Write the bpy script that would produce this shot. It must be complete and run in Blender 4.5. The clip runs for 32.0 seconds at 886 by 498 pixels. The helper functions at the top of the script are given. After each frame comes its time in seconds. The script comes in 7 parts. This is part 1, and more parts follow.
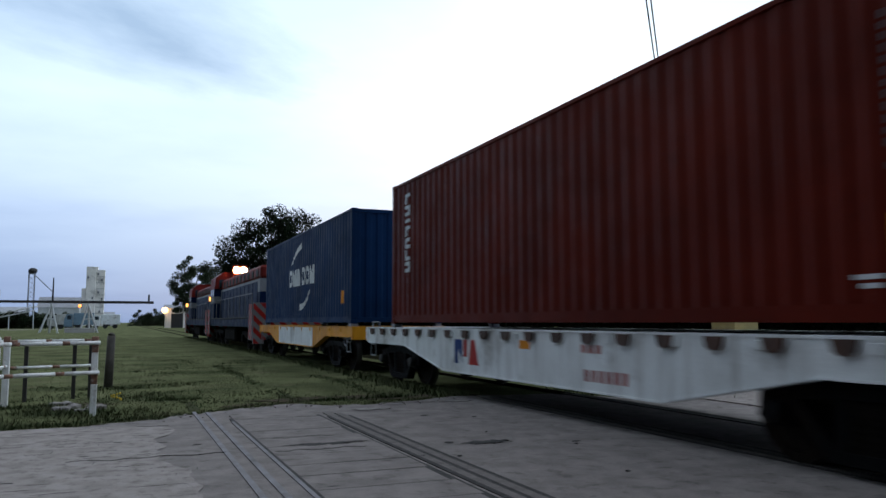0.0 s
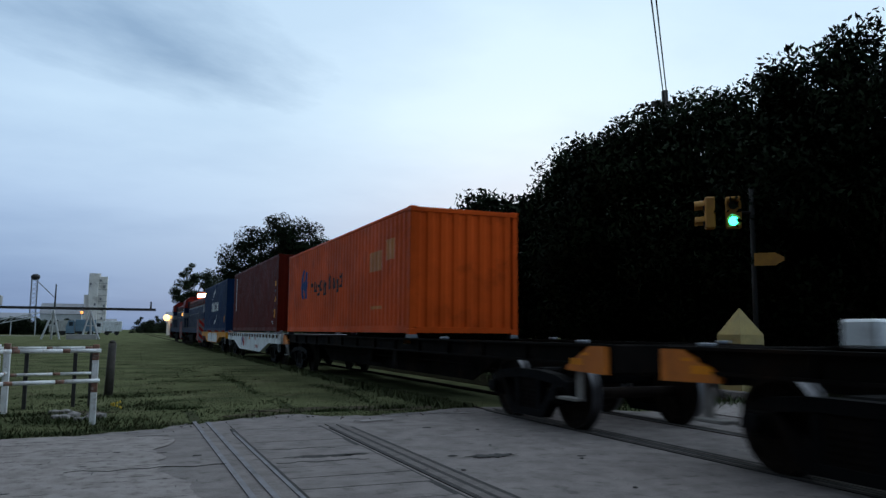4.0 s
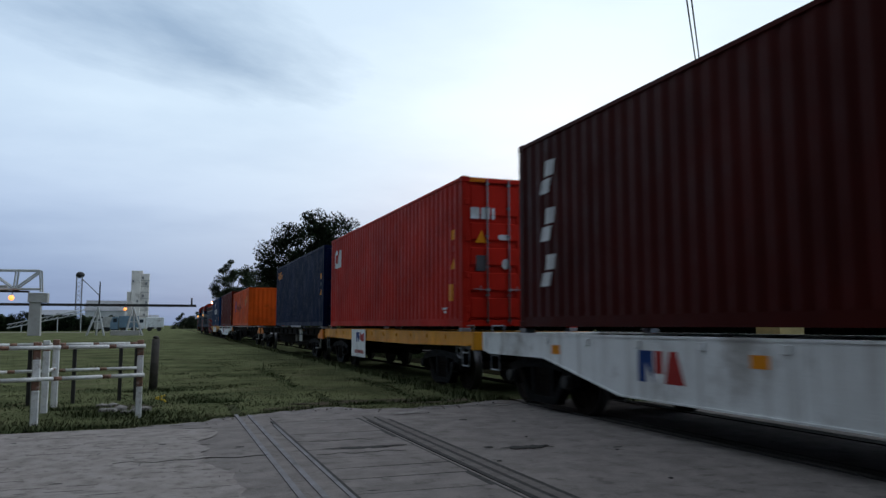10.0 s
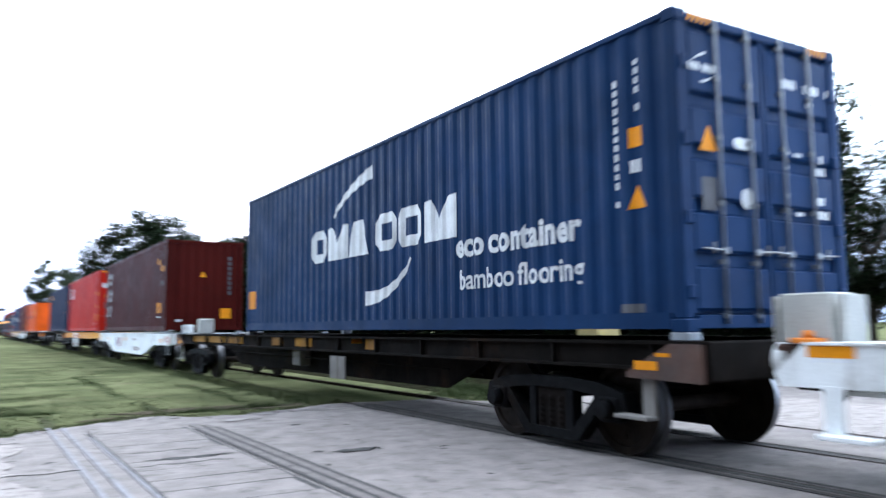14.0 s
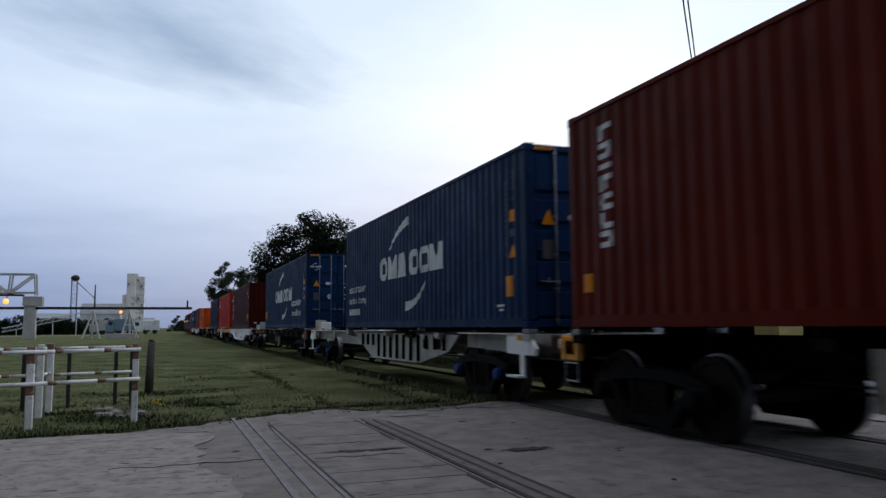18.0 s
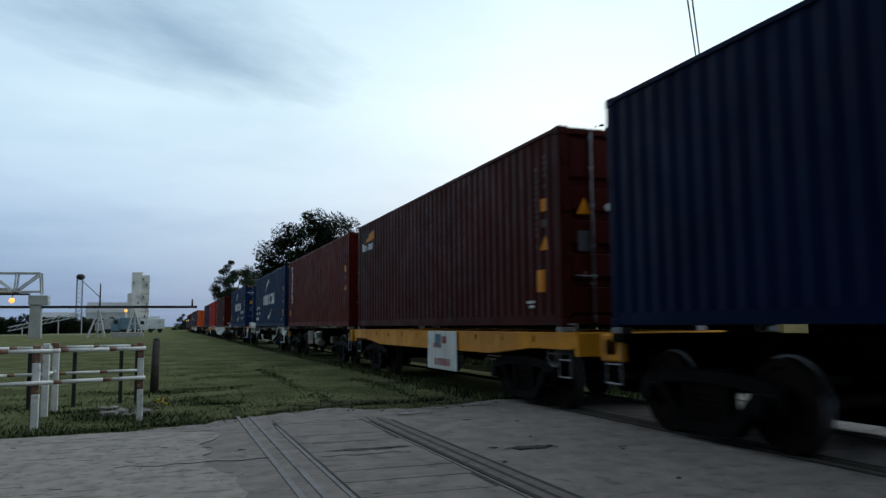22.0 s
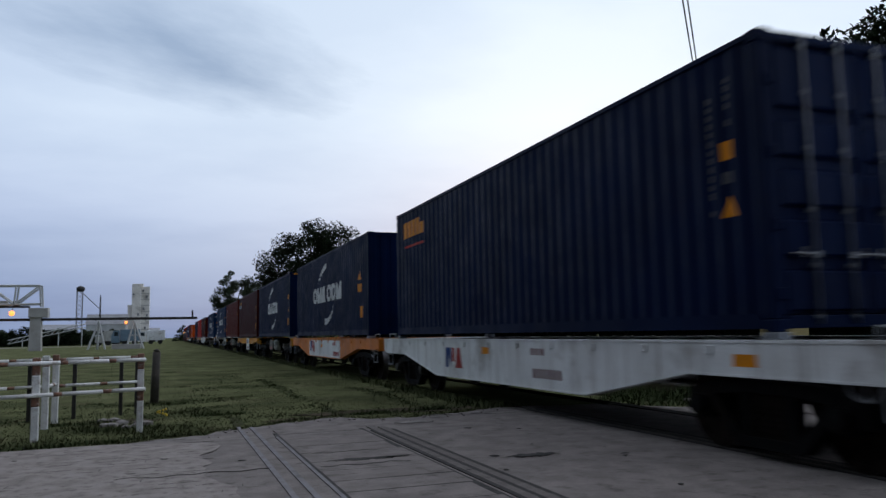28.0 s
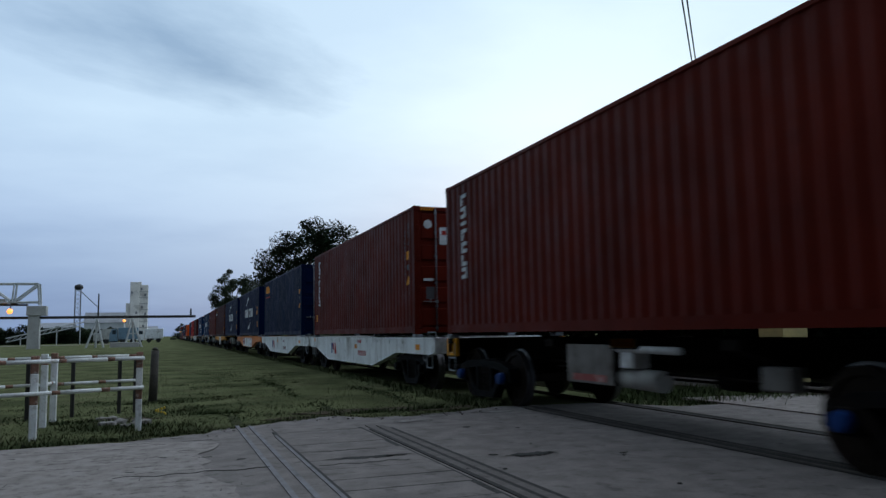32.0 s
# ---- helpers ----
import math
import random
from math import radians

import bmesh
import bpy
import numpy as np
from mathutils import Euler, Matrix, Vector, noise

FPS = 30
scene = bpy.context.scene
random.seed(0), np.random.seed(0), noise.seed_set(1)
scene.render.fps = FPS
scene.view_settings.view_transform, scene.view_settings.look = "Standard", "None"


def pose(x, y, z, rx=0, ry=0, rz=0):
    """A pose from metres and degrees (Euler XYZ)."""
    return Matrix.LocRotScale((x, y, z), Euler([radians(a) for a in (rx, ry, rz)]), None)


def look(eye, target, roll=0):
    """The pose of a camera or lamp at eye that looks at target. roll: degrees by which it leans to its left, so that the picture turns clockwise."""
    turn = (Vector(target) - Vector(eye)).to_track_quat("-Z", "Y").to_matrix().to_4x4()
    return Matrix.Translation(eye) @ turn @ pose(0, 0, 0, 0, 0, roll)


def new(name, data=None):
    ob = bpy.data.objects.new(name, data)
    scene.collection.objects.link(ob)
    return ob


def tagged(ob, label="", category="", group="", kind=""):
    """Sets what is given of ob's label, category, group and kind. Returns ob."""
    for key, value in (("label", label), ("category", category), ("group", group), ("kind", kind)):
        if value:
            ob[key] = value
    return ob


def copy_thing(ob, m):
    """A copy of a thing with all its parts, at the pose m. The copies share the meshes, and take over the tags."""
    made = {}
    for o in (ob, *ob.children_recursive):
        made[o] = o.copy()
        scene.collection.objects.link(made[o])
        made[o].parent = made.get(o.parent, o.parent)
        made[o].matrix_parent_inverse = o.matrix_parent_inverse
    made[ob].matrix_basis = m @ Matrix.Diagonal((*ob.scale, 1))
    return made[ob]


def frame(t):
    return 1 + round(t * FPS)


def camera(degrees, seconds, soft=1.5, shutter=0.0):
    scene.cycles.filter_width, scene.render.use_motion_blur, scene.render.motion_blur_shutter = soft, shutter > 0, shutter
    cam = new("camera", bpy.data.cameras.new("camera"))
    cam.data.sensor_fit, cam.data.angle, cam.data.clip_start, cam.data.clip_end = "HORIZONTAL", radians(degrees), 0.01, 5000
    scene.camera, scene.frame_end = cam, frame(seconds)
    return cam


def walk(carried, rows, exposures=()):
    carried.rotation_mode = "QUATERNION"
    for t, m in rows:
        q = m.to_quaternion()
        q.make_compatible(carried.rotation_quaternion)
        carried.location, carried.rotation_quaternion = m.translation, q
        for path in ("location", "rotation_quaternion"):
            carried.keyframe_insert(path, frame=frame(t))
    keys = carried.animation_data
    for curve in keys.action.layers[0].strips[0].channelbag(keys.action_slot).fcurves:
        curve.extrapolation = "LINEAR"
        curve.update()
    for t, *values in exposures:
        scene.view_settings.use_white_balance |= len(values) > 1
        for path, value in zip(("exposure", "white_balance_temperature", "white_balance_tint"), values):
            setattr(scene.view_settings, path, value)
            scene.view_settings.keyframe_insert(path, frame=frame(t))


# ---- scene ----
cam = camera(60.0, 32.0, soft=1.4, shutter=0.6)
# seconds, place, yaw, pitch, roll of the hand-held camera
PATH = (
    (0.0, 0.009, -0.092, 1.239, -22.68, 5.43, 0.07),
    (0.5, 0.003, -0.084, 1.235, -22.77, 4.71, -0.20),
    (1.0, 0.007, -0.080, 1.236, -22.48, 5.01, 0.16),
    (1.5, 0.011, -0.077, 1.236, -22.63, 5.26, 0.29),
    (2.0, -0.003, -0.082, 1.233, -22.33, 5.70, -0.62),
    (2.5, 0.010, -0.094, 1.242, -22.19, 5.85, -0.55),
    (3.0, 0.016, -0.094, 1.239, -21.88, 6.01, -0.45),
    (3.5, 0.021, -0.077, 1.245, -22.54, 6.12, -0.51),
    (5.5, -0.005, 0.269, 1.266, -22.39, 6.24, -0.33),
    (6.0, 0.002, 0.229, 1.267, -22.14, 6.08, -0.23),
    (6.5, 0.006, 0.198, 1.270, -22.34, 6.04, -0.03),
    (7.0, 0.007, 0.229, 1.276, -22.39, 5.90, -0.03),
    (7.5, 0.009, 0.221, 1.274, -22.05, 5.34, 0.23),
    (8.0, 0.004, 0.244, 1.275, -21.75, 5.31, 0.09),
    (8.5, 0.000, 0.123, 1.269, -21.40, 5.29, 0.11),
    (9.0, -0.005, 0.044, 1.260, -20.54, 5.46, 0.17),
    (9.5, 0.013, -0.082, 1.245, -19.84, 5.53, 0.11),
    (10.0, 0.001, -0.084, 1.250, -19.85, 5.67, -0.01),
    (10.5, 0.003, -0.061, 1.250, -19.40, 5.69, -0.13),
    (11.0, -0.002, -0.096, 1.250, -19.64, 5.89, -0.39),
    (11.5, 0.002, -0.067, 1.251, -19.61, 6.16, -0.14),
    (12.0, 0.035, -0.028, 1.241, -24.43, 6.22, -0.30),
    (12.5, -0.000, -0.024, 1.245, -35.30, 6.44, -0.85),
    (13.0, 0.061, 0.030, 1.265, -37.96, 5.84, -1.15),
    (13.5, 0.028, 0.015, 1.264, -38.22, 5.85, -0.80),
    (14.0, 0.045, -0.230, 1.275, -31.61, 5.74, 0.60),
    (14.3, 0.060, -0.060, 1.265, -25.64, 5.70, 0.85),
    (14.5, 0.010, 0.000, 1.258, -22.34, 5.82, 0.62),
    (16.5, 0.016, -0.015, 1.259, -19.38, 4.91, 0.70),
    (17.0, 0.011, 0.019, 1.258, -20.84, 5.51, 0.23),
    (17.5, 0.012, 0.002, 1.253, -20.35, 5.68, 0.14),
    (18.0, 0.005, 0.002, 1.256, -20.12, 5.72, 0.40),
    (18.5, 0.002, -0.016, 1.258, -19.48, 5.82, 0.61),
    (19.0, 0.005, -0.019, 1.252, -19.46, 5.94, 0.42),
    (19.5, 0.012, -0.012, 1.261, -21.09, 5.87, 0.14),
    (20.0, 0.011, 0.018, 1.254, -21.02, 6.00, 0.17),
    (20.5, 0.012, 0.017, 1.253, -20.22, 5.68, 0.37),
    (21.0, 0.014, -0.003, 1.263, -20.13, 5.85, 0.36),
    (21.5, 0.012, 0.004, 1.259, -19.95, 5.84, 0.44),
    (22.0, 0.008, 0.000, 1.260, -19.79, 5.58, 0.51),
    (22.5, 0.016, 0.015, 1.254, -19.53, 5.68, 0.57),
    (23.0, 0.019, -0.012, 1.259, -19.27, 5.33, 0.77),
    (23.5, 0.013, -0.017, 1.257, -19.46, 5.47, 0.68),
    (24.0, 0.011, 0.015, 1.256, -19.17, 5.47, 0.44),
    (24.5, 0.007, 0.000, 1.255, -19.00, 5.86, 0.99),
    (25.0, 0.008, -0.008, 1.259, -18.94, 5.63, 1.30),
    (25.5, 0.012, 0.001, 1.257, -19.14, 6.01, 1.38),
    (27.5, 0.009, 0.001, 1.255, -18.98, 6.11, 1.15),
    (28.0, 0.015, -0.002, 1.255, -19.74, 6.21, 1.09),
    (28.5, 0.013, 0.013, 1.256, -20.47, 5.64, 0.99),
    (29.0, 0.004, 0.008, 1.261, -20.17, 5.76, 0.73),
    (29.5, 0.004, 0.011, 1.252, -19.88, 5.79, 0.80),
    (30.0, 0.001, -0.024, 1.257, -20.68, 6.05, 1.38),
    (30.5, 0.016, -0.012, 1.258, -20.62, 5.90, 1.14),
    (31.0, 0.014, 0.000, 1.266, -20.41, 5.79, 1.23),
    (31.5, 0.008, 0.005, 1.263, -20.06, 5.88, 1.31),
    (32.0, 0.009, 0.003, 1.257, -19.86, 6.12, 0.99),
)
EXPOSURES = (
    (0.0, 0.27, 6200, 7.4), (1.0, 0.38, 6290, 6.7), (2.0, 0.15, 6470, 1.3), (3.0, -0.20, 5850, 1.7), (6.0, -0.15, 5900, 7.3),
    (7.0, 0.05, 6560, 4.5), (8.0, 0.10, 6740, 7.1), (9.0, 0.15, 6700, 9.2), (10.0, -0.05, 6320, 7.4), (11.0, -0.12, 5900, 4.2),
    (12.0, -0.20, 6060, 2.2), (12.5, 0.25, 6010, 6.4), (13.0, 1.50, 6080, 9.6), (14.0, 2.50, 6150, 9.6), (14.5, 1.62, 6500, 8.0),
    (16.0, 0.15, 6350, 9.9), (17.0, 0.00, 6500, 10.0), (18.0, 0.00, 6460, 12.2), (19.0, 0.00, 6240, 8.3), (20.0, 0.00, 6330, 4.0),
    (21.0, 0.00, 6260, 1.6), (22.0, 0.00, 6300, 0.4), (23.0, 0.00, 6260, 1.5), (24.0, 0.00, 6440, 4.2), (25.0, 0.00, 6320, 7.3),
    (28.0, -0.12, 6400, 12.5), (29.0, -0.08, 6420, 12.0), (30.0, -0.12, 6330, 11.5), (31.0, -0.12, 6090, 6.9), (32.0, -0.12, 6020, 4.4),
)
walk(cam, [(t, pose(x, y, z, 90 + p, r, w)) for t, x, y, z, w, p, r in PATH], EXPOSURES)

# ---- light: an overcast dusk sky ----
SUN_EL, SUN_ROT = radians(6), radians(30)
sky = bpy.data.worlds.new("sky")
scene.world = sky
sky.use_nodes = True
nt = sky.node_tree
nt.nodes.clear()


def wnode(kind, **values):
    n = nt.nodes.new(kind)
    for k, v in values.items():
        n.inputs[k].default_value = v
    return n


def wmath(op, a, b=None):
    n = nt.nodes.new("ShaderNodeMath")
    n.operation = op
    for i, v in enumerate((a, b)):
        if v is None:
            continue
        if isinstance(v, (int, float)):
            n.inputs[i].default_value = v
        else:
            nt.links.new(v, n.inputs[i])
    return n.outputs[0]


def wramp(fac, stops):
    n = nt.nodes.new("ShaderNodeValToRGB")
    els = n.color_ramp.elements
    while len(els) < len(stops):
        els.new(0.5)
    for e, (p, c) in zip(els, stops):
        e.position, e.color = p, (*c, 1)
    nt.links.new(fac, n.inputs[0])
    return n.outputs[0]


def wmix(fac, a, b, blend="MIX"):
    n = nt.nodes.new("ShaderNodeMix")
    n.data_type, n.blend_type = "RGBA", blend
    for sock, v in ((n.inputs[0], fac), (n.inputs[6], a), (n.inputs[7], b)):
        if isinstance(v, (int, float)):
            sock.default_value = v
        elif isinstance(v, tuple):
            sock.default_value = (*v, 1)
        else:
            nt.links.new(v, sock)
    return n.outputs[2]


coord = nt.nodes.new("ShaderNodeTexCoord").outputs["Generated"]
sep = nt.nodes.new("ShaderNodeSeparateXYZ")
nt.links.new(coord, sep.inputs[0])
air = nt.nodes.new("ShaderNodeTexSky")
air.sky_type, air.sun_disc, air.sun_elevation, air.sun_rotation = "NISHITA", False, SUN_EL, SUN_ROT
air.air_density, air.dust_density = 1.2, 2.0
# clouds lie on a flat layer high above: the way's plan coordinates over its height
up = wmath("MAXIMUM", sep.outputs[2], 0.0)
layer = nt.nodes.new("ShaderNodeCombineXYZ")
nt.links.new(wmath("DIVIDE", sep.outputs[0], wmath("ADD", up, 0.12)), layer.inputs[0])
nt.links.new(wmath("DIVIDE", sep.outputs[1], wmath("ADD", up, 0.12)), layer.inputs[1])


def cloud_noise(scale, detail, rough, offset, stretch=(1, 1, 1)):
    m = nt.nodes.new("ShaderNodeMapping")
    m.inputs["Location"].default_value = offset
    m.inputs["Scale"].default_value = stretch
    nt.links.new(layer.outputs[0], m.inputs[0])
    n = wnode("ShaderNodeTexNoise", Scale=scale, Detail=detail, Roughness=rough)
    nt.links.new(m.outputs[0], n.inputs["Vector"])
    return n.outputs["Fac"]


# brightness over height: a dim band low down, bright above
base = wramp(up, ((0.0, (0.26, 0.36, 0.55)), (0.06, (0.34, 0.45, 0.66)), (0.15, (0.60, 0.71, 0.89)), (0.27, (0.83, 0.95, 1.06)), (0.42, (0.86, 0.98, 1.08)), (0.60, (1.00, 1.07, 1.14)), (1.0, (1.05, 1.09, 1.13))))
# the west, past the train, is the bright side of the dusk
side = wmath("ADD", wmath("MULTIPLY", sep.outputs[0], 0.62), wmath("MULTIPLY", sep.outputs[1], 0.78))
glow = wramp(wmath("ADD", wmath("MULTIPLY", side, 0.5), 0.5), ((0.0, (0.12, 0.13, 0.15)), (0.3, (0.24, 0.26, 0.30)), (0.5, (0.68, 0.70, 0.74)), (0.66, (1.12, 1.13, 1.16)), (0.80, (0.86, 0.89, 0.95)), (0.93, (0.98, 1.0, 1.02)), (1.0, (1.08, 1.08, 1.08))))
lit = wmix(1.0, base, glow, "MULTIPLY")
# the sun went down beyond the train to the south west: that side of the sky is the brightest
southwest = wmath("ADD", wmath("MULTIPLY", sep.outputs[0], 0.62), wmath("MULTIPLY", sep.outputs[1], -0.78))
south = wmath("MINIMUM", wmath("MAXIMUM", wmath("MULTIPLY", wmath("SUBTRACT", southwest, 0.15), 1.6), 0.0), 1.0)
lit = wmix(south, lit, wmix(1.0, lit, (2.0, 2.0, 2.0), "MULTIPLY"))
soft_cloud = wramp(cloud_noise(0.7, 6, 0.55, (3.1, 0.4, 0), (0.8, 0.9, 1)), ((0.40, (0.0, 0.0, 0.0)), (0.60, (1, 1, 1))))
clouds = wmix(wmath("MULTIPLY", soft_cloud, 0.42), lit, wmix(1.0, lit, (0.62, 0.68, 0.78), "MULTIPLY"))
# one long dark bank of cloud to the north
bank_at = nt.nodes.new("ShaderNodeMapping")
bank_at.vector_type = "TEXTURE"
bank_at.inputs["Location"].default_value = (0.02, 2.03, 0)
bank_at.inputs["Rotation"].default_value = (0, 0, radians(32))
bank_at.inputs["Scale"].default_value = (0.64, 0.36, 1)
nt.links.new(layer.outputs[0], bank_at.inputs[0])
wob = wnode("ShaderNodeTexNoise", Scale=1.3, Detail=6, Roughness=0.6)
nt.links.new(bank_at.outputs[0], wob.inputs["Vector"])
shift = nt.nodes.new("ShaderNodeVectorMath")
shift.operation = "MULTIPLY_ADD"
nt.links.new(wob.outputs["Color"], shift.inputs[0])
shift.inputs[1].default_value = (1.3, 1.3, 0)
nt.links.new(bank_at.outputs[0], shift.inputs[2])
far_off = nt.nodes.new("ShaderNodeVectorMath")
far_off.operation = "DISTANCE"
nt.links.new(shift.outputs[0], far_off.inputs[0])
far_off.inputs[1].default_value = (0.65, 0.65, 0)
bank = wramp(far_off.outputs["Value"], ((0.10, (1, 1, 1)), (0.95, (0, 0, 0))))
clouds = wmix(wmath("MULTIPLY", bank, 0.9), clouds, wmix(1.0, clouds, (0.48, 0.55, 0.64), "MULTIPLY"))
whole = wmix(0.01, clouds, air.outputs[0])
bg = wnode("ShaderNodeBackground", Strength=1.0)
nt.links.new(whole, bg.inputs[0])
nt.links.new(bg.outputs[0], nt.nodes.new("ShaderNodeOutputWorld").inputs[0])

sun = new("sun", bpy.data.lights.new("sun", "SUN"))
sun.data.energy, sun.data.angle, sun.data.color = 0.12, radians(30), (1.0, 0.95, 0.9)
sun.matrix_world = look((30, 50, 30), (0, 0, 0))

# ---- materials ----
MATS = {}


def mat(name, c1, c2=None, rough=0.6, metal=0.0, scale=2.0, bump=0.12, grain=60.0, dirt=None, dirt_amt=0.0, dirt_scale=1.2, streak=0.0, emit=None, power=0.0, coat=0.0, vary=0.0, spread=(0.35, 0.65), spec=0.5, lump=0.0, lump_scale=9.0):
    if name in MATS:
        return MATS[name]
    m = MATS[name] = bpy.data.materials.new(name)
    m.use_nodes = True
    t = m.node_tree
    b = t.nodes["Principled BSDF"]
    link = t.links.new

    def node(kind, **v):
        n = t.nodes.new(kind)
        for k, x in v.items():
            n.inputs[k].default_value = x
        return n

    def mix(f, a, c, blend="MIX"):
        n = t.nodes.new("ShaderNodeMix")
        n.data_type, n.blend_type = "RGBA", blend
        for s, v in ((n.inputs[0], f), (n.inputs[6], a), (n.inputs[7], c)):
            if isinstance(v, (int, float)):
                s.default_value = v
            elif isinstance(v, tuple):
                s.default_value = (*v, 1)
            else:
                link(v, s)
        return n.outputs[2]

    def ramp(f, lo, hi, a=0.0, c=1.0):
        n = node("ShaderNodeMapRange")
        n.inputs[1].default_value, n.inputs[2].default_value, n.inputs[3].default_value, n.inputs[4].default_value = lo, hi, a, c
        link(f, n.inputs[0])
        return n.outputs[0]

    co = t.nodes.new("ShaderNodeTexCoord").outputs["Object"]

    def noise_at(s, d=5, r=0.55, stretch=None):
        n = node("ShaderNodeTexNoise", Scale=s, Detail=d, Roughness=r)
        v = co
        if stretch:
            mp = node("ShaderNodeMapping")
            mp.inputs["Scale"].default_value = stretch
            link(co, mp.inputs[0])
            v = mp.outputs[0]
        link(v, n.inputs["Vector"])
        return n.outputs["Fac"]

    c2 = c2 or tuple(x * 0.72 for x in c1)
    col = mix(ramp(noise_at(scale), *spread), c1, c2)
    fine = noise_at(grain, 4, 0.6)
    col = mix(0.35, col, mix(ramp(fine, 0.3, 0.7), (0.62, 0.62, 0.62), (1.3, 1.3, 1.3)), "MULTIPLY")
    if streak:
        col = mix(ramp(noise_at(1.0, 4, 0.6, (7, 7, 0.35)), 0.52, 0.75, 0.0, streak), col, dirt or (0.05, 0.03, 0.02))
    if dirt:
        col = mix(ramp(noise_at(dirt_scale, 8, 0.68), 0.54, 0.70, 0.0, dirt_amt), col, dirt)
    if vary:
        ri = t.nodes.new("ShaderNodeObjectInfo").outputs["Random"]
        n = node("ShaderNodeHueSaturation")
        link(ramp(ri, 0, 1, 1 - vary, 1 + vary), n.inputs["Value"])
        link(col, n.inputs["Color"])
        col = n.outputs[0]
    link(col, b.inputs["Base Color"])
    link(ramp(noise_at(scale * 3), 0.3, 0.7, max(0.05, rough - 0.12), min(1, rough + 0.12)), b.inputs["Roughness"])
    b.inputs["Metallic"].default_value = metal
    b.inputs["Specular IOR Level"].default_value = spec
    if bump:
        bp = node("ShaderNodeBump", Strength=bump, Distance=0.02)
        link(fine, bp.inputs["Height"])
        if lump:
            b2 = node("ShaderNodeBump", Strength=lump, Distance=0.05)
            link(noise_at(lump_scale, 6, 0.65), b2.inputs["Height"])
            link(b2.outputs[0], bp.inputs["Normal"])
        link(bp.outputs[0], b.inputs["Normal"])
    if emit:
        b.inputs["Emission Color"].default_value, b.inputs["Emission Strength"].default_value = (*emit, 1), power
    return m


def paint(name, c, rust=0.25):
    return mat(name, c, tuple(x * 0.66 for x in c), 0.5, scale=0.7, bump=0.06, grain=90, dirt=tuple(x * 0.45 + y for x, y in zip(c, (0.006, 0.003, 0.002))), dirt_amt=rust * 1.6, dirt_scale=1.6, streak=0.2, spec=0.04)


NAVY = paint("navy paint", (0.0018, 0.0098, 0.047))
BLUE = paint("blue paint", (0.009, 0.033, 0.100))
BROWN = paint("oxide red paint", (0.115, 0.0135, 0.0070))
DKBROWN = paint("dark oxide paint", (0.058, 0.0075, 0.0058))
RED = paint("red paint", (0.50, 0.023, 0.013))
ORANGE = paint("orange paint", (0.74, 0.108, 0.014), 0.35)
WHITE_MARK = mat("white marking", (0.72, 0.74, 0.76), rough=0.5, bump=0.03, dirt=(0.25, 0.24, 0.22), dirt_amt=0.4, spec=0.08)
BLUE_MARK = mat("blue marking", (0.015, 0.05, 0.20), rough=0.5, bump=0.03, spec=0.08)
DARK_MARK = mat("dark marking", (0.020, 0.013, 0.012), rough=0.5, bump=0.03, spec=0.08)
FAINT_RED = mat("faded red marking", (0.42, 0.13, 0.12), rough=0.6, bump=0.03, dirt=(0.5, 0.48, 0.46), dirt_amt=0.7, dirt_scale=6, spec=0.08)
PALE_BLUE_MARK = mat("faded blue marking", (0.16, 0.28, 0.42), rough=0.6, bump=0.03, dirt=(0.5, 0.5, 0.5), dirt_amt=0.5, dirt_scale=6, spec=0.08)
GRIMY_WHITE = mat("grimy white paint", (0.26, 0.25, 0.235), (0.15, 0.14, 0.13), 0.8, scale=2, dirt=(0.05, 0.035, 0.025), dirt_amt=0.8, streak=0.5, spec=0.1)
MAROON_MARK = mat("maroon marking", (0.16, 0.03, 0.035), rough=0.6, bump=0.03, dirt=(0.4, 0.38, 0.37), dirt_amt=0.5, dirt_scale=8, spec=0.08)
RED_MARK = mat("red marking", (0.42, 0.035, 0.03), rough=0.5, bump=0.03, spec=0.08)
YEL_MARK = mat("yellow marking", (0.82, 0.30, 0.012), rough=0.45, bump=0.03, spec=0.08)
GREY_MARK = mat("grey marking", (0.10, 0.10, 0.11), rough=0.5, bump=0.03, spec=0.08)
WAG_WHITE = mat("white wagon paint", (0.82, 0.85, 0.86), (0.70, 0.72, 0.72), 0.5, scale=1.1, dirt=(0.15, 0.12, 0.09), dirt_amt=0.62, dirt_scale=1.3, streak=0.5, spec=0.35)
WAG_GREY = mat("pale grey wagon paint", (0.48, 0.48, 0.45), (0.33, 0.33, 0.31), 0.6, scale=1.1, dirt=(0.09, 0.07, 0.05), dirt_amt=0.8, streak=0.5, spec=0.2)
WAG_YELLOW = mat("yellow wagon paint", (0.74, 0.33, 0.012), (0.56, 0.23, 0.012), 0.55, scale=0.9, dirt=(0.12, 0.06, 0.025), dirt_amt=0.4, streak=0.3, spec=0.2)
WAG_ORANGE = mat("orange wagon paint", (0.68, 0.21, 0.02), (0.50, 0.15, 0.02), 0.55, scale=0.9, dirt=(0.09, 0.04, 0.02), dirt_amt=0.6, streak=0.4, spec=0.2)
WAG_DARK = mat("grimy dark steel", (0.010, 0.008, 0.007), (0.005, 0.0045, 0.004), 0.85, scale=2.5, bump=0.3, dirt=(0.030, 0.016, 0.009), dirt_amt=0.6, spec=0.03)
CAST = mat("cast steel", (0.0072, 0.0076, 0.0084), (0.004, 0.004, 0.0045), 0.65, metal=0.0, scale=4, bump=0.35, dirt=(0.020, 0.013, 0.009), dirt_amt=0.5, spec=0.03)
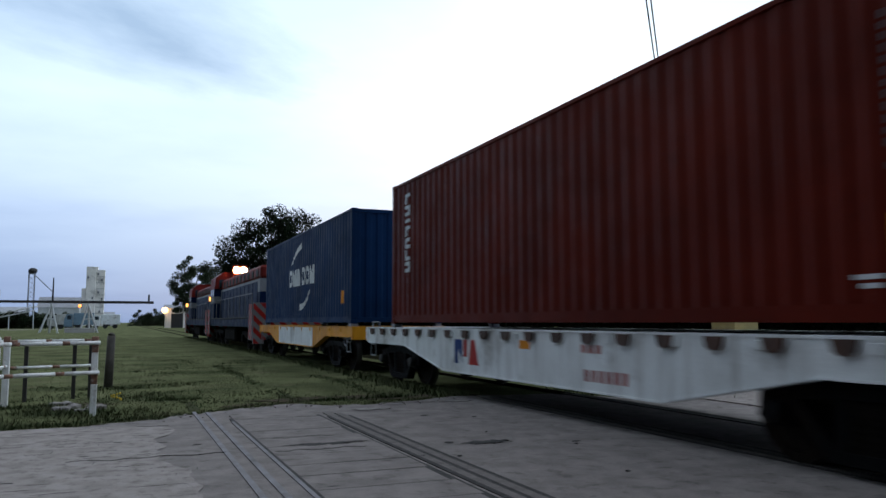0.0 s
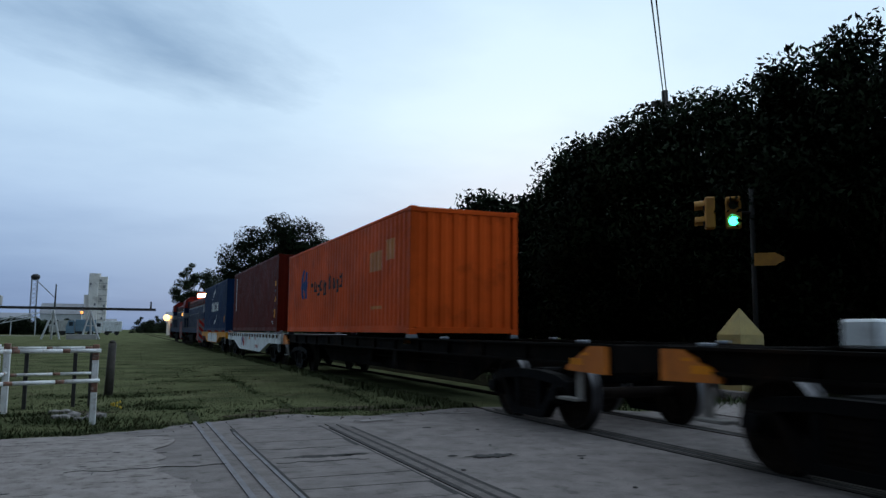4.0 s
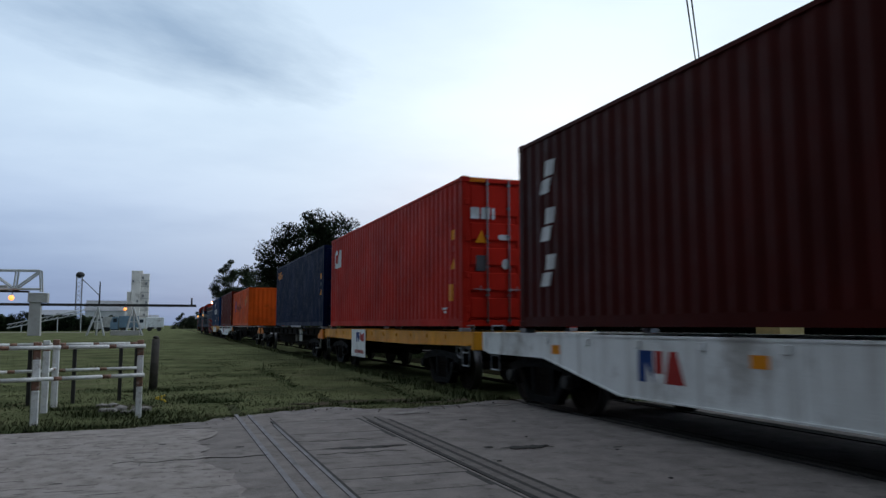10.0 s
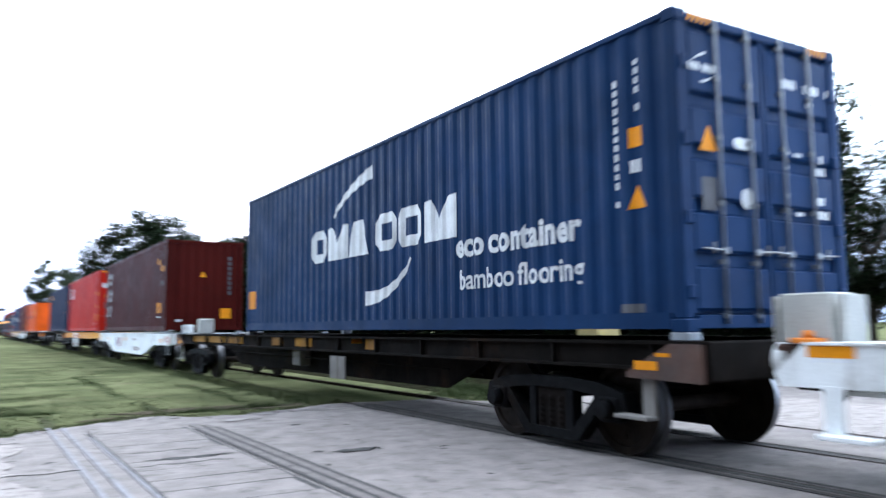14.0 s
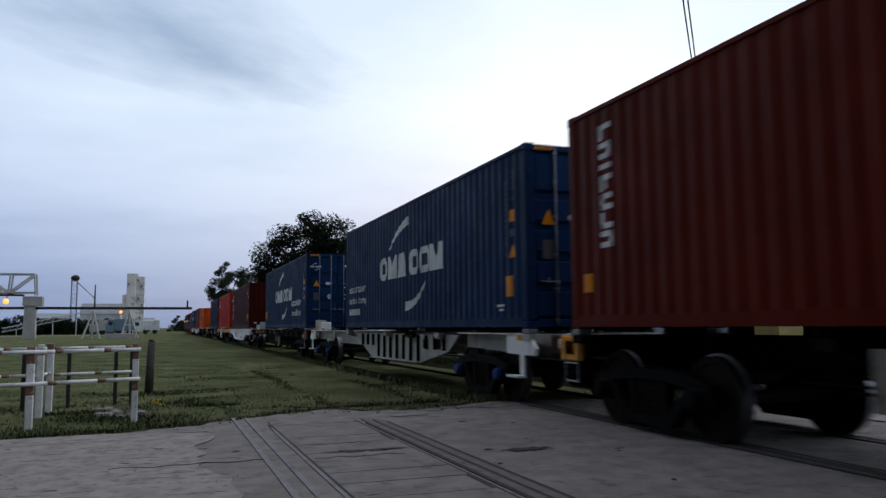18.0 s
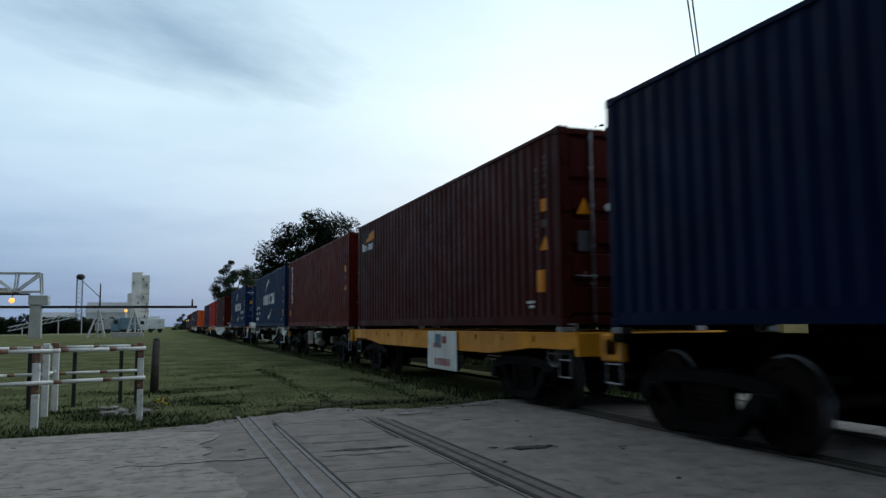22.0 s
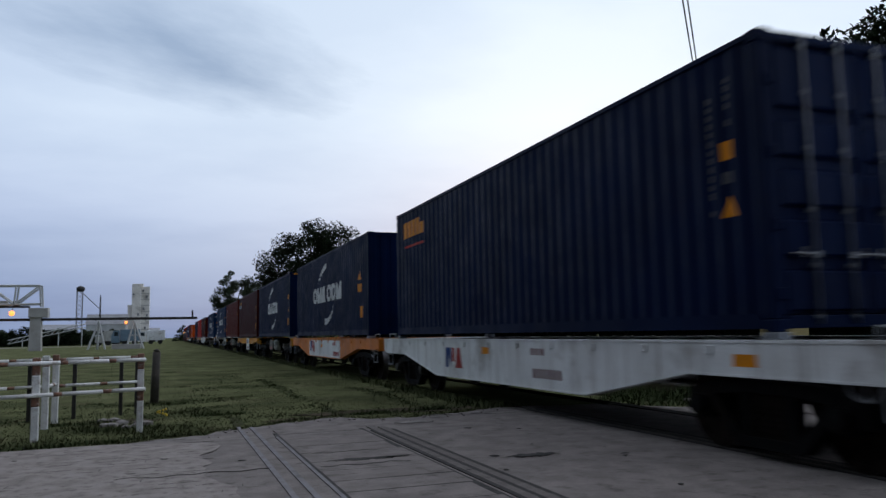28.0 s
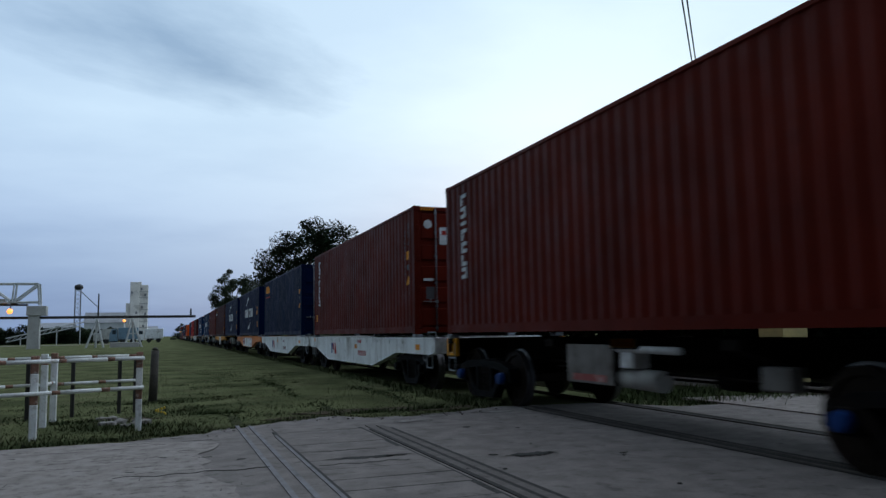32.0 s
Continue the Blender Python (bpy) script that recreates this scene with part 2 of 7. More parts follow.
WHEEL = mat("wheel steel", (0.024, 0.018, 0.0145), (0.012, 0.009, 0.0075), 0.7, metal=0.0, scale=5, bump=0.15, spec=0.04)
TREAD = mat("polished tread", (0.16, 0.16, 0.17), rough=0.5, metal=1.0, bump=0.02)
STEEL = mat("galvanised steel", (0.22, 0.24, 0.27), rough=0.55, metal=0.2, scale=6, bump=0.1, dirt=(0.09, 0.05, 0.03), dirt_amt=0.5)
BAR = mat("painted locking bar", (0.17, 0.185, 0.21), rough=0.55, metal=0.1, scale=6, bump=0.1, dirt=(0.05, 0.03, 0.02), dirt_amt=0.5)
RUST = mat("rusty brown steel", (0.085, 0.038, 0.024), (0.045, 0.024, 0.018), 0.8, scale=3, bump=0.3, dirt=(0.02, 0.014, 0.012), dirt_amt=0.6)
RUBBER = mat("black rubber", (0.012, 0.012, 0.012), rough=0.8, bump=0.1)


# ---- mesh helpers ----
def bx(bm, x0, x1, y0, y1, z0, z1, bevel=0.0):
    vs = [bm.verts.new((x, y, z)) for x in (x0, x1) for y in (y0, y1) for z in (z0, z1)]
    fs = []
    for q in ((0, 1, 3, 2), (4, 6, 7, 5), (0, 4, 5, 1), (2, 3, 7, 6), (0, 2, 6, 4), (1, 5, 7, 3)):
        fs.append(bm.faces.new([vs[i] for i in q]))
    if bevel:
        es = {e for f in fs for e in f.edges}
        bmesh.ops.bevel(bm, geom=list(es), offset=bevel, segments=1, affect="EDGES")
    return fs


def prism(bm, pts, a, b, axis=0):
    """A polygon in the plane across the axis, drawn out from a to b along it."""
    def at(p, w):
        return ((w, p[0], p[1]), (p[0], w, p[1]), (p[0], p[1], w))[axis]
    lo = [bm.verts.new(at(p, a)) for p in pts]
    hi = [bm.verts.new(at(p, b)) for p in pts]
    n = len(pts)
    bm.faces.new(lo)
    bm.faces.new(hi[::-1])
    for i in range(n):
        bm.faces.new((lo[i], hi[i], hi[(i + 1) % n], lo[(i + 1) % n]))


def rod(bm, p, q, r, r2=None, n=8, caps=True):
    p, q = Vector(p), Vector(q)
    r2 = r if r2 is None else r2
    m = (q - p).to_track_quat("Z", "Y").to_matrix()
    a = [bm.verts.new(p + m @ Vector((r * math.cos(i * math.tau / n), r * math.sin(i * math.tau / n), 0))) for i in range(n)]
    b = [bm.verts.new(q + m @ Vector((r2 * math.cos(i * math.tau / n), r2 * math.sin(i * math.tau / n), 0))) for i in range(n)]
    for i in range(n):
        f = bm.faces.new((a[i], a[(i + 1) % n], b[(i + 1) % n], b[i]))
        f.smooth = n > 6
    if caps:
        bm.faces.new(a[::-1])
        bm.faces.new(b)


def turned(bm, prof, n=28, axis_x=True):
    """A profile of (along, radius) pairs turned round the x axis."""
    rings = []
    for x, r in prof:
        rings.append([bm.verts.new((x, r * math.cos(i * math.tau / n), r * math.sin(i * math.tau / n)) if axis_x else (r * math.cos(i * math.tau / n), r * math.sin(i * math.tau / n), x)) for i in range(n)])
    for a, b in zip(rings, rings[1:]):
        for i in range(n):
            bm.faces.new((a[i], b[i], b[(i + 1) % n], a[(i + 1) % n]))
    bm.faces.new(rings[0])
    bm.faces.new(rings[-1][::-1])


def to_mesh(name, bm, material):
    bmesh.ops.recalc_face_normals(bm, faces=bm.faces)
    me = bpy.data.meshes.new(name)
    bm.to_mesh(me)
    bm.free()
    if material:
        me.materials.append(material)
    return me


def part(name, bm, material, parent=None, label=""):
    me = bm if isinstance(bm, bpy.types.Mesh) else to_mesh(name, bm, material)
    ob = new(name, me)
    if parent:
        ob.parent = parent
    if label:
        ob["label"] = label
    return ob


def B():
    return bmesh.new()


def solo(f, *a, **k):
    bm = B()
    f(bm, *a, **k)
    return bm


# ---- the train's plan: the track's centre line, the rail head is the ground's zero ----
TRACK = 6.465
BOX_Z = 1.20
BOX_L, BOX_W = 12.192, 2.438
TALL, LOW = 2.896, 2.591
RUN = ((0, 0.0), (2, 12.75), (4, 25.55), (6, 38.36), (8, 51.24), (10, 64.15), (12, 77.00), (13, 83.58), (13.5, 86.90), (14, 90.20), (14.5, 93.45), (16, 102.95), (18, 115.57), (20, 128.48), (22, 141.58), (24, 154.46), (26, 167.43), (28, 180.40), (30, 193.39), (32, 206.31))
ROLLING, WHEELSETS = [], []

# ---- containers ----
DEPTH = 0.020
BREAKS = [0.10]
while BREAKS[-1] < BOX_L - 0.38:
    s0 = BREAKS[-1]
    BREAKS += [s0 + 0.072, s0 + 0.140, s0 + 0.210, s0 + 0.278]
FOLDS = [(u, (0.0, 0.0, DEPTH, DEPTH)[i % 4]) for i, u in enumerate(BREAKS)]
FOLDS = [(0.0, 0.0)] + FOLDS + [(BOX_L, 0.0)]


def fold_depth(u):
    for (a, da), (b, db) in zip(FOLDS, FOLDS[1:]):
        if u <= b + 1e-6:
            return da + (db - da) * (u - a) / max(b - a, 1e-6)
    return 0.0


def decal_shapes(bm, shapes, h):
    """Flat shapes in (u, z): bars, polygons, tapered arcs and words; returns nothing."""
    for s in shapes:
        if s[0] == "bar":
            u0, u1, z0, z1 = s[1:5]
            bm.faces.new([bm.verts.new((0, -u, z)) for u, z in ((u0, z0), (u1, z0), (u1, z1), (u0, z1))])
        elif s[0] == "poly":
            bm.faces.new([bm.verts.new((0, -u, z)) for u, z in s[1]])
        elif s[0] == "arc":
            (ua, za), (um, zm), (ub, zb), wa, wb = s[1:6]
            pts = []
            for i in range(15):
                t = i / 14
                u = (1 - t) ** 2 * ua + 2 * t * (1 - t) * um + t * t * ub
                z = (1 - t) ** 2 * za + 2 * t * (1 - t) * zm + t * t * zb
                du = 2 * (1 - t) * (um - ua) + 2 * t * (ub - um)
                dz = 2 * (1 - t) * (zm - za) + 2 * t * (zb - zm)
                w = (wa + (wb - wa) * t) / 2 / math.hypot(du, dz)
                pts.append((bm.verts.new((0, -(u - dz * w), z + du * w)), bm.verts.new((0, -(u + dz * w), z - du * w))))
            for (a, b), (c, d) in zip(pts, pts[1:]):
                bm.faces.new((a, b, d, c))
        elif s[0] == "text":
            word, u, z, size = s[1:5]
            cu = bpy.data.curves.new("word", "FONT")
            cu.body, cu.size, cu.offset = word, size, s[5] if len(s) > 5 else 0.0
            cu.resolution_u = 3
            tmp = bpy.data.objects.new("word", cu)
            me = bpy.data.meshes.new_from_object(tmp)
            vs = [bm.verts.new((0, -(u + v.co.x), z + v.co.y)) for v in me.vertices]
            for p in me.polygons:
                bm.faces.new([vs[i] for i in p.vertices])
            bpy.data.objects.remove(tmp)
            bpy.data.meshes.remove(me)
            bpy.data.curves.remove(cu)


def decal(parent, name, shapes, material, label="", lift=0.004):
    """Lays shapes on the folded side wall that faces the road."""
    bm = B()
    decal_shapes(bm, shapes, 0)
    us = [-v.co.y for v in bm.verts]
    lo, hi = min(us), max(us)
    for u in BREAKS:
        if lo < u < hi:
            bmesh.ops.bisect_plane(bm, geom=bm.verts[:] + bm.edges[:] + bm.faces[:], plane_co=(0, -u, 0), plane_no=(0, 1, 0), dist=1e-5)
    for v in bm.verts:
        v.co.x = -BOX_W / 2 + 0.012 + fold_depth(-v.co.y) - lift
    for f in bm.faces:
        f.normal_update()
        if f.normal.x > 0:
            f.normal_flip()
    me = bpy.data.meshes.new(name)
    bm.to_mesh(me)
    bm.free()
    me.materials.append(material)
    ob = part(name, me, None, parent, label)
    return tagged(ob, kind="stuff") if name.endswith("code_bar") and len(shapes) > 1 else ob


def flat_decal(parent, name, shapes, material, y, label="", right=1):
    """Shapes on the end of a container: u runs from the road side across, on the plane y."""
    bm = B()
    decal_shapes(bm, shapes, 0)
    for v in bm.verts:
        v.co = (-BOX_W / 2 - v.co.y, y, v.co.z)
    for f in bm.faces:
        f.normal_update()
        if f.normal.y > 0:
            f.normal_flip()
    me = bpy.data.meshes.new(name)
    bm.to_mesh(me)
    bm.free()
    me.materials.append(material)
    ob = part(name, me, None, parent, label)
    return tagged(ob, kind="stuff") if name.endswith("code_bar") and len(shapes) > 1 else ob


def folded_wall(bm, x_out, sign, z0, z1):
    prev = None
    for u, d in FOLDS[1:-1]:
        x = x_out + sign * (0.012 + d)
        cur = (bm.verts.new((x, -u, z0)), bm.verts.new((x, -u, z1)))
        if prev:
            bm.faces.new((prev[0], cur[0], cur[1], prev[1]))
        prev = cur


def folded_end(bm, y, sign, z0, z1):
    prev, x, i = None, -BOX_W / 2 + 0.10, 0
    steps = (0.11, 0.045, 0.09, 0.045)
    while x < BOX_W / 2 - 0.09:
        d = (0.0, 0.0, 0.030, 0.030)[i % 4]
        cur = (bm.verts.new((x, y + sign * (0.012 + d), z0)), bm.verts.new((x, y + sign * (0.012 + d), z1)))
        if prev:
            bm.faces.new((prev[0], cur[0], cur[1], prev[1]))
        prev = cur
        x += steps[i % 4]
        i += 1


def container(colour, lead, h=TALL, doors="rear", label=""):
    """A forty-foot box: its origin lies under the middle of its leading end."""
    top = new("shipping_container")
    tagged(top, label, "container", "containers on the train")
    w, L = BOX_W / 2, BOX_L
    bm = B()
    folded_wall(bm, -w, 1, 0.16, h - 0.06)
    part("side_wall", bm, colour, top)
    bm = B()
    folded_wall(bm, w, -1, 0.16, h - 0.06)
    part("side_wall", bm, colour, top)
    bm = B()
    prev = None
    for i, (u, d) in enumerate(FOLDS[1:-1:2]):
        z = h - 0.030 - (0.02 if i % 2 else 0)
        cur = (bm.verts.new((-w + 0.05, -u, z)), bm.verts.new((w - 0.05, -u, z)))
        if prev:
            bm.faces.new((prev[0], prev[1], cur[1], cur[0]))
        prev = cur
    part("roof", bm, colour, top)
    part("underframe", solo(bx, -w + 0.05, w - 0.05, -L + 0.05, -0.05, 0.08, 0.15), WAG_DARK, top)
    for sx in (-1, 1):
        part("top_rail", solo(bx, sx * (w - 0.03) - 0.03, sx * (w - 0.03) + 0.03, -L + 0.17, -0.17, h - 0.075, h - 0.012, 0.008), colour, top)
        bm = B()
        bx(bm, sx * (w - 0.025) - 0.022, sx * (w - 0.025) + 0.022, -L + 0.17, -0.17, 0.03, 0.165)
        bx(bm, sx * (w - 0.006) - 0.004, sx * (w - 0.006) + 0.004, -L + 0.17, -0.17, 0.15, 0.175)
        part("bottom_rail", bm, colour, top)
        for y in (-0.08, -L + 0.08):
            part("corner_post", solo(bx, sx * (w - 0.065) - 0.062, sx * (w - 0.065) + 0.062, y - 0.075, y + 0.075, 0.118, h - 0.118, 0.012), colour, top)
            for z in (0.0, h - 0.118):
                bm = B()
                bx(bm, sx * (w - 0.081) - 0.082, sx * (w - 0.081) + 0.082, y - 0.085, y + 0.085, z, z + 0.118, 0.01)
                bx(bm, sx * (w + 0.0005) - 0.001, sx * (w + 0.0005) + 0.001, y - 0.035, y + 0.035, z + 0.03, z + 0.085)
                part("corner_casting", bm, colour, top)
    ends = (("rear", -L, 1), ("front", 0.0, -1))
    for which, y, inward in ends:
        for z0, z1 in ((0.03, 0.15), (h - 0.11, h - 0.015)):
            part("end_rail", solo(bx, -w + 0.16, w - 0.16, y + (0.004 if inward > 0 else -0.09), y + (0.09 if inward > 0 else -0.004), z0, z1, 0.006), colour, top)
        if which != doors:
            bm = B()
            folded_end(bm, y, inward, 0.15, h - 0.11)
            part("end_wall", bm, colour, top)
            continue
        for sx in (-1, 1):
            x0, x1 = (-w + 0.13, -0.012) if sx < 0 else (0.012, w - 0.13)
            bm = B()
            zs = [(0.18, 0.58), (0.70, 1.06), (1.18, 1.54), (1.66, 2.02), (2.14, h - 0.16)]
            bx(bm, x0, x1, y + inward * 0.055, y + inward * 0.07, 0.16, h - 0.12)
            door = part("door", bm, colour, top)
            for a, b in zs:
                part("door_panel", solo(bx, x0 + 0.035, x1 - 0.035, y + inward * 0.014, y + inward * 0.058, a, b, 0.028), colour, door)
            for xa, xb in ((x0, x0 + 0.05), (x1 - 0.05, x1)):
                part("door_stile", solo(bx, xa, xb, y + inward * 0.02, y + inward * 0.058, 0.16, h - 0.12, 0.005), colour, door)
            for x in [x0 + (x1 - x0) * k for k in ((0.36, 0.78) if sx < 0 else (0.22, 0.64))]:
                bm = B()
                rod(bm, (x, y - inward * 0.016, 0.07), (x, y - inward * 0.016, h - 0.05), 0.016, n=8)
                for z in (0.14, 0.62, 1.15, 1.75, 2.3, h - 0.14):
                    bx(bm, x - 0.030, x + 0.030, y - inward * 0.024, y + inward * 0.03, z - 0.020, z + 0.020)
                part("locking_bar", bm, BAR, door, "galvanised steel locking bar")
                bm = B()
                way = 1 if x < (x0 + x1) / 2 else -1
                rod(bm, (x + 0.03 * way, y - inward * 0.035, 0.72), (x - 0.30 * way, y - inward * 0.035, 0.73), 0.010, n=6)
                bx(bm, x - 0.035, x + 0.035, y - inward * 0.045, y - inward * 0.02, 0.69, 0.75)
                rod(bm, (x - 0.15 * way, y - inward * 0.03, 0.69), (x - 0.15 * way, y - inward * 0.03, 0.79), 0.014, n=6)
                part("door_handle", bm, STEEL, door, "galvanised steel door handle")
            for z in (0.35, 1.0, 1.7, 2.4):
                xh = x0 - 0.03 if sx < 0 else x1 + 0.03
                part("hinge", solo(bx, xh - 0.05, xh + 0.05, y - inward * 0.012, y + inward * 0.05, z - 0.06, z + 0.06, 0.008), colour, door)
    ROLLING.append((top, lead, BOX_Z))
    return top


def wordmark(c, u0, u1, z0=1.2, z1=1.76):
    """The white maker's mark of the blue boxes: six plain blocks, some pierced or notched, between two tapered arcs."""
    k = (u1 - u0) / 4.4
    h = z1 - z0
    x = u0
    for i, (width, gap) in enumerate(((0.62, 0.05), (0.78, 0.02), (0.72, 0.24), (0.62, 0.06), (0.64, 0.06), (0.78, 0))):
        a, b = x, x + width * k
        if i == 2:
            shapes = [("poly", [(a, z0), (b, z0), (b - 0.2 * k, z1), (a + 0.2 * k, z1)])]
        elif i in (0, 3, 4):
            q, w, e = 0.12 * k, 0.2 * k, h * 0.27
            shapes = [("poly", [(a, z0 + q), (a + q, z0), (a + w, z0), (a + w, z1), (a + q, z1), (a, z1 - q)]), ("bar", a + w, b - w * 0.5, z0, z0 + e), ("bar", a + w, b - w * 0.5, z1 - e, z1), ("poly", [(b - w * 0.5, z0), (b, z0 + q), (b, z1 - q), (b - w * 0.5, z1)])]
        else:
            shapes = [("poly", [(a, z0), (b, z0), (b, z1), (b - 0.2 * k, z1), ((a + b) / 2, z0 + h * 0.5), (a + 0.2 * k, z1), (a, z1)])]
        for sh in shapes:
            decal(c, "logo_block", [sh], WHITE_MARK)
        x += (width + gap) * k
    mid = (u0 + u1) / 2
    decal(c, "logo_arc", [("arc", (mid - 1.36, 1.93), (mid - 0.85, 2.34), (mid + 0.12, 2.47), 0.05, 0.20)], WHITE_MARK)
    decal(c, "logo_arc", [("arc", (mid - 0.10, 0.51), (mid + 0.85, 0.50), (mid + 1.34, 1.03), 0.22, 0.05)], WHITE_MARK)


def dashes(u0, u1, z0, z1, upright=False, seed=0):
    """A run of unreadable characters as short bars."""
    rr = random.Random(seed)
    out, p = [], (z1 if upright else u0)
    while (p > z0 + 0.03) if upright else (p < u1 - 0.02):
        k = rr.uniform(0.045, 0.07)
        if rr.random() > 0.14:
            out.append(("bar", u0, u1, p - k, p) if upright else ("bar", p, min(u1, p + k * 0.8), z0, z1))
        p += -(k + 0.03) if upright else k * 0.8 + 0.018
    return out


def id_marks(c, h=TALL, yellow=True, base=11.44, colour=None):
    """Two columns of unreadable codes near the doors, with warning signs."""
    colour = colour or GREY_MARK
    for j, (u, z0, z1) in enumerate(((base - 0.06, 1.16, h - 0.48), (base + 0.22, 2.06, h - 0.34))):
        decal(c, "code_bar", dashes(u, u + 0.045, z0, z1, True, j), colour)
    if yellow:
        decal(c, "warning_label", [("bar", base + 0.14, base + 0.30, 1.72, 1.91)], YEL_MARK)
        decal(c, "code_bar", dashes(base + 0.15, base + 0.28, 1.48, 1.60), colour)
        decal(c, "warning_label", [("poly", [(base + 0.11, 1.14), (base + 0.34, 1.14), (base + 0.225, 1.36)])], YEL_MARK)


def door_marks(c, h, colour=None, logo=False):
    colour = colour or WHITE_MARK
    y = -BOX_L + 0.012
    rows = ((1.52, 1.74, 2.38, 2.47), (1.87, 2.17, 2.37, 2.46), (2.24, 2.28, 2.38, 2.45), (1.90, 2.08, 2.23, 2.31), (1.50, 1.58, 1.71, 1.75), (1.66, 1.78, 1.70, 1.74), (1.50, 1.56, 1.56, 1.60), (1.95, 2.14, 1.67, 1.75), (1.95, 2.15, 1.54, 1.62), (1.50, 1.57, 1.28, 1.32), (1.50, 1.55, 1.12, 1.16), (1.66, 1.76, 1.11, 1.15), (1.95, 2.15, 1.24, 1.32), (1.95, 2.18, 1.10, 1.18))
    for k, (a, b, z0, z1) in enumerate(rows):
        flat_decal(c, "door_code_bar", dashes(a, b, z0, z1, False, k) or [("bar", a, b, z0, z1)], colour, y)
    flat_decal(c, "label_plate", [("poly", [(0.75, 1.72), (0.79, 1.68), (0.97, 1.68), (1.01, 1.72), (1.01, 1.76), (0.97, 1.79), (0.79, 1.79), (0.75, 1.76)])], colour, y)
    flat_decal(c, "round_label", [("poly", [(0.91 + 0.085 * math.cos(i * math.tau / 16), 1.22 + 0.10 * math.sin(i * math.tau / 16)) for i in range(16)])], colour, y)
    flat_decal(c, "label_plate", [("bar", 2.10, 2.24, 0.19, 0.25)], colour, y)
    flat_decal(c, "warning_label", [("poly", [(0.28, 1.62), (0.52, 1.62), (0.40, 1.86)])], YEL_MARK, y)
    flat_decal(c, "data_plate", [("bar", 0.29, 0.50, 1.08, 1.38)], GREY_MARK, y)
    if logo:
        for a, b in ((0.13, 0.21), (0.22, 0.32), (0.36, 0.44), (0.45, 0.58)):
            flat_decal(c, "logo_block", [("bar", a, b, 2.35, 2.42)], colour, y)
        flat_decal(c, "logo_arc", [("arc", (0.24, 2.44), (0.30, 2.50), (0.40, 2.52), 0.01, 0.03), ("arc", (0.34, 2.26), (0.44, 2.26), (0.50, 2.33), 0.03, 0.01)], colour, y)


def roof_stripes(c, h):
    """Black and yellow warning stripes along the top corners of a tall box."""
    for u0 in (0.10, 1.95):
        for i in range(6):
            a = u0 + i * 0.065
            flat_decal(c, "warning_stripe", [("poly", [(a, h - 0.10), (a + 0.035, h - 0.10), (a + 0.07, h - 0.025), (a + 0.035, h - 0.025)])], YEL_MARK, -BOX_L - 0.001)


def vertical_word(c, zs=2.62, u=0.76, w=0.28):
    """An upright row of seven white stroke marks, open to one side or the other."""
    z = zs
    for k, shape in ((0.21, "ul"), (0.21, "udr"), (0.15, "u"), (0.21, "ulm"), (0.21, "udl"), (0.21, "dl"), (0.21, "udr")):
        strokes = {"u": (0, 1, 0.66, 1), "d": (0, 1, 0, 0.34), "l": (0, 0.24, 0, 1), "r": (0.76, 1, 0, 1), "m": (0.42, 0.66, 0.1, 0.7)}
        if shape == "u":
            strokes["u"] = (0, 1, 0.3, 0.75)
        for a, b, p, q in (strokes[ch] for ch in shape):
            decal(c, "mark_block", [("bar", u + a * w, u + b * w, z - k * (1 - p), z - k * (1 - q))], WHITE_MARK)
        z -= k + 0.03


def label_pair(c, at=11.32, codes=True):
    decal(c, "warning_label", [("bar", at + 0.06, at + 0.32, 0.52, 0.85)], YEL_MARK)
    if not codes:
        return
    decal(c, "code_bar", [("bar", at - 0.28, at, 0.36, 0.40)], WHITE_MARK)
    decal(c, "code_bar", [("bar", at - 0.22, at - 0.02, 0.29, 0.33)], WHITE_MARK)

# ---- wagons ----
WHEEL_R = 0.457
CACHE = {}


def cached(name, build, material):
    if name not in CACHE:
        CACHE[name] = to_mesh(name, build(), material)
    return CACHE[name]


def wheelset_mesh():
    bm = B()
    for s in (-1, 1):
        g = 0.838
        prof = ((g - 0.07, 0.12), (g - 0.045, 0.20), (g - 0.05, 0.36), (g - 0.065, 0.375), (g - 0.065, 0.487), (g - 0.035, 0.487), (g - 0.025, 0.462), (g + 0.065, 0.452), (g + 0.07, 0.375), (g + 0.045, 0.36), (g + 0.05, 0.20), (g + 0.08, 0.12))
        turned(bm, [(s * a, r) for a, r in prof], 30)
    turned(bm, ((-1.10, 0.075), (1.10, 0.075)), 10)
    for f in bm.faces:
        k = f.calc_center_median()
        if math.hypot(k.y, k.z) > 0.44 and abs(f.normal.x) < 0.9:
            f.material_index = 1
    # hub bolts that show the turning
    for s in (-1, 1):
        for i in range(6):
            a = i * math.tau / 6
            rod(bm, (s * 0.86, 0.28 * math.cos(a), 0.28 * math.sin(a)), (s * 0.892, 0.28 * math.cos(a), 0.28 * math.sin(a)), 0.03, n=6)
    return bm


def wheel_me():
    me = cached("wheelset", wheelset_mesh, WHEEL)
    if len(me.materials) < 2:
        me.materials.append(TREAD)
    return me


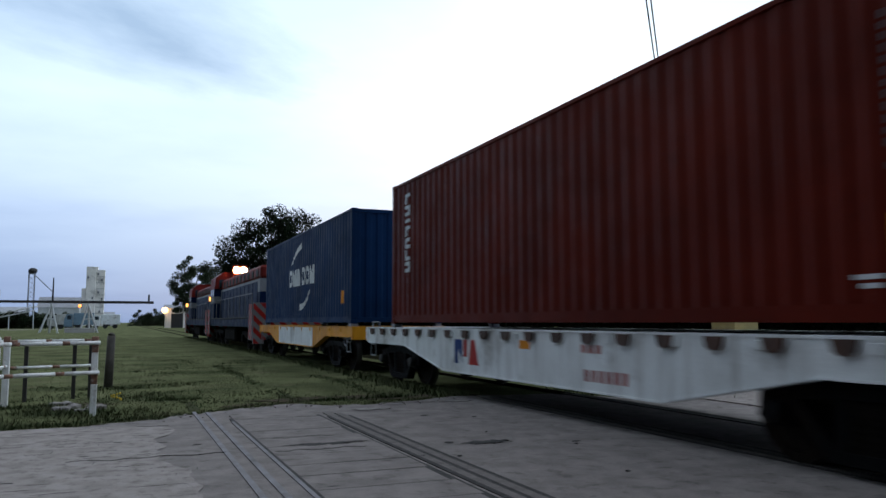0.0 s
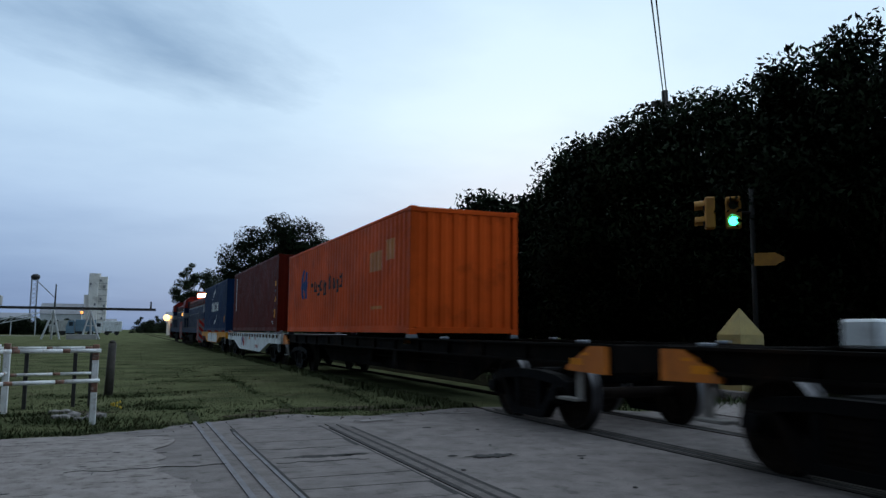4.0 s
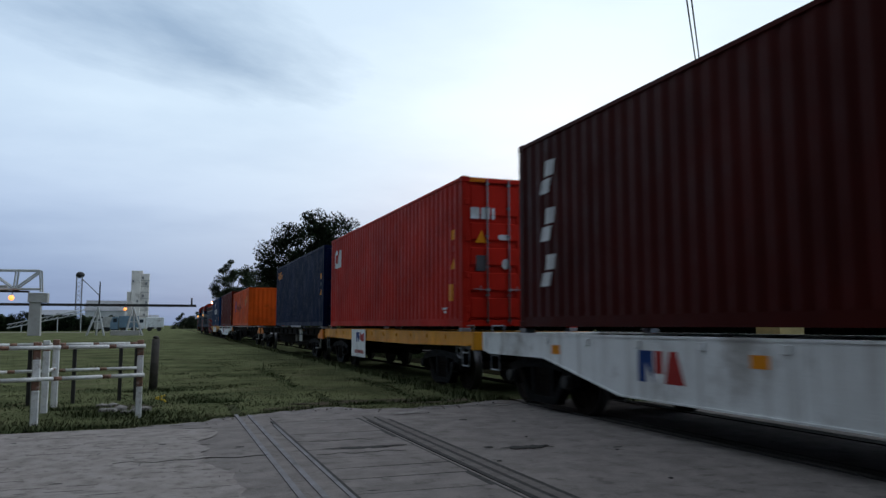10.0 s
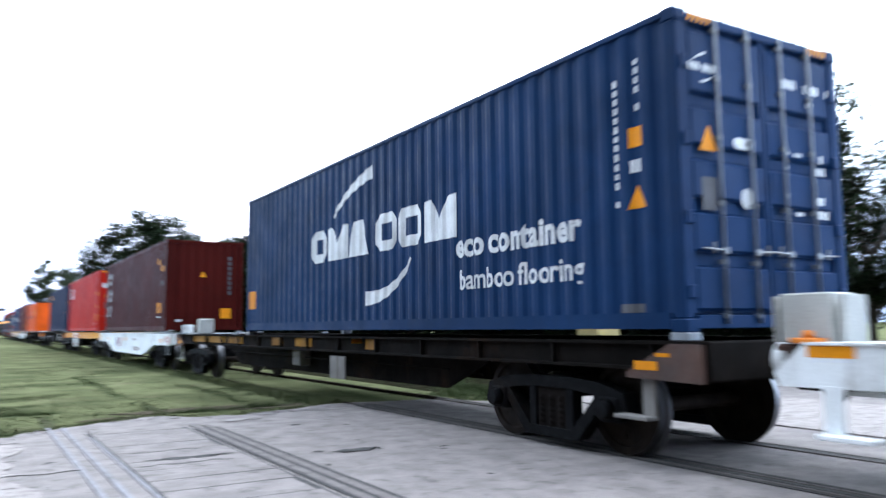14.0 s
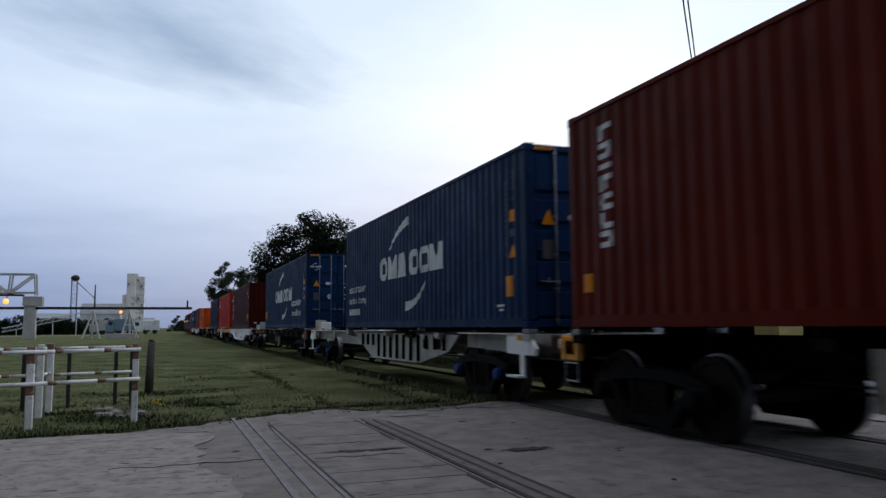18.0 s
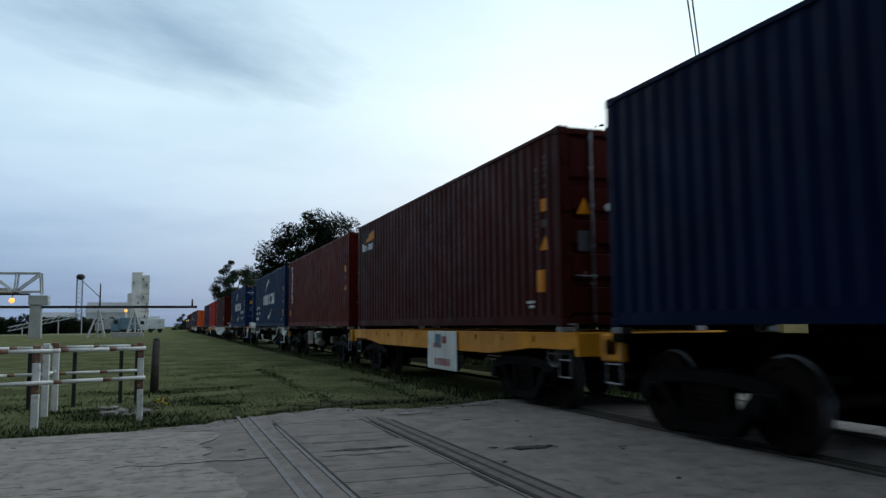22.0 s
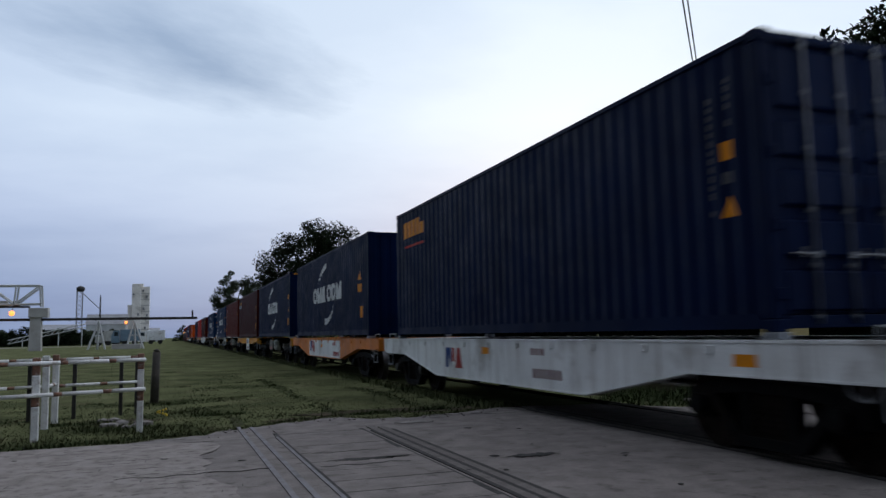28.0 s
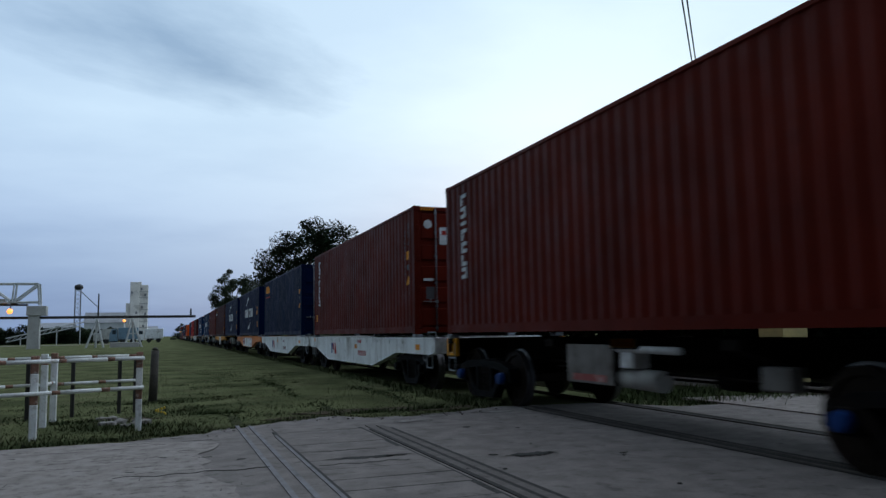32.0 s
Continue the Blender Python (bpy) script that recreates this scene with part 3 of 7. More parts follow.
def side_frame_mesh():
    bm = B()
    # a cast three-piece bogie frame: arched top member, dipped bottom member, two columns, axle boxes
    top = [(-1.16, 0.40), (-1.10, 0.62), (-0.80, 0.70), (-0.35, 0.74), (0.35, 0.74), (0.80, 0.70), (1.10, 0.62), (1.16, 0.40), (0.98, 0.40), (0.94, 0.54), (0.70, 0.58), (0.30, 0.62), (-0.30, 0.62), (-0.70, 0.58), (-0.94, 0.54), (-0.98, 0.40)]
    prism(bm, top, -0.085, 0.085)
    low = [(-0.72, 0.58), (-0.34, 0.20), (0.34, 0.20), (0.72, 0.58), (0.86, 0.56), (0.42, 0.10), (-0.42, 0.10), (-0.86, 0.56)]
    prism(bm, low, -0.08, 0.08)
    for y in (-0.30, 0.30):
        bx(bm, -0.07, 0.07, y - 0.06, y + 0.06, 0.18, 0.66, 0.01)
    for y in (-0.9, 0.9):
        bx(bm, -0.10, 0.10, y - 0.14, y + 0.14, 0.33, 0.58, 0.02)
    return bm


def spring_mesh():
    """The coil springs of one side with their plate and cap, as one ridged body."""
    bm = B()
    bx(bm, -0.05, 0.05, -0.24, 0.24, 0.16, 0.66, 0.015)
    for y in (-0.155, 0.0, 0.155):
        rings = []
        for k in range(13):
            r = 0.076 if k % 2 else 0.066
            rings.append([bm.verts.new((r * math.cos(i * math.tau / 10), y + r * math.sin(i * math.tau / 10), 0.17 + k * 0.030)) for i in range(10)])
        for a, b in zip(rings, rings[1:]):
            for i in range(10):
                bm.faces.new((a[i], a[(i + 1) % 10], b[(i + 1) % 10], b[i]))
    return bm


def cap_mesh():
    return solo(rod, (-0.10, 0, 0), (0.0, 0, 0), 0.085, 0.10, n=12)


def bogie(wagon, y, cap=None):
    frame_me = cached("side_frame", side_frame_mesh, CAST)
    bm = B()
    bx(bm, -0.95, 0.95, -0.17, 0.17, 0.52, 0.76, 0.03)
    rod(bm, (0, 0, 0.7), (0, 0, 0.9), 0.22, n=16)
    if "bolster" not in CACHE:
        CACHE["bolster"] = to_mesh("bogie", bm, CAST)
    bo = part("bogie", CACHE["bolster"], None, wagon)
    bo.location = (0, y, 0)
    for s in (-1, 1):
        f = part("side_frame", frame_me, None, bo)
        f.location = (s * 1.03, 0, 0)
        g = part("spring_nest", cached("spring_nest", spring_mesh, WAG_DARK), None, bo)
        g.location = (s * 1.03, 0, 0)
    for a in (-0.9, 0.9):
        for s in (-1, 1):
            c = part("axle_cap", cached("axle_cap_" + (cap.name if cap else "steel"), cap_mesh, cap or CAST), None, bo)
            c.location = (s * 1.13 if s < 0 else 1.23, a, WHEEL_R)
        ws = part("wheelset", wheel_me(), None, bo)
        ws.location = (0, a, WHEEL_R)
        WHEELSETS.append(ws)


def coupler(wagon, y, way):
    bm = B()
    bx(bm, -0.10, 0.10, min(y, y + way * 0.20), max(y, y + way * 0.20), 0.74, 0.94, 0.02)
    bx(bm, -0.15, 0.16, min(y + way * 0.18, y + way * 0.34), max(y + way * 0.18, y + way * 0.34), 0.68, 0.99, 0.04)
    part("coupler", bm, CAST, wagon)
    bm = B()
    pts = [(0.3, y, 0.75), (0.3, y + way * 0.12, 0.60), (0.27, y + way * 0.22, 0.5), (0.22, y + way * 0.28, 0.52)]
    for a, b in zip(pts, pts[1:]):
        rod(bm, a, b, 0.025, n=6)
    part("brake_hose", bm, RUBBER, wagon)


def steps(wagon, y, side=-1):
    bm = B()
    x = side * 1.18
    for a in (-0.17, 0.17):
        rod(bm, (x, y + a, 1.02), (x, y + a, 0.50), 0.014, n=6)
    for z in (0.50, 0.74):
        rod(bm, (x, y - 0.17, z), (x, y + 0.17, z), 0.014, n=6)
    part("step", bm, STEEL, wagon, "bent steel corner step")


def hand_rail(wagon, y, side=-1):
    bm = B()
    x = side * 1.12
    for a, b in (((x, y - 0.25, 1.13), (x, y - 0.25, 1.24)), ((x, y - 0.25, 1.24), (x, y + 0.25, 1.24)), ((x, y + 0.25, 1.24), (x, y + 0.25, 1.13))):
        rod(bm, a, b, 0.013, n=6)
    part("grab_rail", bm, STEEL, wagon)


def hand_wheel(wagon, y, x=-1.12):
    bm = B()
    n = 16
    ring = [(x - 0.02, y + 0.19 * math.cos(i * math.tau / n), 0.82 + 0.19 * math.sin(i * math.tau / n)) for i in range(n)]
    for i in range(n):
        rod(bm, ring[i], ring[(i + 1) % n], 0.013, n=6, caps=False)
    for i in range(0, n, 4):
        rod(bm, ring[i], (x, y, 0.82), 0.010, n=5)
    rod(bm, (x - 0.02, y, 0.82), (x + 0.2, y, 0.82), 0.03, n=8)
    part("hand_brake_wheel", bm, STEEL, wagon)


def side_mark(wagon, name, y0, y1, z0, z1, material, x=-1.222, label=""):
    bm = B()
    bm.faces.new([bm.verts.new((x, y, z)) for y, z in ((y0, z0), (y1, z0), (y1, z1), (y0, z1))])
    bmesh.ops.solidify(bm, geom=bm.faces[:], thickness=0.001)
    part(name, bm, material, wagon, label)


def owner_mark(wagon, u, z, k=1.0, x=-1.2225):
    """The owner's mark as plain shapes: a blue block, a blue wedge and a red wedge with a bar."""
    for pts, m in (([(0, 0), (0.16, 0), (0.16, 0.26), (0.32, 0), (0.32, 0.40), (0.0, 0.40)], BLUE_MARK), ([(0.36, 0.12), (0.52, 0.12), (0.52, 0.40), (0.36, 0.40)], RED_MARK), ([(0.56, 0), (0.95, 0), (0.80, 0.40), (0.66, 0.40)], RED_MARK)):
        bm = B()
        prism(bm, [(-(u + a * k), z + b * k) for a, b in pts], x, x + 0.002)
        part("owner_mark", bm, m, wagon)


def red_codes(wagon, u, z, m=None, x=-1.222):
    m = m or FAINT_RED
    for i in range(3):
        side_mark(wagon, "code_bar", -(u + i * 0.16), -(u + i * 0.16 + 0.10), z + 0.36, z + 0.46, m, x)
    for i in range(6):
        side_mark(wagon, "code_bar", -(u + 0.06 + i * 0.155), -(u + 0.06 + i * 0.155 + 0.10), z + 0.02, z + 0.16, m, x)


def pads(wagon, boxes):
    for u in boxes:
        for y in (-u - 0.09, -u - BOX_L + 0.09):
            for s in (-1, 1):
                bm = B()
                bx(bm, s * 1.13 - 0.09, s * 1.13 + 0.09, y - 0.10, y + 0.10, 1.125, 1.20, 0.01)
                part("container_pad", bm, STEEL, wagon)


def gear(wagon, y0, y1, white=None):
    """Brake cylinder, reservoir, rods and valve below the floor."""
    m = (y0 + y1) / 2
    bm = B()
    rod(bm, (-0.55, m + 1.2, 0.66), (-0.55, m + 0.3, 0.66), 0.19, n=14)
    part("air_reservoir", bm, white or WAG_DARK, wagon)
    bm = B()
    rod(bm, (-0.5, m - 0.9, 0.68), (-0.5, m - 1.4, 0.68), 0.14, n=12)
    rod(bm, (-0.5, m - 1.4, 0.68), (-0.5, m - 2.3, 0.68), 0.025, n=6)
    part("brake_cylinder", bm, WAG_DARK, wagon)
    bm = B()
    rod(bm, (-0.35, y0, 0.60), (-0.35, y1, 0.60), 0.018, n=6)
    rod(bm, (-0.9, y0, 0.72), (-0.9, y1, 0.70), 0.016, n=6)
    part("brake_rod", bm, WAG_DARK, wagon)


def sill(length, depth, belly, u0, u1, rise, top=1.13):
    """The outline of a side sill that hangs deeper between u0 and u1."""
    pts = [(0, top), (0, top - depth * 0.8), (-0.25, top - depth)]
    if belly > depth:
        pts += [(-(u0 - rise), top - depth), (-u0, top - belly), (-u1, top - belly), (-(u1 + rise), top - depth)]
    pts += [(-length + 0.25, top - depth), (-length, top - depth * 0.8), (-length, top)]
    return pts


def wagon_base(name, front, label, colour_label=""):
    w = new(name)
    tagged(w, label, "rail wagon", "wagons of the train")
    ROLLING.append((w, front, 0.0))
    return w


def flat_wagon(front, rear, lead, colour, depth, belly, b0, b1, rise, label, panel=None, kind="white"):
    """A flat wagon with deep side sills; b0 and b1 bound the belly, measured from the box's leading end."""
    w = wagon_base("container_wagon", front, label)
    L, u = front - rear, front - lead
    pts = sill(L, depth, belly, b0 + u, b1 + u, rise)
    for s in (-1, 1):
        bm = B()
        prism(bm, pts, s * 1.22 - 0.006 if s > 0 else -1.22, s * 1.22 if s > 0 else -1.214)
        web = part("side_sill", bm, colour, w)
        part("top_flange", solo(bx, min(s * 1.23, s * 1.05), max(s * 1.23, s * 1.05), -L + 0.02, -0.02, 1.10, 1.1285), colour, web)
        low = [p for p in pts[2:-2]]
        bm = B()
        prism(bm, low + [(a, z + 0.022) for a, z in reversed(low)], min(s * 1.235, s * 1.06), max(s * 1.235, s * 1.06))
        part("bottom_flange", bm, colour, web)
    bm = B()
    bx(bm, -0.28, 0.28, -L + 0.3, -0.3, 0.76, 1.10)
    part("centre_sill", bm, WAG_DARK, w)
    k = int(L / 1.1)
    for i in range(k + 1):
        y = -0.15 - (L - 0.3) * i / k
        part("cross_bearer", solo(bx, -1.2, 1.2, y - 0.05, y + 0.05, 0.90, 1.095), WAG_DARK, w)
    for y in (-0.06, -L + 0.06):
        part("end_sill", solo(bx, -1.21, 1.21, y - 0.06, y + 0.06, 0.80, 1.127, 0.01), colour, w)
    pads(w, (u,))
    bogie(w, -2.0, RUBBER if kind == "white" else None)
    bogie(w, -L + 2.0)
    coupler(w, 0, 1)
    coupler(w, -L, -1)
    gear(w, -4.0, -L + 4.0)
    for y in (-0.45, -L + 0.45):
        steps(w, y)
        hand_rail(w, y)
    hand_wheel(w, -L + 0.85)
    # stake pockets along the sill
    for i in range(10):
        y = -u - 0.9 - i * 1.15
        part("stake_pocket", solo(bx, -1.245, -1.222, y - 0.05, y + 0.05, 0.985, 1.075, 0.005), colour, w)
    return w, u


def hung_step(wagon, y, way, top, foot, material):
    """A flat bracket that hangs from the sill corner and ends in a foot step."""
    x = -1.17
    bm = B()
    bx(bm, x - 0.015, x + 0.015, y - 0.075, y + 0.075, foot, top, 0.004)
    bx(bm, x - 0.13, x + 0.03, min(y - 0.07, y + way * 0.34), max(y + 0.07, y + way * 0.34), foot, foot + 0.035, 0.006)
    part("step", bm, material, wagon, "painted steel corner step")


def spine_wagon(front, rear, lead, colour, label, tip, girder=0.34, skirt=None, inset=(2.05, 2.05), cap=None):
    """A skeleton wagon: one spine between the bogies with cross arms, and wide ends."""
    w = wagon_base("skeleton_wagon", front, label)
    L, u = front - rear, front - lead
    for s in (-1, 1):
        z1, z0, k = 1.118, 1.08 - girder, s * 0.42
        bm = B()
        prism(bm, [(k - 0.12, z1), (k + 0.12, z1), (k + 0.12, z1 - 0.035), (k + 0.02, z1 - 0.035), (k + 0.02, z0 + 0.03), (k + 0.12, z0 + 0.03), (k + 0.12, z0), (k - 0.12, z0), (k - 0.12, z0 + 0.03), (k - 0.02, z0 + 0.03), (k - 0.02, z1 - 0.035), (k - 0.12, z1 - 0.035)], -L + 0.4, -0.4, axis=1)
        part("spine_beam", bm, colour, w)
    for y in (-u - 0.10, -u - BOX_L + 0.10, -u - 4.2, -u - 8.0):
        bm = B()
        prism(bm, [(-1.21, 1.12), (1.21, 1.12), (1.21, 1.02), (0.45, 0.84), (-0.45, 0.84), (-1.21, 1.02)], y - 0.12, y + 0.12, axis=1)
        part("cross_arm", bm, colour, w)
    for y, way in ((0, 1), (-L, -1)):
        bm = B()
        wide = 0.85 if skirt else 1.10
        bx(bm, -wide, wide, min(y, y - way * 0.35), max(y, y - way * 0.35), 0.82, 1.105, 0.02)
        prism(bm, [(-0.42, 1.11), (0.42, 1.11), (0.42, 0.74), (-0.42, 0.74)], min(y - way * 0.3, y - way * 1.0), max(y - way * 0.3, y - way * 1.0), axis=1)
        part("end_platform", bm, RUST if skirt else colour, w)
        for s in () if skirt else (-1, 1):
            part("end_marker", solo(bx, s * 1.14 - 0.045, s * 1.14 + 0.045, y - way * 0.40 - 0.25, y - way * 0.40 + 0.25, 0.77, 1.115, 0.02), tip, w, "painted end marker plate")
    if not skirt:
        for y in (-0.40, -L + 0.40):
            side_mark(w, "reflector", y - 0.12, y + 0.12, 0.86, 1.04, YEL_MARK, x=-1.190)
    pads(w, (u,))
    bogie(w, -inset[0], cap)
    bogie(w, -L + inset[1], cap)
    coupler(w, 0, 1)
    coupler(w, -L, -1)
    gear(w, -4.2, -L + 4.2)
    if skirt:
        hung_step(w, -0.68, -1, 0.82, 0.45, WAG_WHITE)
        hung_step(w, -L + 0.68, 1, 0.82, 0.45, WAG_WHITE)
    else:
        steps(w, -0.45)
        steps(w, -L + 0.45)
    # pale boxes and brake gear hung between the bogies
    m = -u - 5.2
    if not skirt:
        bm = B()
        bx(bm, -1.14, -1.11, m - 0.55, m + 0.60, 0.54, 1.05)
        part("hung_plate", bm, GRIMY_WHITE, w, "grimy hanging data plate")
        side_mark(w, "code_bar", m + 0.45, m - 0.40, 0.57, 0.66, FAINT_RED, x=-1.143)
        part("valve_box", solo(bx, -1.10, -0.85, m - 0.95, m - 0.66, 0.76, 1.0, 0.015), WAG_WHITE, w, "white valve box")
        part("pipe_arm", solo(rod, (-1.08, m - 0.6, 1.0), (-1.08, m - 1.85, 0.99), 0.045, n=8), WAG_WHITE, w, "white pipe arm")
        part("air_tank", solo(rod, (-0.95, m - 0.55, 0.64), (-0.95, m - 1.35, 0.62), 0.13, n=14), WAG_GREY, w, "pale air tank")
        part("valve_box", solo(bx, -0.95, -0.75, m - 3.3, m - 2.9, 0.62, 0.86, 0.02), GRIMY_WHITE, w, "grimy grey valve box")
    side_mark(w, "reflector", m - 0.55, m - 1.1, 1.02, 1.13, YEL_MARK, x=-1.16)
    part("reflector_bracket", solo(bx, -1.157, -1.09, m - 1.1, m - 0.55, 1.00, 1.125), WAG_DARK, w)
    if skirt:
        bm = B()
        pts = [(-0.3, 1.08), (-2.4, 0.43), (-6.5, 0.45), (-8.3, 0.74), (-8.9, 1.08)]
        prism(bm, [(a - u, z) for a, z in pts], -1.05, -1.02)
        part("girder_web", bm, skirt, w, "pale grey girder web with ribs")
        bm = B()
        prism(bm, [(-2.4 - u, 0.43), (-6.5 - u, 0.45), (-6.5 - u, 0.47), (-2.4 - u, 0.45)], -1.14, -1.0)
        part("girder_flange", bm, skirt, w)
        for i in range(13):
            y = -u - 1.5 - i * 0.55
            part("stiffener", solo(bx, -1.11, -1.05, y - 0.02, y + 0.02, 0.48 if 2 < i < 10 else 0.76, 1.06), WAG_DARK, w)
        for y in (-u - 6.9, -u - 7.7):
            part("web_opening", solo(bx, -1.06, -1.045, y - 0.16, y + 0.16, 0.78, 0.98), WAG_DARK, w, "dark opening in the web")
        for y, way in ((0, 1), (-L, -1)):
            for s in (-1, 1):
                bm = B()
                prism(bm, [(y - way * 0.22, 0.90), (y - way * 0.46, 1.112), (y - way * 1.25, 1.112), (y - way * 1.25, 0.81), (y - way * 0.65, 0.80), (y - way * 0.26, 0.80)], s * 1.15 - 0.03, s * 1.15 + 0.03)
                sd = part("end_sill_side", bm, WAG_WHITE, w, "white painted end sill")
                bm = B()
                prism(bm, [(y - way * 1.15, 1.112), (y - way * 3.4, 1.112), (y - way * 3.4, 0.86), (y - way * 1.6, 0.82), (y - way * 1.15, 0.81)], s * 0.96 - 0.03, s * 0.96 + 0.03)
                part("inner_sill", bm, WAG_GREY, w, "pale grey beam set in from the end sill")
                part("sill_flange", solo(bx, min(s * 1.20, s * 0.95), max(s * 1.20, s * 0.95), min(y - way * 0.48, y - way * 3.4), max(y - way * 0.48, y - way * 3.4), 1.112, 1.130), WAG_WHITE, sd)
            side_mark(w, "reflector", y - way * 0.50, y - way * 0.86, 1.02, 1.105, YEL_MARK, x=-1.183)
            bm = B()
            rod(bm, (-0.72, y + way * 0.02, 0.98), (-0.72, y - way * 0.10, 0.98), 0.15, n=16)
            rod(bm, (-0.72, y + way * 0.05, 0.98), (-0.72, y + way * 0.02, 0.98), 0.05, n=8)
            part("end_plate", bm, WAG_WHITE, w, "round white end plate")
    return w, u


def long_wagon(front, rear, lead, colour, patch, label, tip, slot, plate=(5.3, 0.9, 0.30, 0.86), plate_paint=None):
    """A sixty-foot flat wagon with one forty-foot box, and room for a short one."""
    w = wagon_base("long_container_wagon", front, label)
    L, u = front - rear, front - lead
    for s in (-1, 1):
        bm = B()
        pts = sill(L, 0.24, 0.24, 4, L - 4, 1.0, 1.12)
        prism(bm, pts, min(s * 1.14, s * 1.16), max(s * 1.14, s * 1.16))
        web = part("side_sill", bm, colour, w)
        part("top_flange", solo(bx, min(s * 1.22, s * 1.05), max(s * 1.22, s * 1.05), -L + 0.02, -0.02, 1.095, 1.125), colour, web)
        part("bottom_flange", solo(bx, min(s * 1.22, s * 1.05), max(s * 1.22, s * 1.05), -L + 0.3, -0.3, 0.865, 0.895), colour, web)
        if patch and s < 0:
            for y0, y1 in ((1.9, 3.1), (3.5, 4.9), (5.2, 6.3), (8.3, 8.9), (9.6, 10.4), (12.6, 13.0)):
                part("web_panel", solo(bx, -1.172, -1.162, -y1, -y0, 0.93, 1.085), patch, w, "worn yellow painted web between ribs")
        if s < 0:
            for i in range(14):
                y = -0.6 - i * (L - 1.2) / 13
                part("rib", solo(bx, -1.21, -1.16, y - 0.02, y + 0.02, 0.89, 1.10), colour, w)
    for s in (-1, 1):
        part("centre_sill", solo(bx, s * 0.35 - 0.02, s * 0.35 + 0.02, -L + 0.3, -0.3, 0.72, 1.09), WAG_DARK, w)
        part("belly_girder", solo(prism, [(-3.6, 0.9), (-4.8, 0.42), (-L + 4.8, 0.42), (-L + 3.6, 0.9)], s * 0.72 - 0.02, s * 0.72 + 0.02), WAG_DARK, w)
    for i in range(17):
        y = -0.2 - (L - 0.4) * i / 16
        part("cross_bearer", solo(bx, -1.14, 1.14, y - 0.05, y + 0.05, 0.92, 1.085), WAG_DARK, w)
    for y, way in ((0, 1), (-L, -1)):
        bm = B()
        bx(bm, -1.15, 1.15, min(y, y - way * 0.14), max(y, y - way * 0.14), 0.78, 1.122, 0.015)
        part("end_sill", bm, colour, w)
        bm = B()
        prism(bm, [(y - way * 0.03, 0.77), (y - way * 0.03, 1.10), (y - way * 0.36, 1.10), (y - way * 0.88, 0.84), (y - way * 0.88, 0.79)], -1.235, -1.165)
        part("end_block", bm, tip, w, "worn slanted end block")
        side_mark(w, "reflector", y - way * 0.50, y - way * 0.78, 0.865, 0.945, YEL_MARK, x=-1.2385)
        side_mark(w, "reflector", y - way * 0.36, y - way * 0.52, 0.985, 1.02, YEL_MARK, x=-1.2385)
        hung_step(w, y - way * 0.66, -way, 0.79, 0.42, GRIMY_WHITE)
    pads(w, (u,))
    bogie(w, -2.15)
    bogie(w, -L + 2.15)
    coupler(w, 0, 1)
    coupler(w, -L, -1)
    gear(w, -4.5, -L + 4.5)
    m = -u - plate[0]
    part("hung_plate", solo(bx, -1.20, -1.17, m - plate[1] / 2, m + plate[1] / 2, plate[2], plate[3], 0.005), plate_paint or (GRIMY_WHITE if patch else WAG_GREY), w, "hanging data plate")
    bm = B()
    bx(bm, -1.0, -0.78, m + 2.2, m + 2.6, 0.55, 0.85, 0.02)
    rod(bm, (-1.0, m + 2.9, 0.88), (-1.0, m + 1.6, 0.93), 0.03, n=8)
    part("brake_valve", bm, plate_paint or GRIMY_WHITE, w, "grimy grey brake valve")
    side_mark(w, "reflector", m - 0.62, m - 1.0, 1.02, 1.09, YEL_MARK, x=-1.225)
    if slot:
        for y in slot:
            for s in (-1, 1):
                part("twist_lock", solo(bx, s * 1.12 - 0.06, s * 1.12 + 0.06, -y - 0.07, -y + 0.07, 1.125, 1.17, 0.012), STEEL, w)
    return w, u


# train order from the locomotives back
# 1: yellow and white wagon with a blue box
w, u = flat_wagon(31.85, 18.2, 30.53, WAG_YELLOW, 0.27, 0.63, 2.6, 8.1, 1.6, "worn yellow container wagon with a white side panel", kind="yellow")
part("side_panel", solo(bx, -1.228, -1.222, -(u + 8.1), -(u + 2.9), 0.53, 1.08), WAG_WHITE, w, "scuffed white centre panel")
c = container(BLUE, 30.53, TALL, "front", "dark blue corrugated shipping container with white arc logo, behind the locomotives")
wordmark(c, 4.45, 7.95)
label_pair(c, 11.1, codes=False)

# 2: white fish-belly wagon with an oxide red box
w, u = flat_wagon(17.05, 2.15, 15.23, WAG_WHITE, 0.36, 0.74, 2.8, 8.7, 2.0, "dirty white fish-belly container wagon with rust stains")
owner_mark(w, u + 3.3, 0.55)
red_codes(w, u + 7.2, 0.50)
for i in range(20):
    y = -0.55 - i * 0.72
    bm = B()
    prism(bm, [(y - 0.13, 1.10), (y + 0.13, 1.10), (y + 0.10, 1.00), (y + 0.04, 0.965), (y - 0.06, 0.97), (y - 0.11, 1.01)], -1.262, -1.236)
    part("lashing_hook", bm, RUST, w)
side_mark(w, "reflector", -(u + 5.6), -(u + 5.9), 0.86, 0.98, YEL_MARK)
c = container(BROWN, 15.23, TALL, "front", "oxide red corrugated shipping container on a white wagon")
vertical_word(c)
id_marks(c)
label_pair(c)

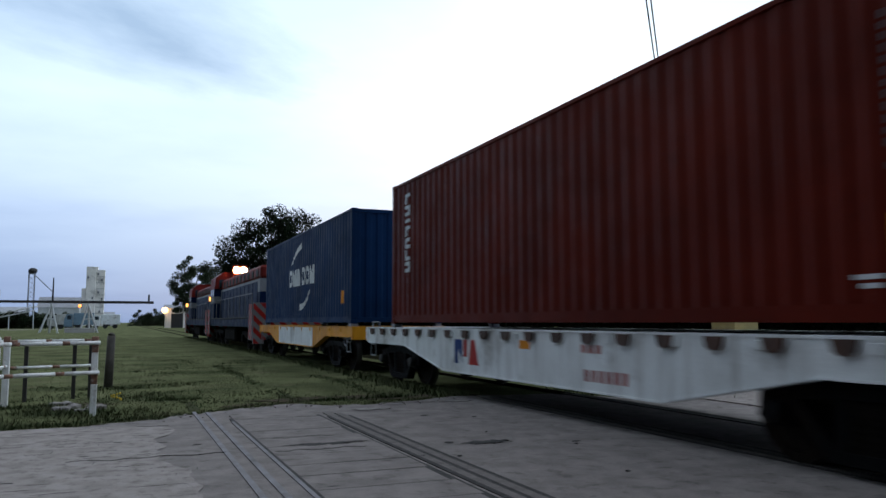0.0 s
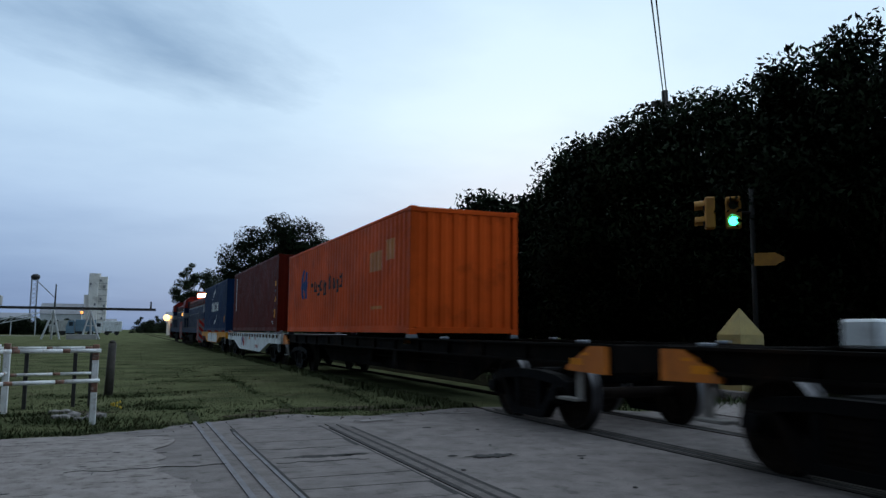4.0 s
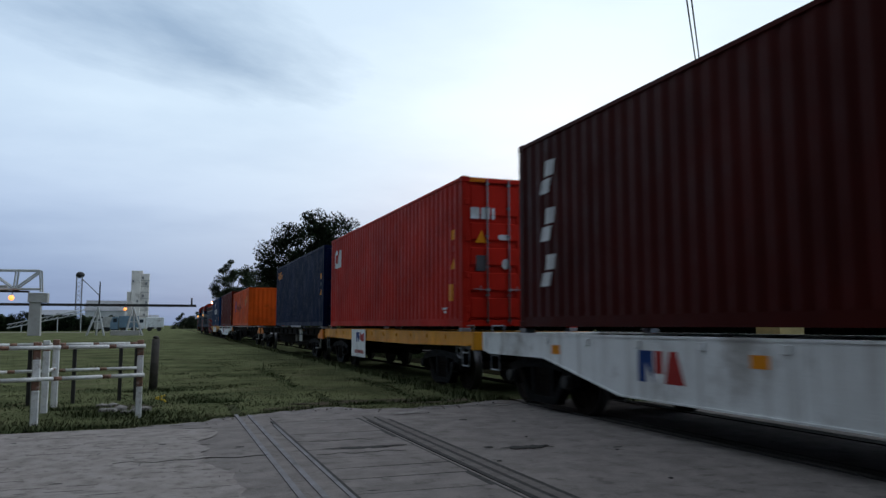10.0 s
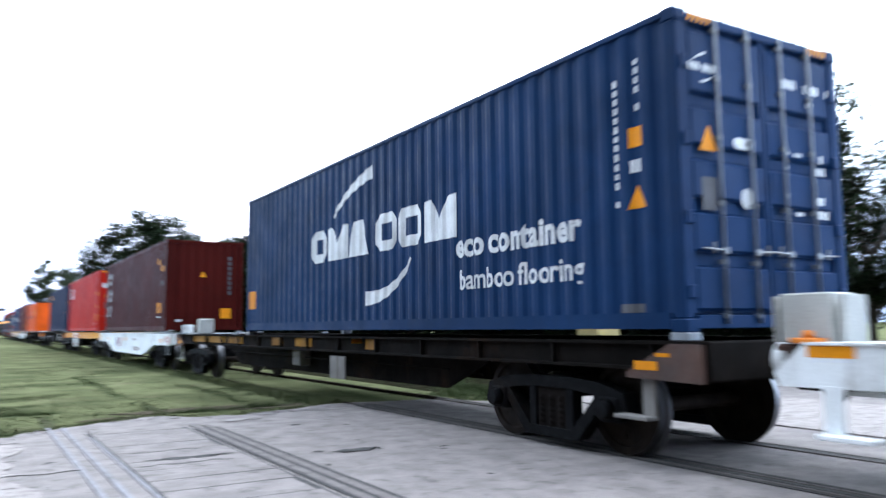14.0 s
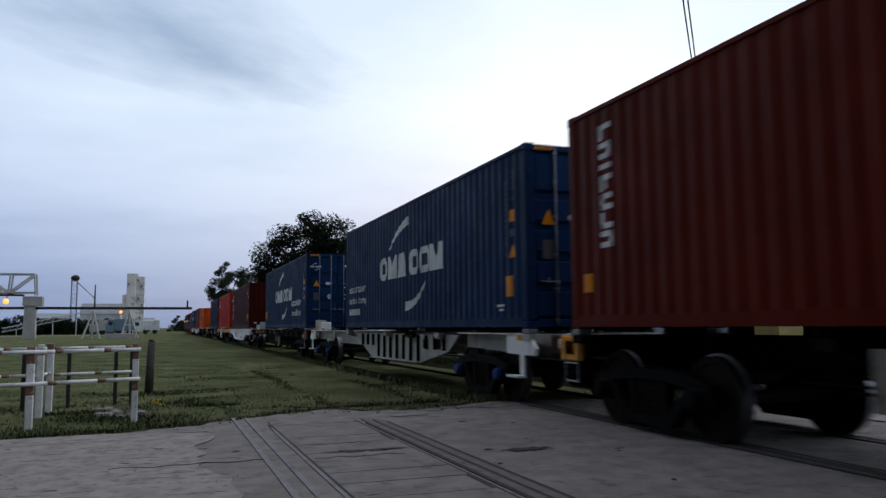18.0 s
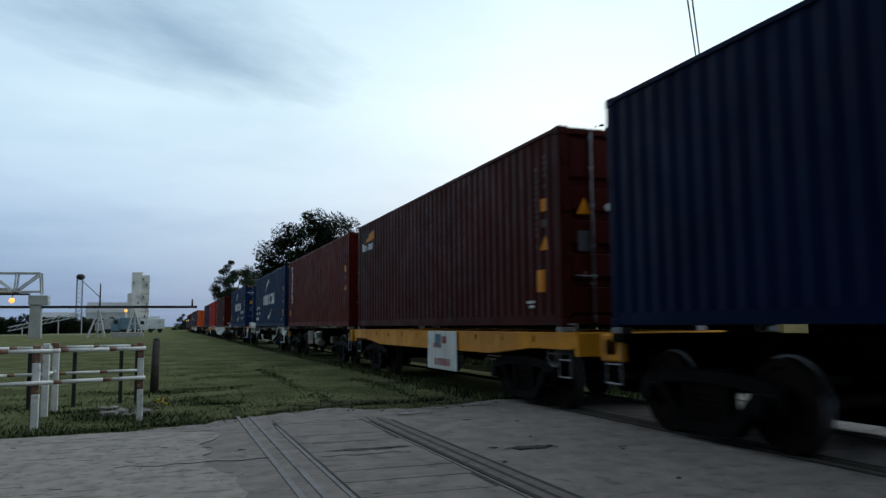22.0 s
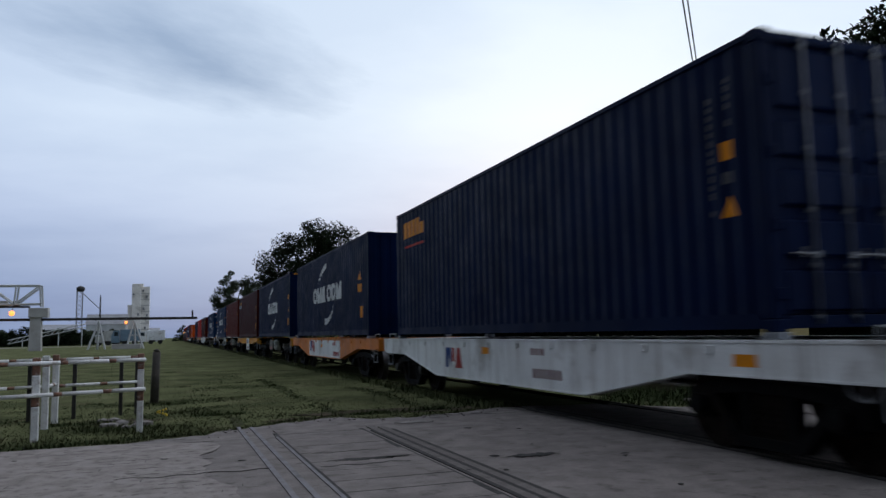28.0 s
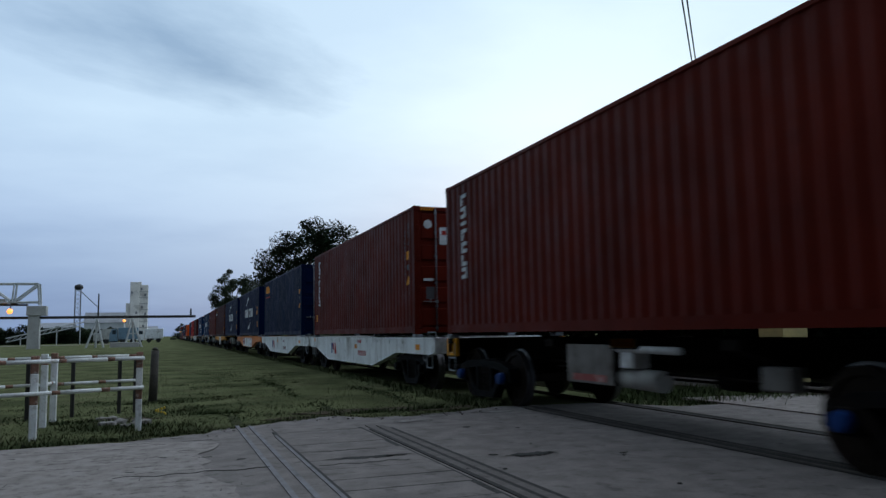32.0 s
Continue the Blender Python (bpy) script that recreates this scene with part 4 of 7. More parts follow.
# 3: long dark wagon with an orange box
w, u = long_wagon(1.62, -17.95, 1.0, WAG_DARK, None, "long dark grimy container wagon, half empty", WAG_ORANGE, (14.4, 18.9), (11.3, 0.25, 0.55, 0.85), WAG_DARK)
c = container(ORANGE, 1.0, LOW, "front", "weathered orange corrugated shipping container with dark lettering blocks")
for k in (0.0, 0.42):
    decal(c, "logo_block", [("poly", [(1.88 + k, 1.42), (2.18 + k, 1.05), (2.45 + k, 1.05), (2.33 + k, 1.34), (2.51 + k, 1.42), (2.51 + k, 1.56), (2.33 + k, 1.58), (2.45 + k, 1.96 - k * 0.2), (2.21 + k, 1.98 - k * 0.2)])], BLUE_MARK)
for i, (a, b, z0, z1) in enumerate(((3.50, 3.62, 1.20, 1.66), (3.62, 3.88, 1.36, 1.48), (4.02, 4.36, 1.20, 1.50), (4.44, 4.76, 1.08, 1.50), (4.84, 5.16, 1.20, 1.50), (5.24, 5.56, 1.06, 1.50), (5.62, 5.76, 1.34, 1.40), (5.86, 6.14, 1.20, 1.64), (6.22, 6.34, 1.20, 1.64), (6.42, 6.72, 1.20, 1.50), (6.78, 7.04, 1.08, 1.50), (7.10, 7.42, 1.20, 1.64))):
    a, b = 3.32 + (a - 3.5) * 0.93, 3.32 + (b - 3.5) * 0.93
    e, f = 0.085, 0.075
    if b - a < 0.16 or z1 - z0 < 0.16:
        decal(c, "mark_block", [("bar", a, b, z0, z1)], DARK_MARK)
        continue
    for bar in ((a, a + e, z0, z1), (b - e, b, z0, z1 - 0.06), (a + e, b - e, z0, z0 + f), (a + e, b - e, z0 + 0.24, z0 + 0.24 + f)):
        decal(c, "mark_block", [("bar", *bar)], DARK_MARK)
FADED = mat("faded orange patch", (0.62, 0.20, 0.02), rough=0.6, bump=0.03, dirt=(0.5, 0.12, 0.01), dirt_amt=0.6, dirt_scale=2)
for a, b, z0, z1 in ((9.4, 10.3, 1.41, 1.86), (10.6, 11.2, 1.60, 2.05), (9.6, 10.4, 0.55, 0.62)):
    decal(c, "faded_patch", [("bar", a, b, z0, z1)], FADED)

# 5: long dark wagon with a navy box
w, u = long_wagon(-18.9, -37.3, -25.01, WAG_DARK, None, "long dark grimy container wagon with empty front platform", WAG_ORANGE, (0.6, 5.4), (7.47, 0.72, 0.60, 1.07))
part("brake_stand", solo(bx, 0.35, 0.85, -1.3, -0.9, 1.125, 1.42, 0.03), WAG_WHITE, w, "white box on the platform")
c = container(NAVY, -25.01, TALL, "rear", "navy blue corrugated shipping container with small amber mark")
for i in range(5):
    decal(c, "mark_block", [("bar", 0.52 + i * 0.275, 0.75 + i * 0.275, 2.28, 2.62 if i < 4 else 2.5)], YEL_MARK)
id_marks(c)
door_marks(c, TALL)

# 6: yellow wagon with a bright red box
w, u = flat_wagon(-37.65, -51.3, -38.58, WAG_YELLOW, 0.26, 0.30, 3.0, 9.0, 3.0, "yellow flat container wagon with a hanging white placard", kind="yellow")
part("placard", solo(bx, -1.262, -1.25, -(u + 4.93), -(u + 3.30), 0.36, 1.13, 0.004), WAG_WHITE, w, "white placard with a blue and red mark")
for pts, m in (([(3.88, 0.78), (4.04, 0.78), (4.04, 0.93), (4.26, 0.76), (4.26, 1.05), (3.88, 1.05)], BLUE_MARK), ([(4.30, 0.86), (4.55, 0.80), (4.82, 0.80), (4.78, 1.04), (4.55, 0.98), (4.33, 1.06)], RED_MARK)):
    bm = B()
    prism(bm, [(-(u + a), b) for a, b in pts], -1.265, -1.263)
    part("owner_mark", bm, m, w)
for i in range(6):
    side_mark(w, "code_bar", -(u + 3.78 + i * 0.17), -(u + 3.78 + i * 0.17 + 0.12), 0.46, 0.56, RED_MARK, x=-1.268)
c = container(RED, -38.58, TALL, "rear", "bright red corrugated shipping container with white marks on its doors")
decal(c, "logo_block", [("poly", [(0.50, 1.94), (0.62, 1.90), (0.86, 1.90), (0.86, 2.06), (0.68, 2.06), (0.68, 2.34), (0.86, 2.34), (0.86, 2.48), (0.58, 2.48), (0.50, 2.42)])], WHITE_MARK)
decal(c, "logo_block", [("poly", [(0.92, 1.90), (1.46, 1.90), (1.46, 2.46), (1.10, 2.46)])], WHITE_MARK)
id_marks(c, colour=RED_MARK)
label_pair(c)
door_marks(c, TALL)
roof_stripes(c, TALL)
for a, b in ((0.18, 0.36), (0.40, 0.58), (0.62, 0.68)):
    flat_decal(c, "logo_block", [("bar", a, b, 2.08, 2.30)], WHITE_MARK, -BOX_L + 0.011)
flat_decal(c, "warning_label", [("bar", 1.80, 2.10, 0.80, 1.10)], YEL_MARK, -BOX_L + 0.011)

# 7: white fish-belly wagon with a dark oxide box
w, u = flat_wagon(-51.75, -66.3, -53.26, WAG_WHITE, 0.36, 0.74, 2.8, 8.7, 2.0, "white fish-belly container wagon with blue and red mark")
owner_mark(w, u + 3.2, 0.60, 0.9)
red_codes(w, u + 7.0, 0.50, MAROON_MARK)
for a in (1.05, 5.05, 11.6):
    side_mark(w, "reflector", -(u + a), -(u + a + 0.24), 0.84, 0.97, YEL_MARK)
side_mark(w, "red_reflector", -(u + 12.36), -(u + 12.55), 0.86, 1.05, RED_MARK)
side_mark(w, "reflector", -(u + 12.75), -(u + 12.92), 0.80, 1.02, RED_MARK, label="red end marker")
part("brake_box", solo(bx, -0.75, -0.45, -14.2, -13.95, 1.13, 1.40, 0.02), WAG_WHITE, w, "white box on the end platform")
c = container(DKBROWN, -53.26, TALL, "front", "dark oxide brown corrugated container with three white blocks")
for z0, z1 in ((2.00, 2.48), (1.29, 1.77), (0.62, 1.08)):
    m = (z0 + z1) / 2
    decal(c, "mark_block", [("poly", [(0.72, z0), (1.00, z0), (1.05, m - 0.03), (0.77, m - 0.03)])], WHITE_MARK)
    decal(c, "mark_block", [("poly", [(0.84, m + 0.01), (1.10, m + 0.01), (1.15, z1), (0.88, z1)])], WHITE_MARK)
id_marks(c, yellow=False, base=11.31)
decal(c, "warning_label", [("poly", [(10.82, 2.16), (11.12, 2.16), (11.06, 2.38)])], YEL_MARK)
decal(c, "warning_label", [("bar", 11.46, 11.70, 1.92, 2.10)], YEL_MARK)
decal(c, "code_bar", [("bar", 11.46, 11.68, 1.46, 1.62)], GREY_MARK)
decal(c, "warning_label", [("bar", 10.98, 11.36, 0.58, 0.92)], YEL_MARK)
decal(c, "code_bar", [("bar", 10.98, 11.36, 0.44, 0.48)], WHITE_MARK)
flat_decal(c, "warning_label", [("poly", [(1.05, 1.72), (1.25, 1.72), (1.15, 1.9)])], YEL_MARK, -BOX_L - 0.002)
flat_decal(c, "warning_label", [("bar", 1.72, 2.05, 0.40, 0.72)], YEL_MARK, -BOX_L - 0.002)
flat_decal(c, "code_bar", [("bar", 0.32, 0.50, 0.30, 0.37)], WHITE_MARK, -BOX_L - 0.002)
for i in range(8):
    flat_decal(c, "code_bar", [("bar", 1.95, 2.05, 2.28 - i * 0.16, 2.40 - i * 0.16)], GREY_MARK, -BOX_L - 0.002)

# 8: long wagon with yellow webs and a blue box
DULL_YELLOW = mat("grimy yellow paint", (0.34, 0.16, 0.012), (0.20, 0.09, 0.01), 0.7, scale=1.5, dirt=(0.03, 0.018, 0.010), dirt_amt=0.9, dirt_scale=2.2, streak=0.6, spec=0.1)
w, u = long_wagon(-67.0, -86.1, -73.74, WAG_DARK, DULL_YELLOW, "long dark container wagon with worn yellow panels and rust", RUST, (0.6, 5.6), (4.85, 0.6, 0.43, 0.80))
part("brake_stand", solo(bx, -0.8, -0.40, -1.1, -0.75, 1.125, 1.56, 0.03), WAG_GREY, w, "stained pale box on the platform")
c = container(BLUE, -73.74, TALL, "rear", "blue corrugated shipping container with white arc logo and lettering")
wordmark(c, 3.74, 8.36)
decal(c, "lettering", [("text", "eco container", 8.54, 0.94, 0.415, 0.014)], WHITE_MARK)
decal(c, "lettering", [("text", "bamboo flooring", 8.60, 0.53, 0.345, 0.006)], WHITE_MARK)
decal(c, "warning_label", [("bar", 0.16, 0.52, 0.48, 0.86)], YEL_MARK)
decal(c, "code_bar", [("bar", 11.4, 11.7, 0.18, 0.26)], GREY_MARK)
id_marks(c, colour=WHITE_MARK)
door_marks(c, TALL, logo=True)
roof_stripes(c, TALL)

# 9: long pale grey skeleton wagon with a blue box
w, u = spine_wagon(-86.5, -105.4, -92.81, WAG_GREY, "long pale grey skeleton wagon with an empty front platform", WAG_WHITE, 0.38, WAG_GREY, (2.54, 2.54), BLUE_MARK)
part("platform_box", solo(bx, -0.98, -0.66, -0.58, -0.16, 1.12, 1.50, 0.012), WAG_GREY, w, "stained pale steel box")
for y in (-0.10, -0.66):
    part("box_bracket", solo(bx, -0.96, -0.68, y - 0.02, y + 0.02, 1.12, 1.48, 0.004), WAG_GREY, w)
part("platform_box", solo(bx, -0.98, -0.66, -1.52, -1.20, 1.12, 1.42, 0.03), WAG_WHITE, w, "white painted steel box")
for y in (-0.45, -2.05):
    bm = B()
    bx(bm, -1.16, -1.00, y - 0.11, y + 0.11, 1.12, 1.16, 0.01)
    rod(bm, (-1.08, y, 1.15), (-1.08, y, 1.215), 0.055, 0.035, n=10)
    part("twist_lock", bm, WAG_ORANGE, w, "orange twist lock")
c = container(BLUE, -92.81, TALL, "rear", "blue corrugated shipping container with white lettering at its leading end")
wordmark(c, 3.75, 8.22)
decal(c, "lettering", [("text", "eco container", 0.30, 1.02, 0.34, 0.004)], WHITE_MARK)
decal(c, "lettering", [("text", "bamboo flooring", 0.30, 0.70, 0.30, 0.002)], WHITE_MARK)
for i in range(5):
    decal(c, "code_bar", [("bar", 0.30 + i * 0.27, 0.52 + i * 0.27, 0.38, 0.55)], WHITE_MARK)
id_marks(c)
label_pair(c)
door_marks(c, TALL)
roof_stripes(c, TALL)

# 10: skeleton wagon with an oxide red box
w, u = spine_wagon(-105.8, -119.0, -106.35, WAG_DARK, "dark skeleton wagon with pale brake gear and yellow ends", WAG_YELLOW)
c = container(BROWN, -106.35, TALL, "rear", "oxide red corrugated container on a dark skeleton wagon")
vertical_word(c)
decal(c, "warning_label", [("bar", 0.30, 0.52, 0.48, 0.72)], YEL_MARK)
id_marks(c)
door_marks(c, TALL)

# 11: yellow wagon with an oxide box
w, u = flat_wagon(-119.35, -132.4, -119.78, WAG_YELLOW, 0.24, 0.37, 2.5, 9.6, 1.6, "yellow flat container wagon with a hanging placard", kind="yellow")
part("placard", solo(bx, -1.262, -1.25, -(u + 8.1), -(u + 6.4), 0.36, 1.12, 0.004), WAG_WHITE, w, "white placard with a blue and red mark")
side_mark(w, "owner_mark", -(u + 6.9), -(u + 7.25), 0.80, 1.06, PALE_BLUE_MARK, x=-1.268)
side_mark(w, "owner_mark", -(u + 7.3), -(u + 7.55), 0.88, 1.02, FAINT_RED, x=-1.268)
red_codes(w, u + 6.8, 0.42, None, -1.268)
c = container(DKBROWN, -119.78, TALL, "rear", "dark oxide container with a small yellow and white logo")
decal(c, "logo_panel", [("bar", 0.40, 1.78, 2.06, 2.66)], DARK_MARK)
decal(c, "logo_block", [("poly", [(0.75, 2.34), (1.74, 2.38), (1.74, 2.62), (1.30, 2.56)])], YEL_MARK, lift=0.007)
for k in range(6):
    decal(c, "logo_block", [("bar", 0.46 + k * 0.20, 0.60 + k * 0.20, 2.12, 2.28 + 0.06 * (k == 0))], WHITE_MARK, lift=0.007)
id_marks(c)
label_pair(c)
door_marks(c, TALL)

# 12: skeleton wagon with a navy box
w, u = spine_wagon(-132.75, -145.95, -133.24, WAG_DARK, "dark skeleton wagon with yellow end plates", WAG_YELLOW)
c = container(NAVY, -133.24, TALL, "front", "navy corrugated shipping container with narrow white logo")
wordmark(c, 4.3, 7.75)
id_marks(c)
label_pair(c, codes=False)
flat_decal(c, "warning_label", [("poly", [(0.93, 2.08), (1.29, 2.08), (1.11, 2.34)])], YEL_MARK, -BOX_L - 0.002)
flat_decal(c, "warning_label", [("bar", 0.92, 1.27, 0.54, 0.90)], YEL_MARK, -BOX_L - 0.002)
roof_stripes(c, TALL)

# 13: orange and white wagon with a navy box
w, u = flat_wagon(-146.30, -160.82, -147.58, WAG_ORANGE, 0.30, 0.66, 2.8, 8.5, 2.4, "orange container wagon with a long white side panel", kind="yellow")
part("side_panel", solo(bx, -1.228, -1.222, -(u + 8.50), -(u + 3.00), 0.48, 1.06), WAG_WHITE, w, "white centre panel with red writing bars")
owner_mark(w, u + 3.2, 0.64, x=-1.234)
red_codes(w, u + 7.4, 0.54, RED_MARK, -1.235)
side_mark(w, "reflector", -(u + 5.35), -(u + 5.65), 0.82, 0.93, YEL_MARK, x=-1.235)
c = container(NAVY, -147.58, TALL, "front", "navy corrugated container with wide white logo")
wordmark(c, 3.75, 8.4)
decal(c, "warning_label", [("poly", [(10.95, 1.62), (11.35, 1.62), (11.15, 1.88)])], YEL_MARK)
decal(c, "warning_label", [("bar", 10.85, 11.35, 1.27, 1.50)], YEL_MARK)
id_marks(c, base=11.3, yellow=False)
label_pair(c, 11.1, codes=False)

# 14: white wagon with a navy box
w, u = flat_wagon(-161.4, -176.5, -162.62, WAG_WHITE, 0.36, 0.74, 2.8, 8.7, 2.2, "white fish-belly container wagon with orange reflectors")
owner_mark(w, u + 3.35, 0.58, 0.95)
red_codes(w, u + 7.15, 0.53, MAROON_MARK)
for a in (5.2, 11.6):
    side_mark(w, "reflector", -(u + a), -(u + a + 0.32), 0.87, 0.99, YEL_MARK)
c = container(NAVY, -162.62, TALL, "rear", "navy shipping container with amber mark, on a white wagon")
for i in range(5):
    decal(c, "mark_block", [("bar", 0.52 + i * 0.30, 0.78 + i * 0.30, 2.25, 2.62 if i < 4 else 2.5)], YEL_MARK)
decal(c, "code_bar", [("bar", 0.6, 2.0, 2.02, 2.07)], RED_MARK)
id_marks(c)

# 15: white wagon with an oxide red box
w, u = flat_wagon(-176.95, -191.3, -177.79, WAG_WHITE, 0.36, 0.74, 2.6, 8.5, 2.2, "white fish-belly container wagon, stained below the deck")
owner_mark(w, u + 3.07, 0.60, 0.86)
red_codes(w, u + 6.79, 0.60, RED_MARK)
for a, z in ((0.0, 0.97), (6.38, 0.81), (12.2, 0.86)):
    side_mark(w, "reflector", -(u + a), -(u + a + 0.32 - 0.14 * (a == 0)), z, z + 0.12, YEL_MARK)
c = container(BROWN, -177.79, TALL, "rear", "oxide red container with upright white mark and warning signs")
vertical_word(c)
id_marks(c)
decal(c, "warning_label", [("bar", 0.30, 0.52, 0.48, 0.72)], YEL_MARK)
y = -BOX_L + 0.012
flat_decal(c, "round_label", [("poly", [(0.34 + 0.10 * math.cos(i * math.tau / 16), 2.48 + 0.10 * math.sin(i * math.tau / 16)) for i in range(16)])], WHITE_MARK, y)
flat_decal(c, "data_plate", [("bar", 0.62, 0.86, 2.02, 2.42)], WHITE_MARK, y)
flat_decal(c, "plate_mark", [("bar", 0.67, 0.78, 2.24, 2.34)], RED_MARK, y - 0.003)
flat_decal(c, "label_plate", [("bar", 0.22, 0.46, 1.19, 1.25)], WHITE_MARK, y)
flat_decal(c, "data_plate", [("bar", 0.28, 0.48, 0.78, 1.06)], GREY_MARK, y)
roof_stripes(c, TALL)

# 16: skeleton wagon with an oxide red box, the last that passes
w, u = spine_wagon(-191.75, -204.75, -192.09, WAG_DARK, "dark skeleton wagon with pale equipment boxes", WAG_YELLOW, inset=(1.81, 2.51), cap=BLUE_MARK)
c = container(BROWN, -192.09, TALL, "rear", "oxide red container with upright white blocks")
vertical_word(c)
id_marks(c)

# ---- ground, road and tracks ----
GRASS = mat("mown grass", (0.142, 0.152, 0.078), (0.078, 0.088, 0.044), 0.95, scale=0.55, bump=0.5, grain=45, dirt=(0.170, 0.152, 0.096), dirt_amt=0.7, dirt_scale=0.7, spec=0.0, lump=1.0, lump_scale=3.0, spread=(0.38, 0.62))
ROAD_MAT = mat("worn asphalt", (0.228, 0.205, 0.195), (0.170, 0.152, 0.145), 0.9, scale=3.2, bump=0.5, grain=70, dirt=(0.060, 0.055, 0.050), dirt_amt=0.7, dirt_scale=4.5, spec=0.12, lump=0.22, lump_scale=6, spread=(0.38, 0.62))
CONC = mat("old concrete", (0.300, 0.270, 0.255), (0.226, 0.202, 0.190), 0.95, scale=4.5, bump=0.5, grain=70, dirt=(0.085, 0.074, 0.067), dirt_amt=0.8, dirt_scale=9.0, spec=0.12, lump=0.28, lump_scale=7, spread=(0.38, 0.62))
RAIL_MAT = mat("worn rail", (0.115, 0.104, 0.098), (0.075, 0.068, 0.064), 0.8, scale=6, bump=0.1, dirt=(0.05, 0.042, 0.036), dirt_amt=0.5, spec=0.08)
RAIL_DARK = mat("rusty rail", (0.030, 0.022, 0.017), (0.020, 0.014, 0.011), 0.9, scale=6, bump=0.2, spec=0.03)
GAP = mat("grimy flangeway", (0.022, 0.020, 0.019), rough=0.9, scale=5, bump=0.3)

bm = B()
R = 3000
xs = [-R, -400, -60, -20, -6, 0, 4, 8, 14, 30, 90, 500, R]
ys = [-R, -200, -30, -10, 0, 5, 10, 14, 20, 30, 50, 80, 130, 250, 600, 1400, R]
grid = [[bm.verts.new((x, y, -0.06)) for y in ys] for x in xs]
for i in range(len(xs) - 1):
    for j in range(len(ys) - 1):
        bm.faces.new((grid[i][j], grid[i + 1][j], grid[i + 1][j + 1], grid[i][j + 1]))
ground = part("ground", bm, GRASS)
tagged(ground, "uneven mown grass beside the railway", "ground", kind="structure")


def road_edge(x):
    """Where the road's broken edge lies, across the tracks."""
    base = float(np.interp(x, (-16, -4, -1.44, -0.92, 0, 0.54, 0.7, 1.07, 1.67, 2.5, 3.0, 4.1, 4.65, 5.3, 7.0, 7.8, 18), (8.6, 9.2, 9.78, 10.1, 10.43, 10.62, 10.95, 11.06, 11.55, 11.88, 11.35, 11.3, 11.7, 12.0, 11.7, 10.5, 10.2)))
    return base + 0.06 * noise.noise((x * 1.1, 3.1, 0)) + 0.10 * noise.noise((x * 3.7, 7.7, 0)) + 0.06 * noise.noise((x * 11, 1.7, 0))


bm = B()
n = 420
top = [(-16 + 34 * i / n) for i in range(n + 1)]
back = [bm.verts.new((x, -8.0, 0.0)) for x in top]
edge = [bm.verts.new((x, road_edge(x), -0.008 - 0.012 * abs(noise.noise((x * 3, 0, 5))))) for x in top]
low = [bm.verts.new((x, road_edge(x) + 0.06, -0.07)) for x in top]
for i in range(n):
    bm.faces.new((back[i], back[i + 1], edge[i + 1], edge[i]))
    bm.faces.new((edge[i], edge[i + 1], low[i + 1], low[i]))
road = part("road", bm, ROAD_MAT)
tagged(road, "worn grey asphalt road over a level crossing", "road", kind="structure")


BRIGHT = mat("smooth rail head", (0.225, 0.222, 0.238), (0.180, 0.172, 0.176), 0.8, spec=0.08, metal=0.0, scale=5, bump=0.1, dirt=(0.06, 0.055, 0.05), dirt_amt=0.6, dirt_scale=2)


FLUSH = mat("worn flush rail", (0.165, 0.148, 0.142), (0.120, 0.107, 0.102), 0.85, scale=5, bump=0.25, dirt=(0.07, 0.06, 0.054), dirt_amt=0.5, dirt_scale=4, spec=0.1)


def rail_bar(x, name="rail", y0=-60, y1=420, z=0.004, m=None, half=0.035):
    bm = B()
    pts = [(x - half, z), (x + half, z), (x + half, z - 0.04), (x + 0.010, z - 0.055), (x + 0.010, z - 0.15), (x - 0.010, z - 0.15), (x - 0.010, z - 0.055), (x - half, z - 0.04)]
    prism(bm, pts, y0, y1, axis=1)
    ob = part(name, bm, m or RAIL_MAT)
    tagged(ob, "worn steel rail set into the road", "rail", kind="structure")
    return ob


for x, y0, y1 in ((0.985, -8.5, 11.2), (2.652, -8.5, 10.4), (TRACK - 0.873, -8, 11.8), (TRACK + 0.873, -8, 11.8), (TRACK - 0.873, 11.8, 420), (TRACK + 0.873, 11.8, 420), (TRACK - 0.873, -60, -8), (TRACK + 0.873, -60, -8)):
    rail_bar(x, "rail", y0, y1, m=BRIGHT if x == 0.985 else FLUSH if x == 2.652 else RAIL_DARK if y1 == 420 or y0 == -60 else RAIL_MAT, half=0.043 if x == 2.652 else 0.025)
for x, y1 in ((1.15, 11.1), (2.790, 10.3), (TRACK - 0.873 + 0.17, 11.6), (TRACK + 0.873 - 0.17, 11.6)):
    rail_bar(x, "guard_rail", -8.0, y1, m=BRIGHT if x == 1.15 else FLUSH if x == 2.790 else RAIL_MAT, half=0.047 if x == 2.790 else 0.025)
rail_bar(1.338, "guard_rail", -8.0, 9.9, m=BRIGHT, half=0.018)
# flangeways: grimy grooves beside the rails
for x0, x1 in ((1.362, 1.378), (2.562, 2.606), (2.700, 2.742), (2.844, 2.888), (TRACK - 0.96, TRACK - 0.92), (TRACK - 0.825, TRACK - 0.75), (TRACK - 0.655, TRACK - 0.61), (TRACK + 0.74, TRACK + 0.825)):
    ob = part("flangeway", solo(bx, x0, x1, -8, 8.9 if x0 < 2 else 10.0 if x0 < 3 else 11.4, -0.02, 0.0025), GAP)
    tagged(ob, "dirt-filled groove beside a rail", "groove", kind="structure")

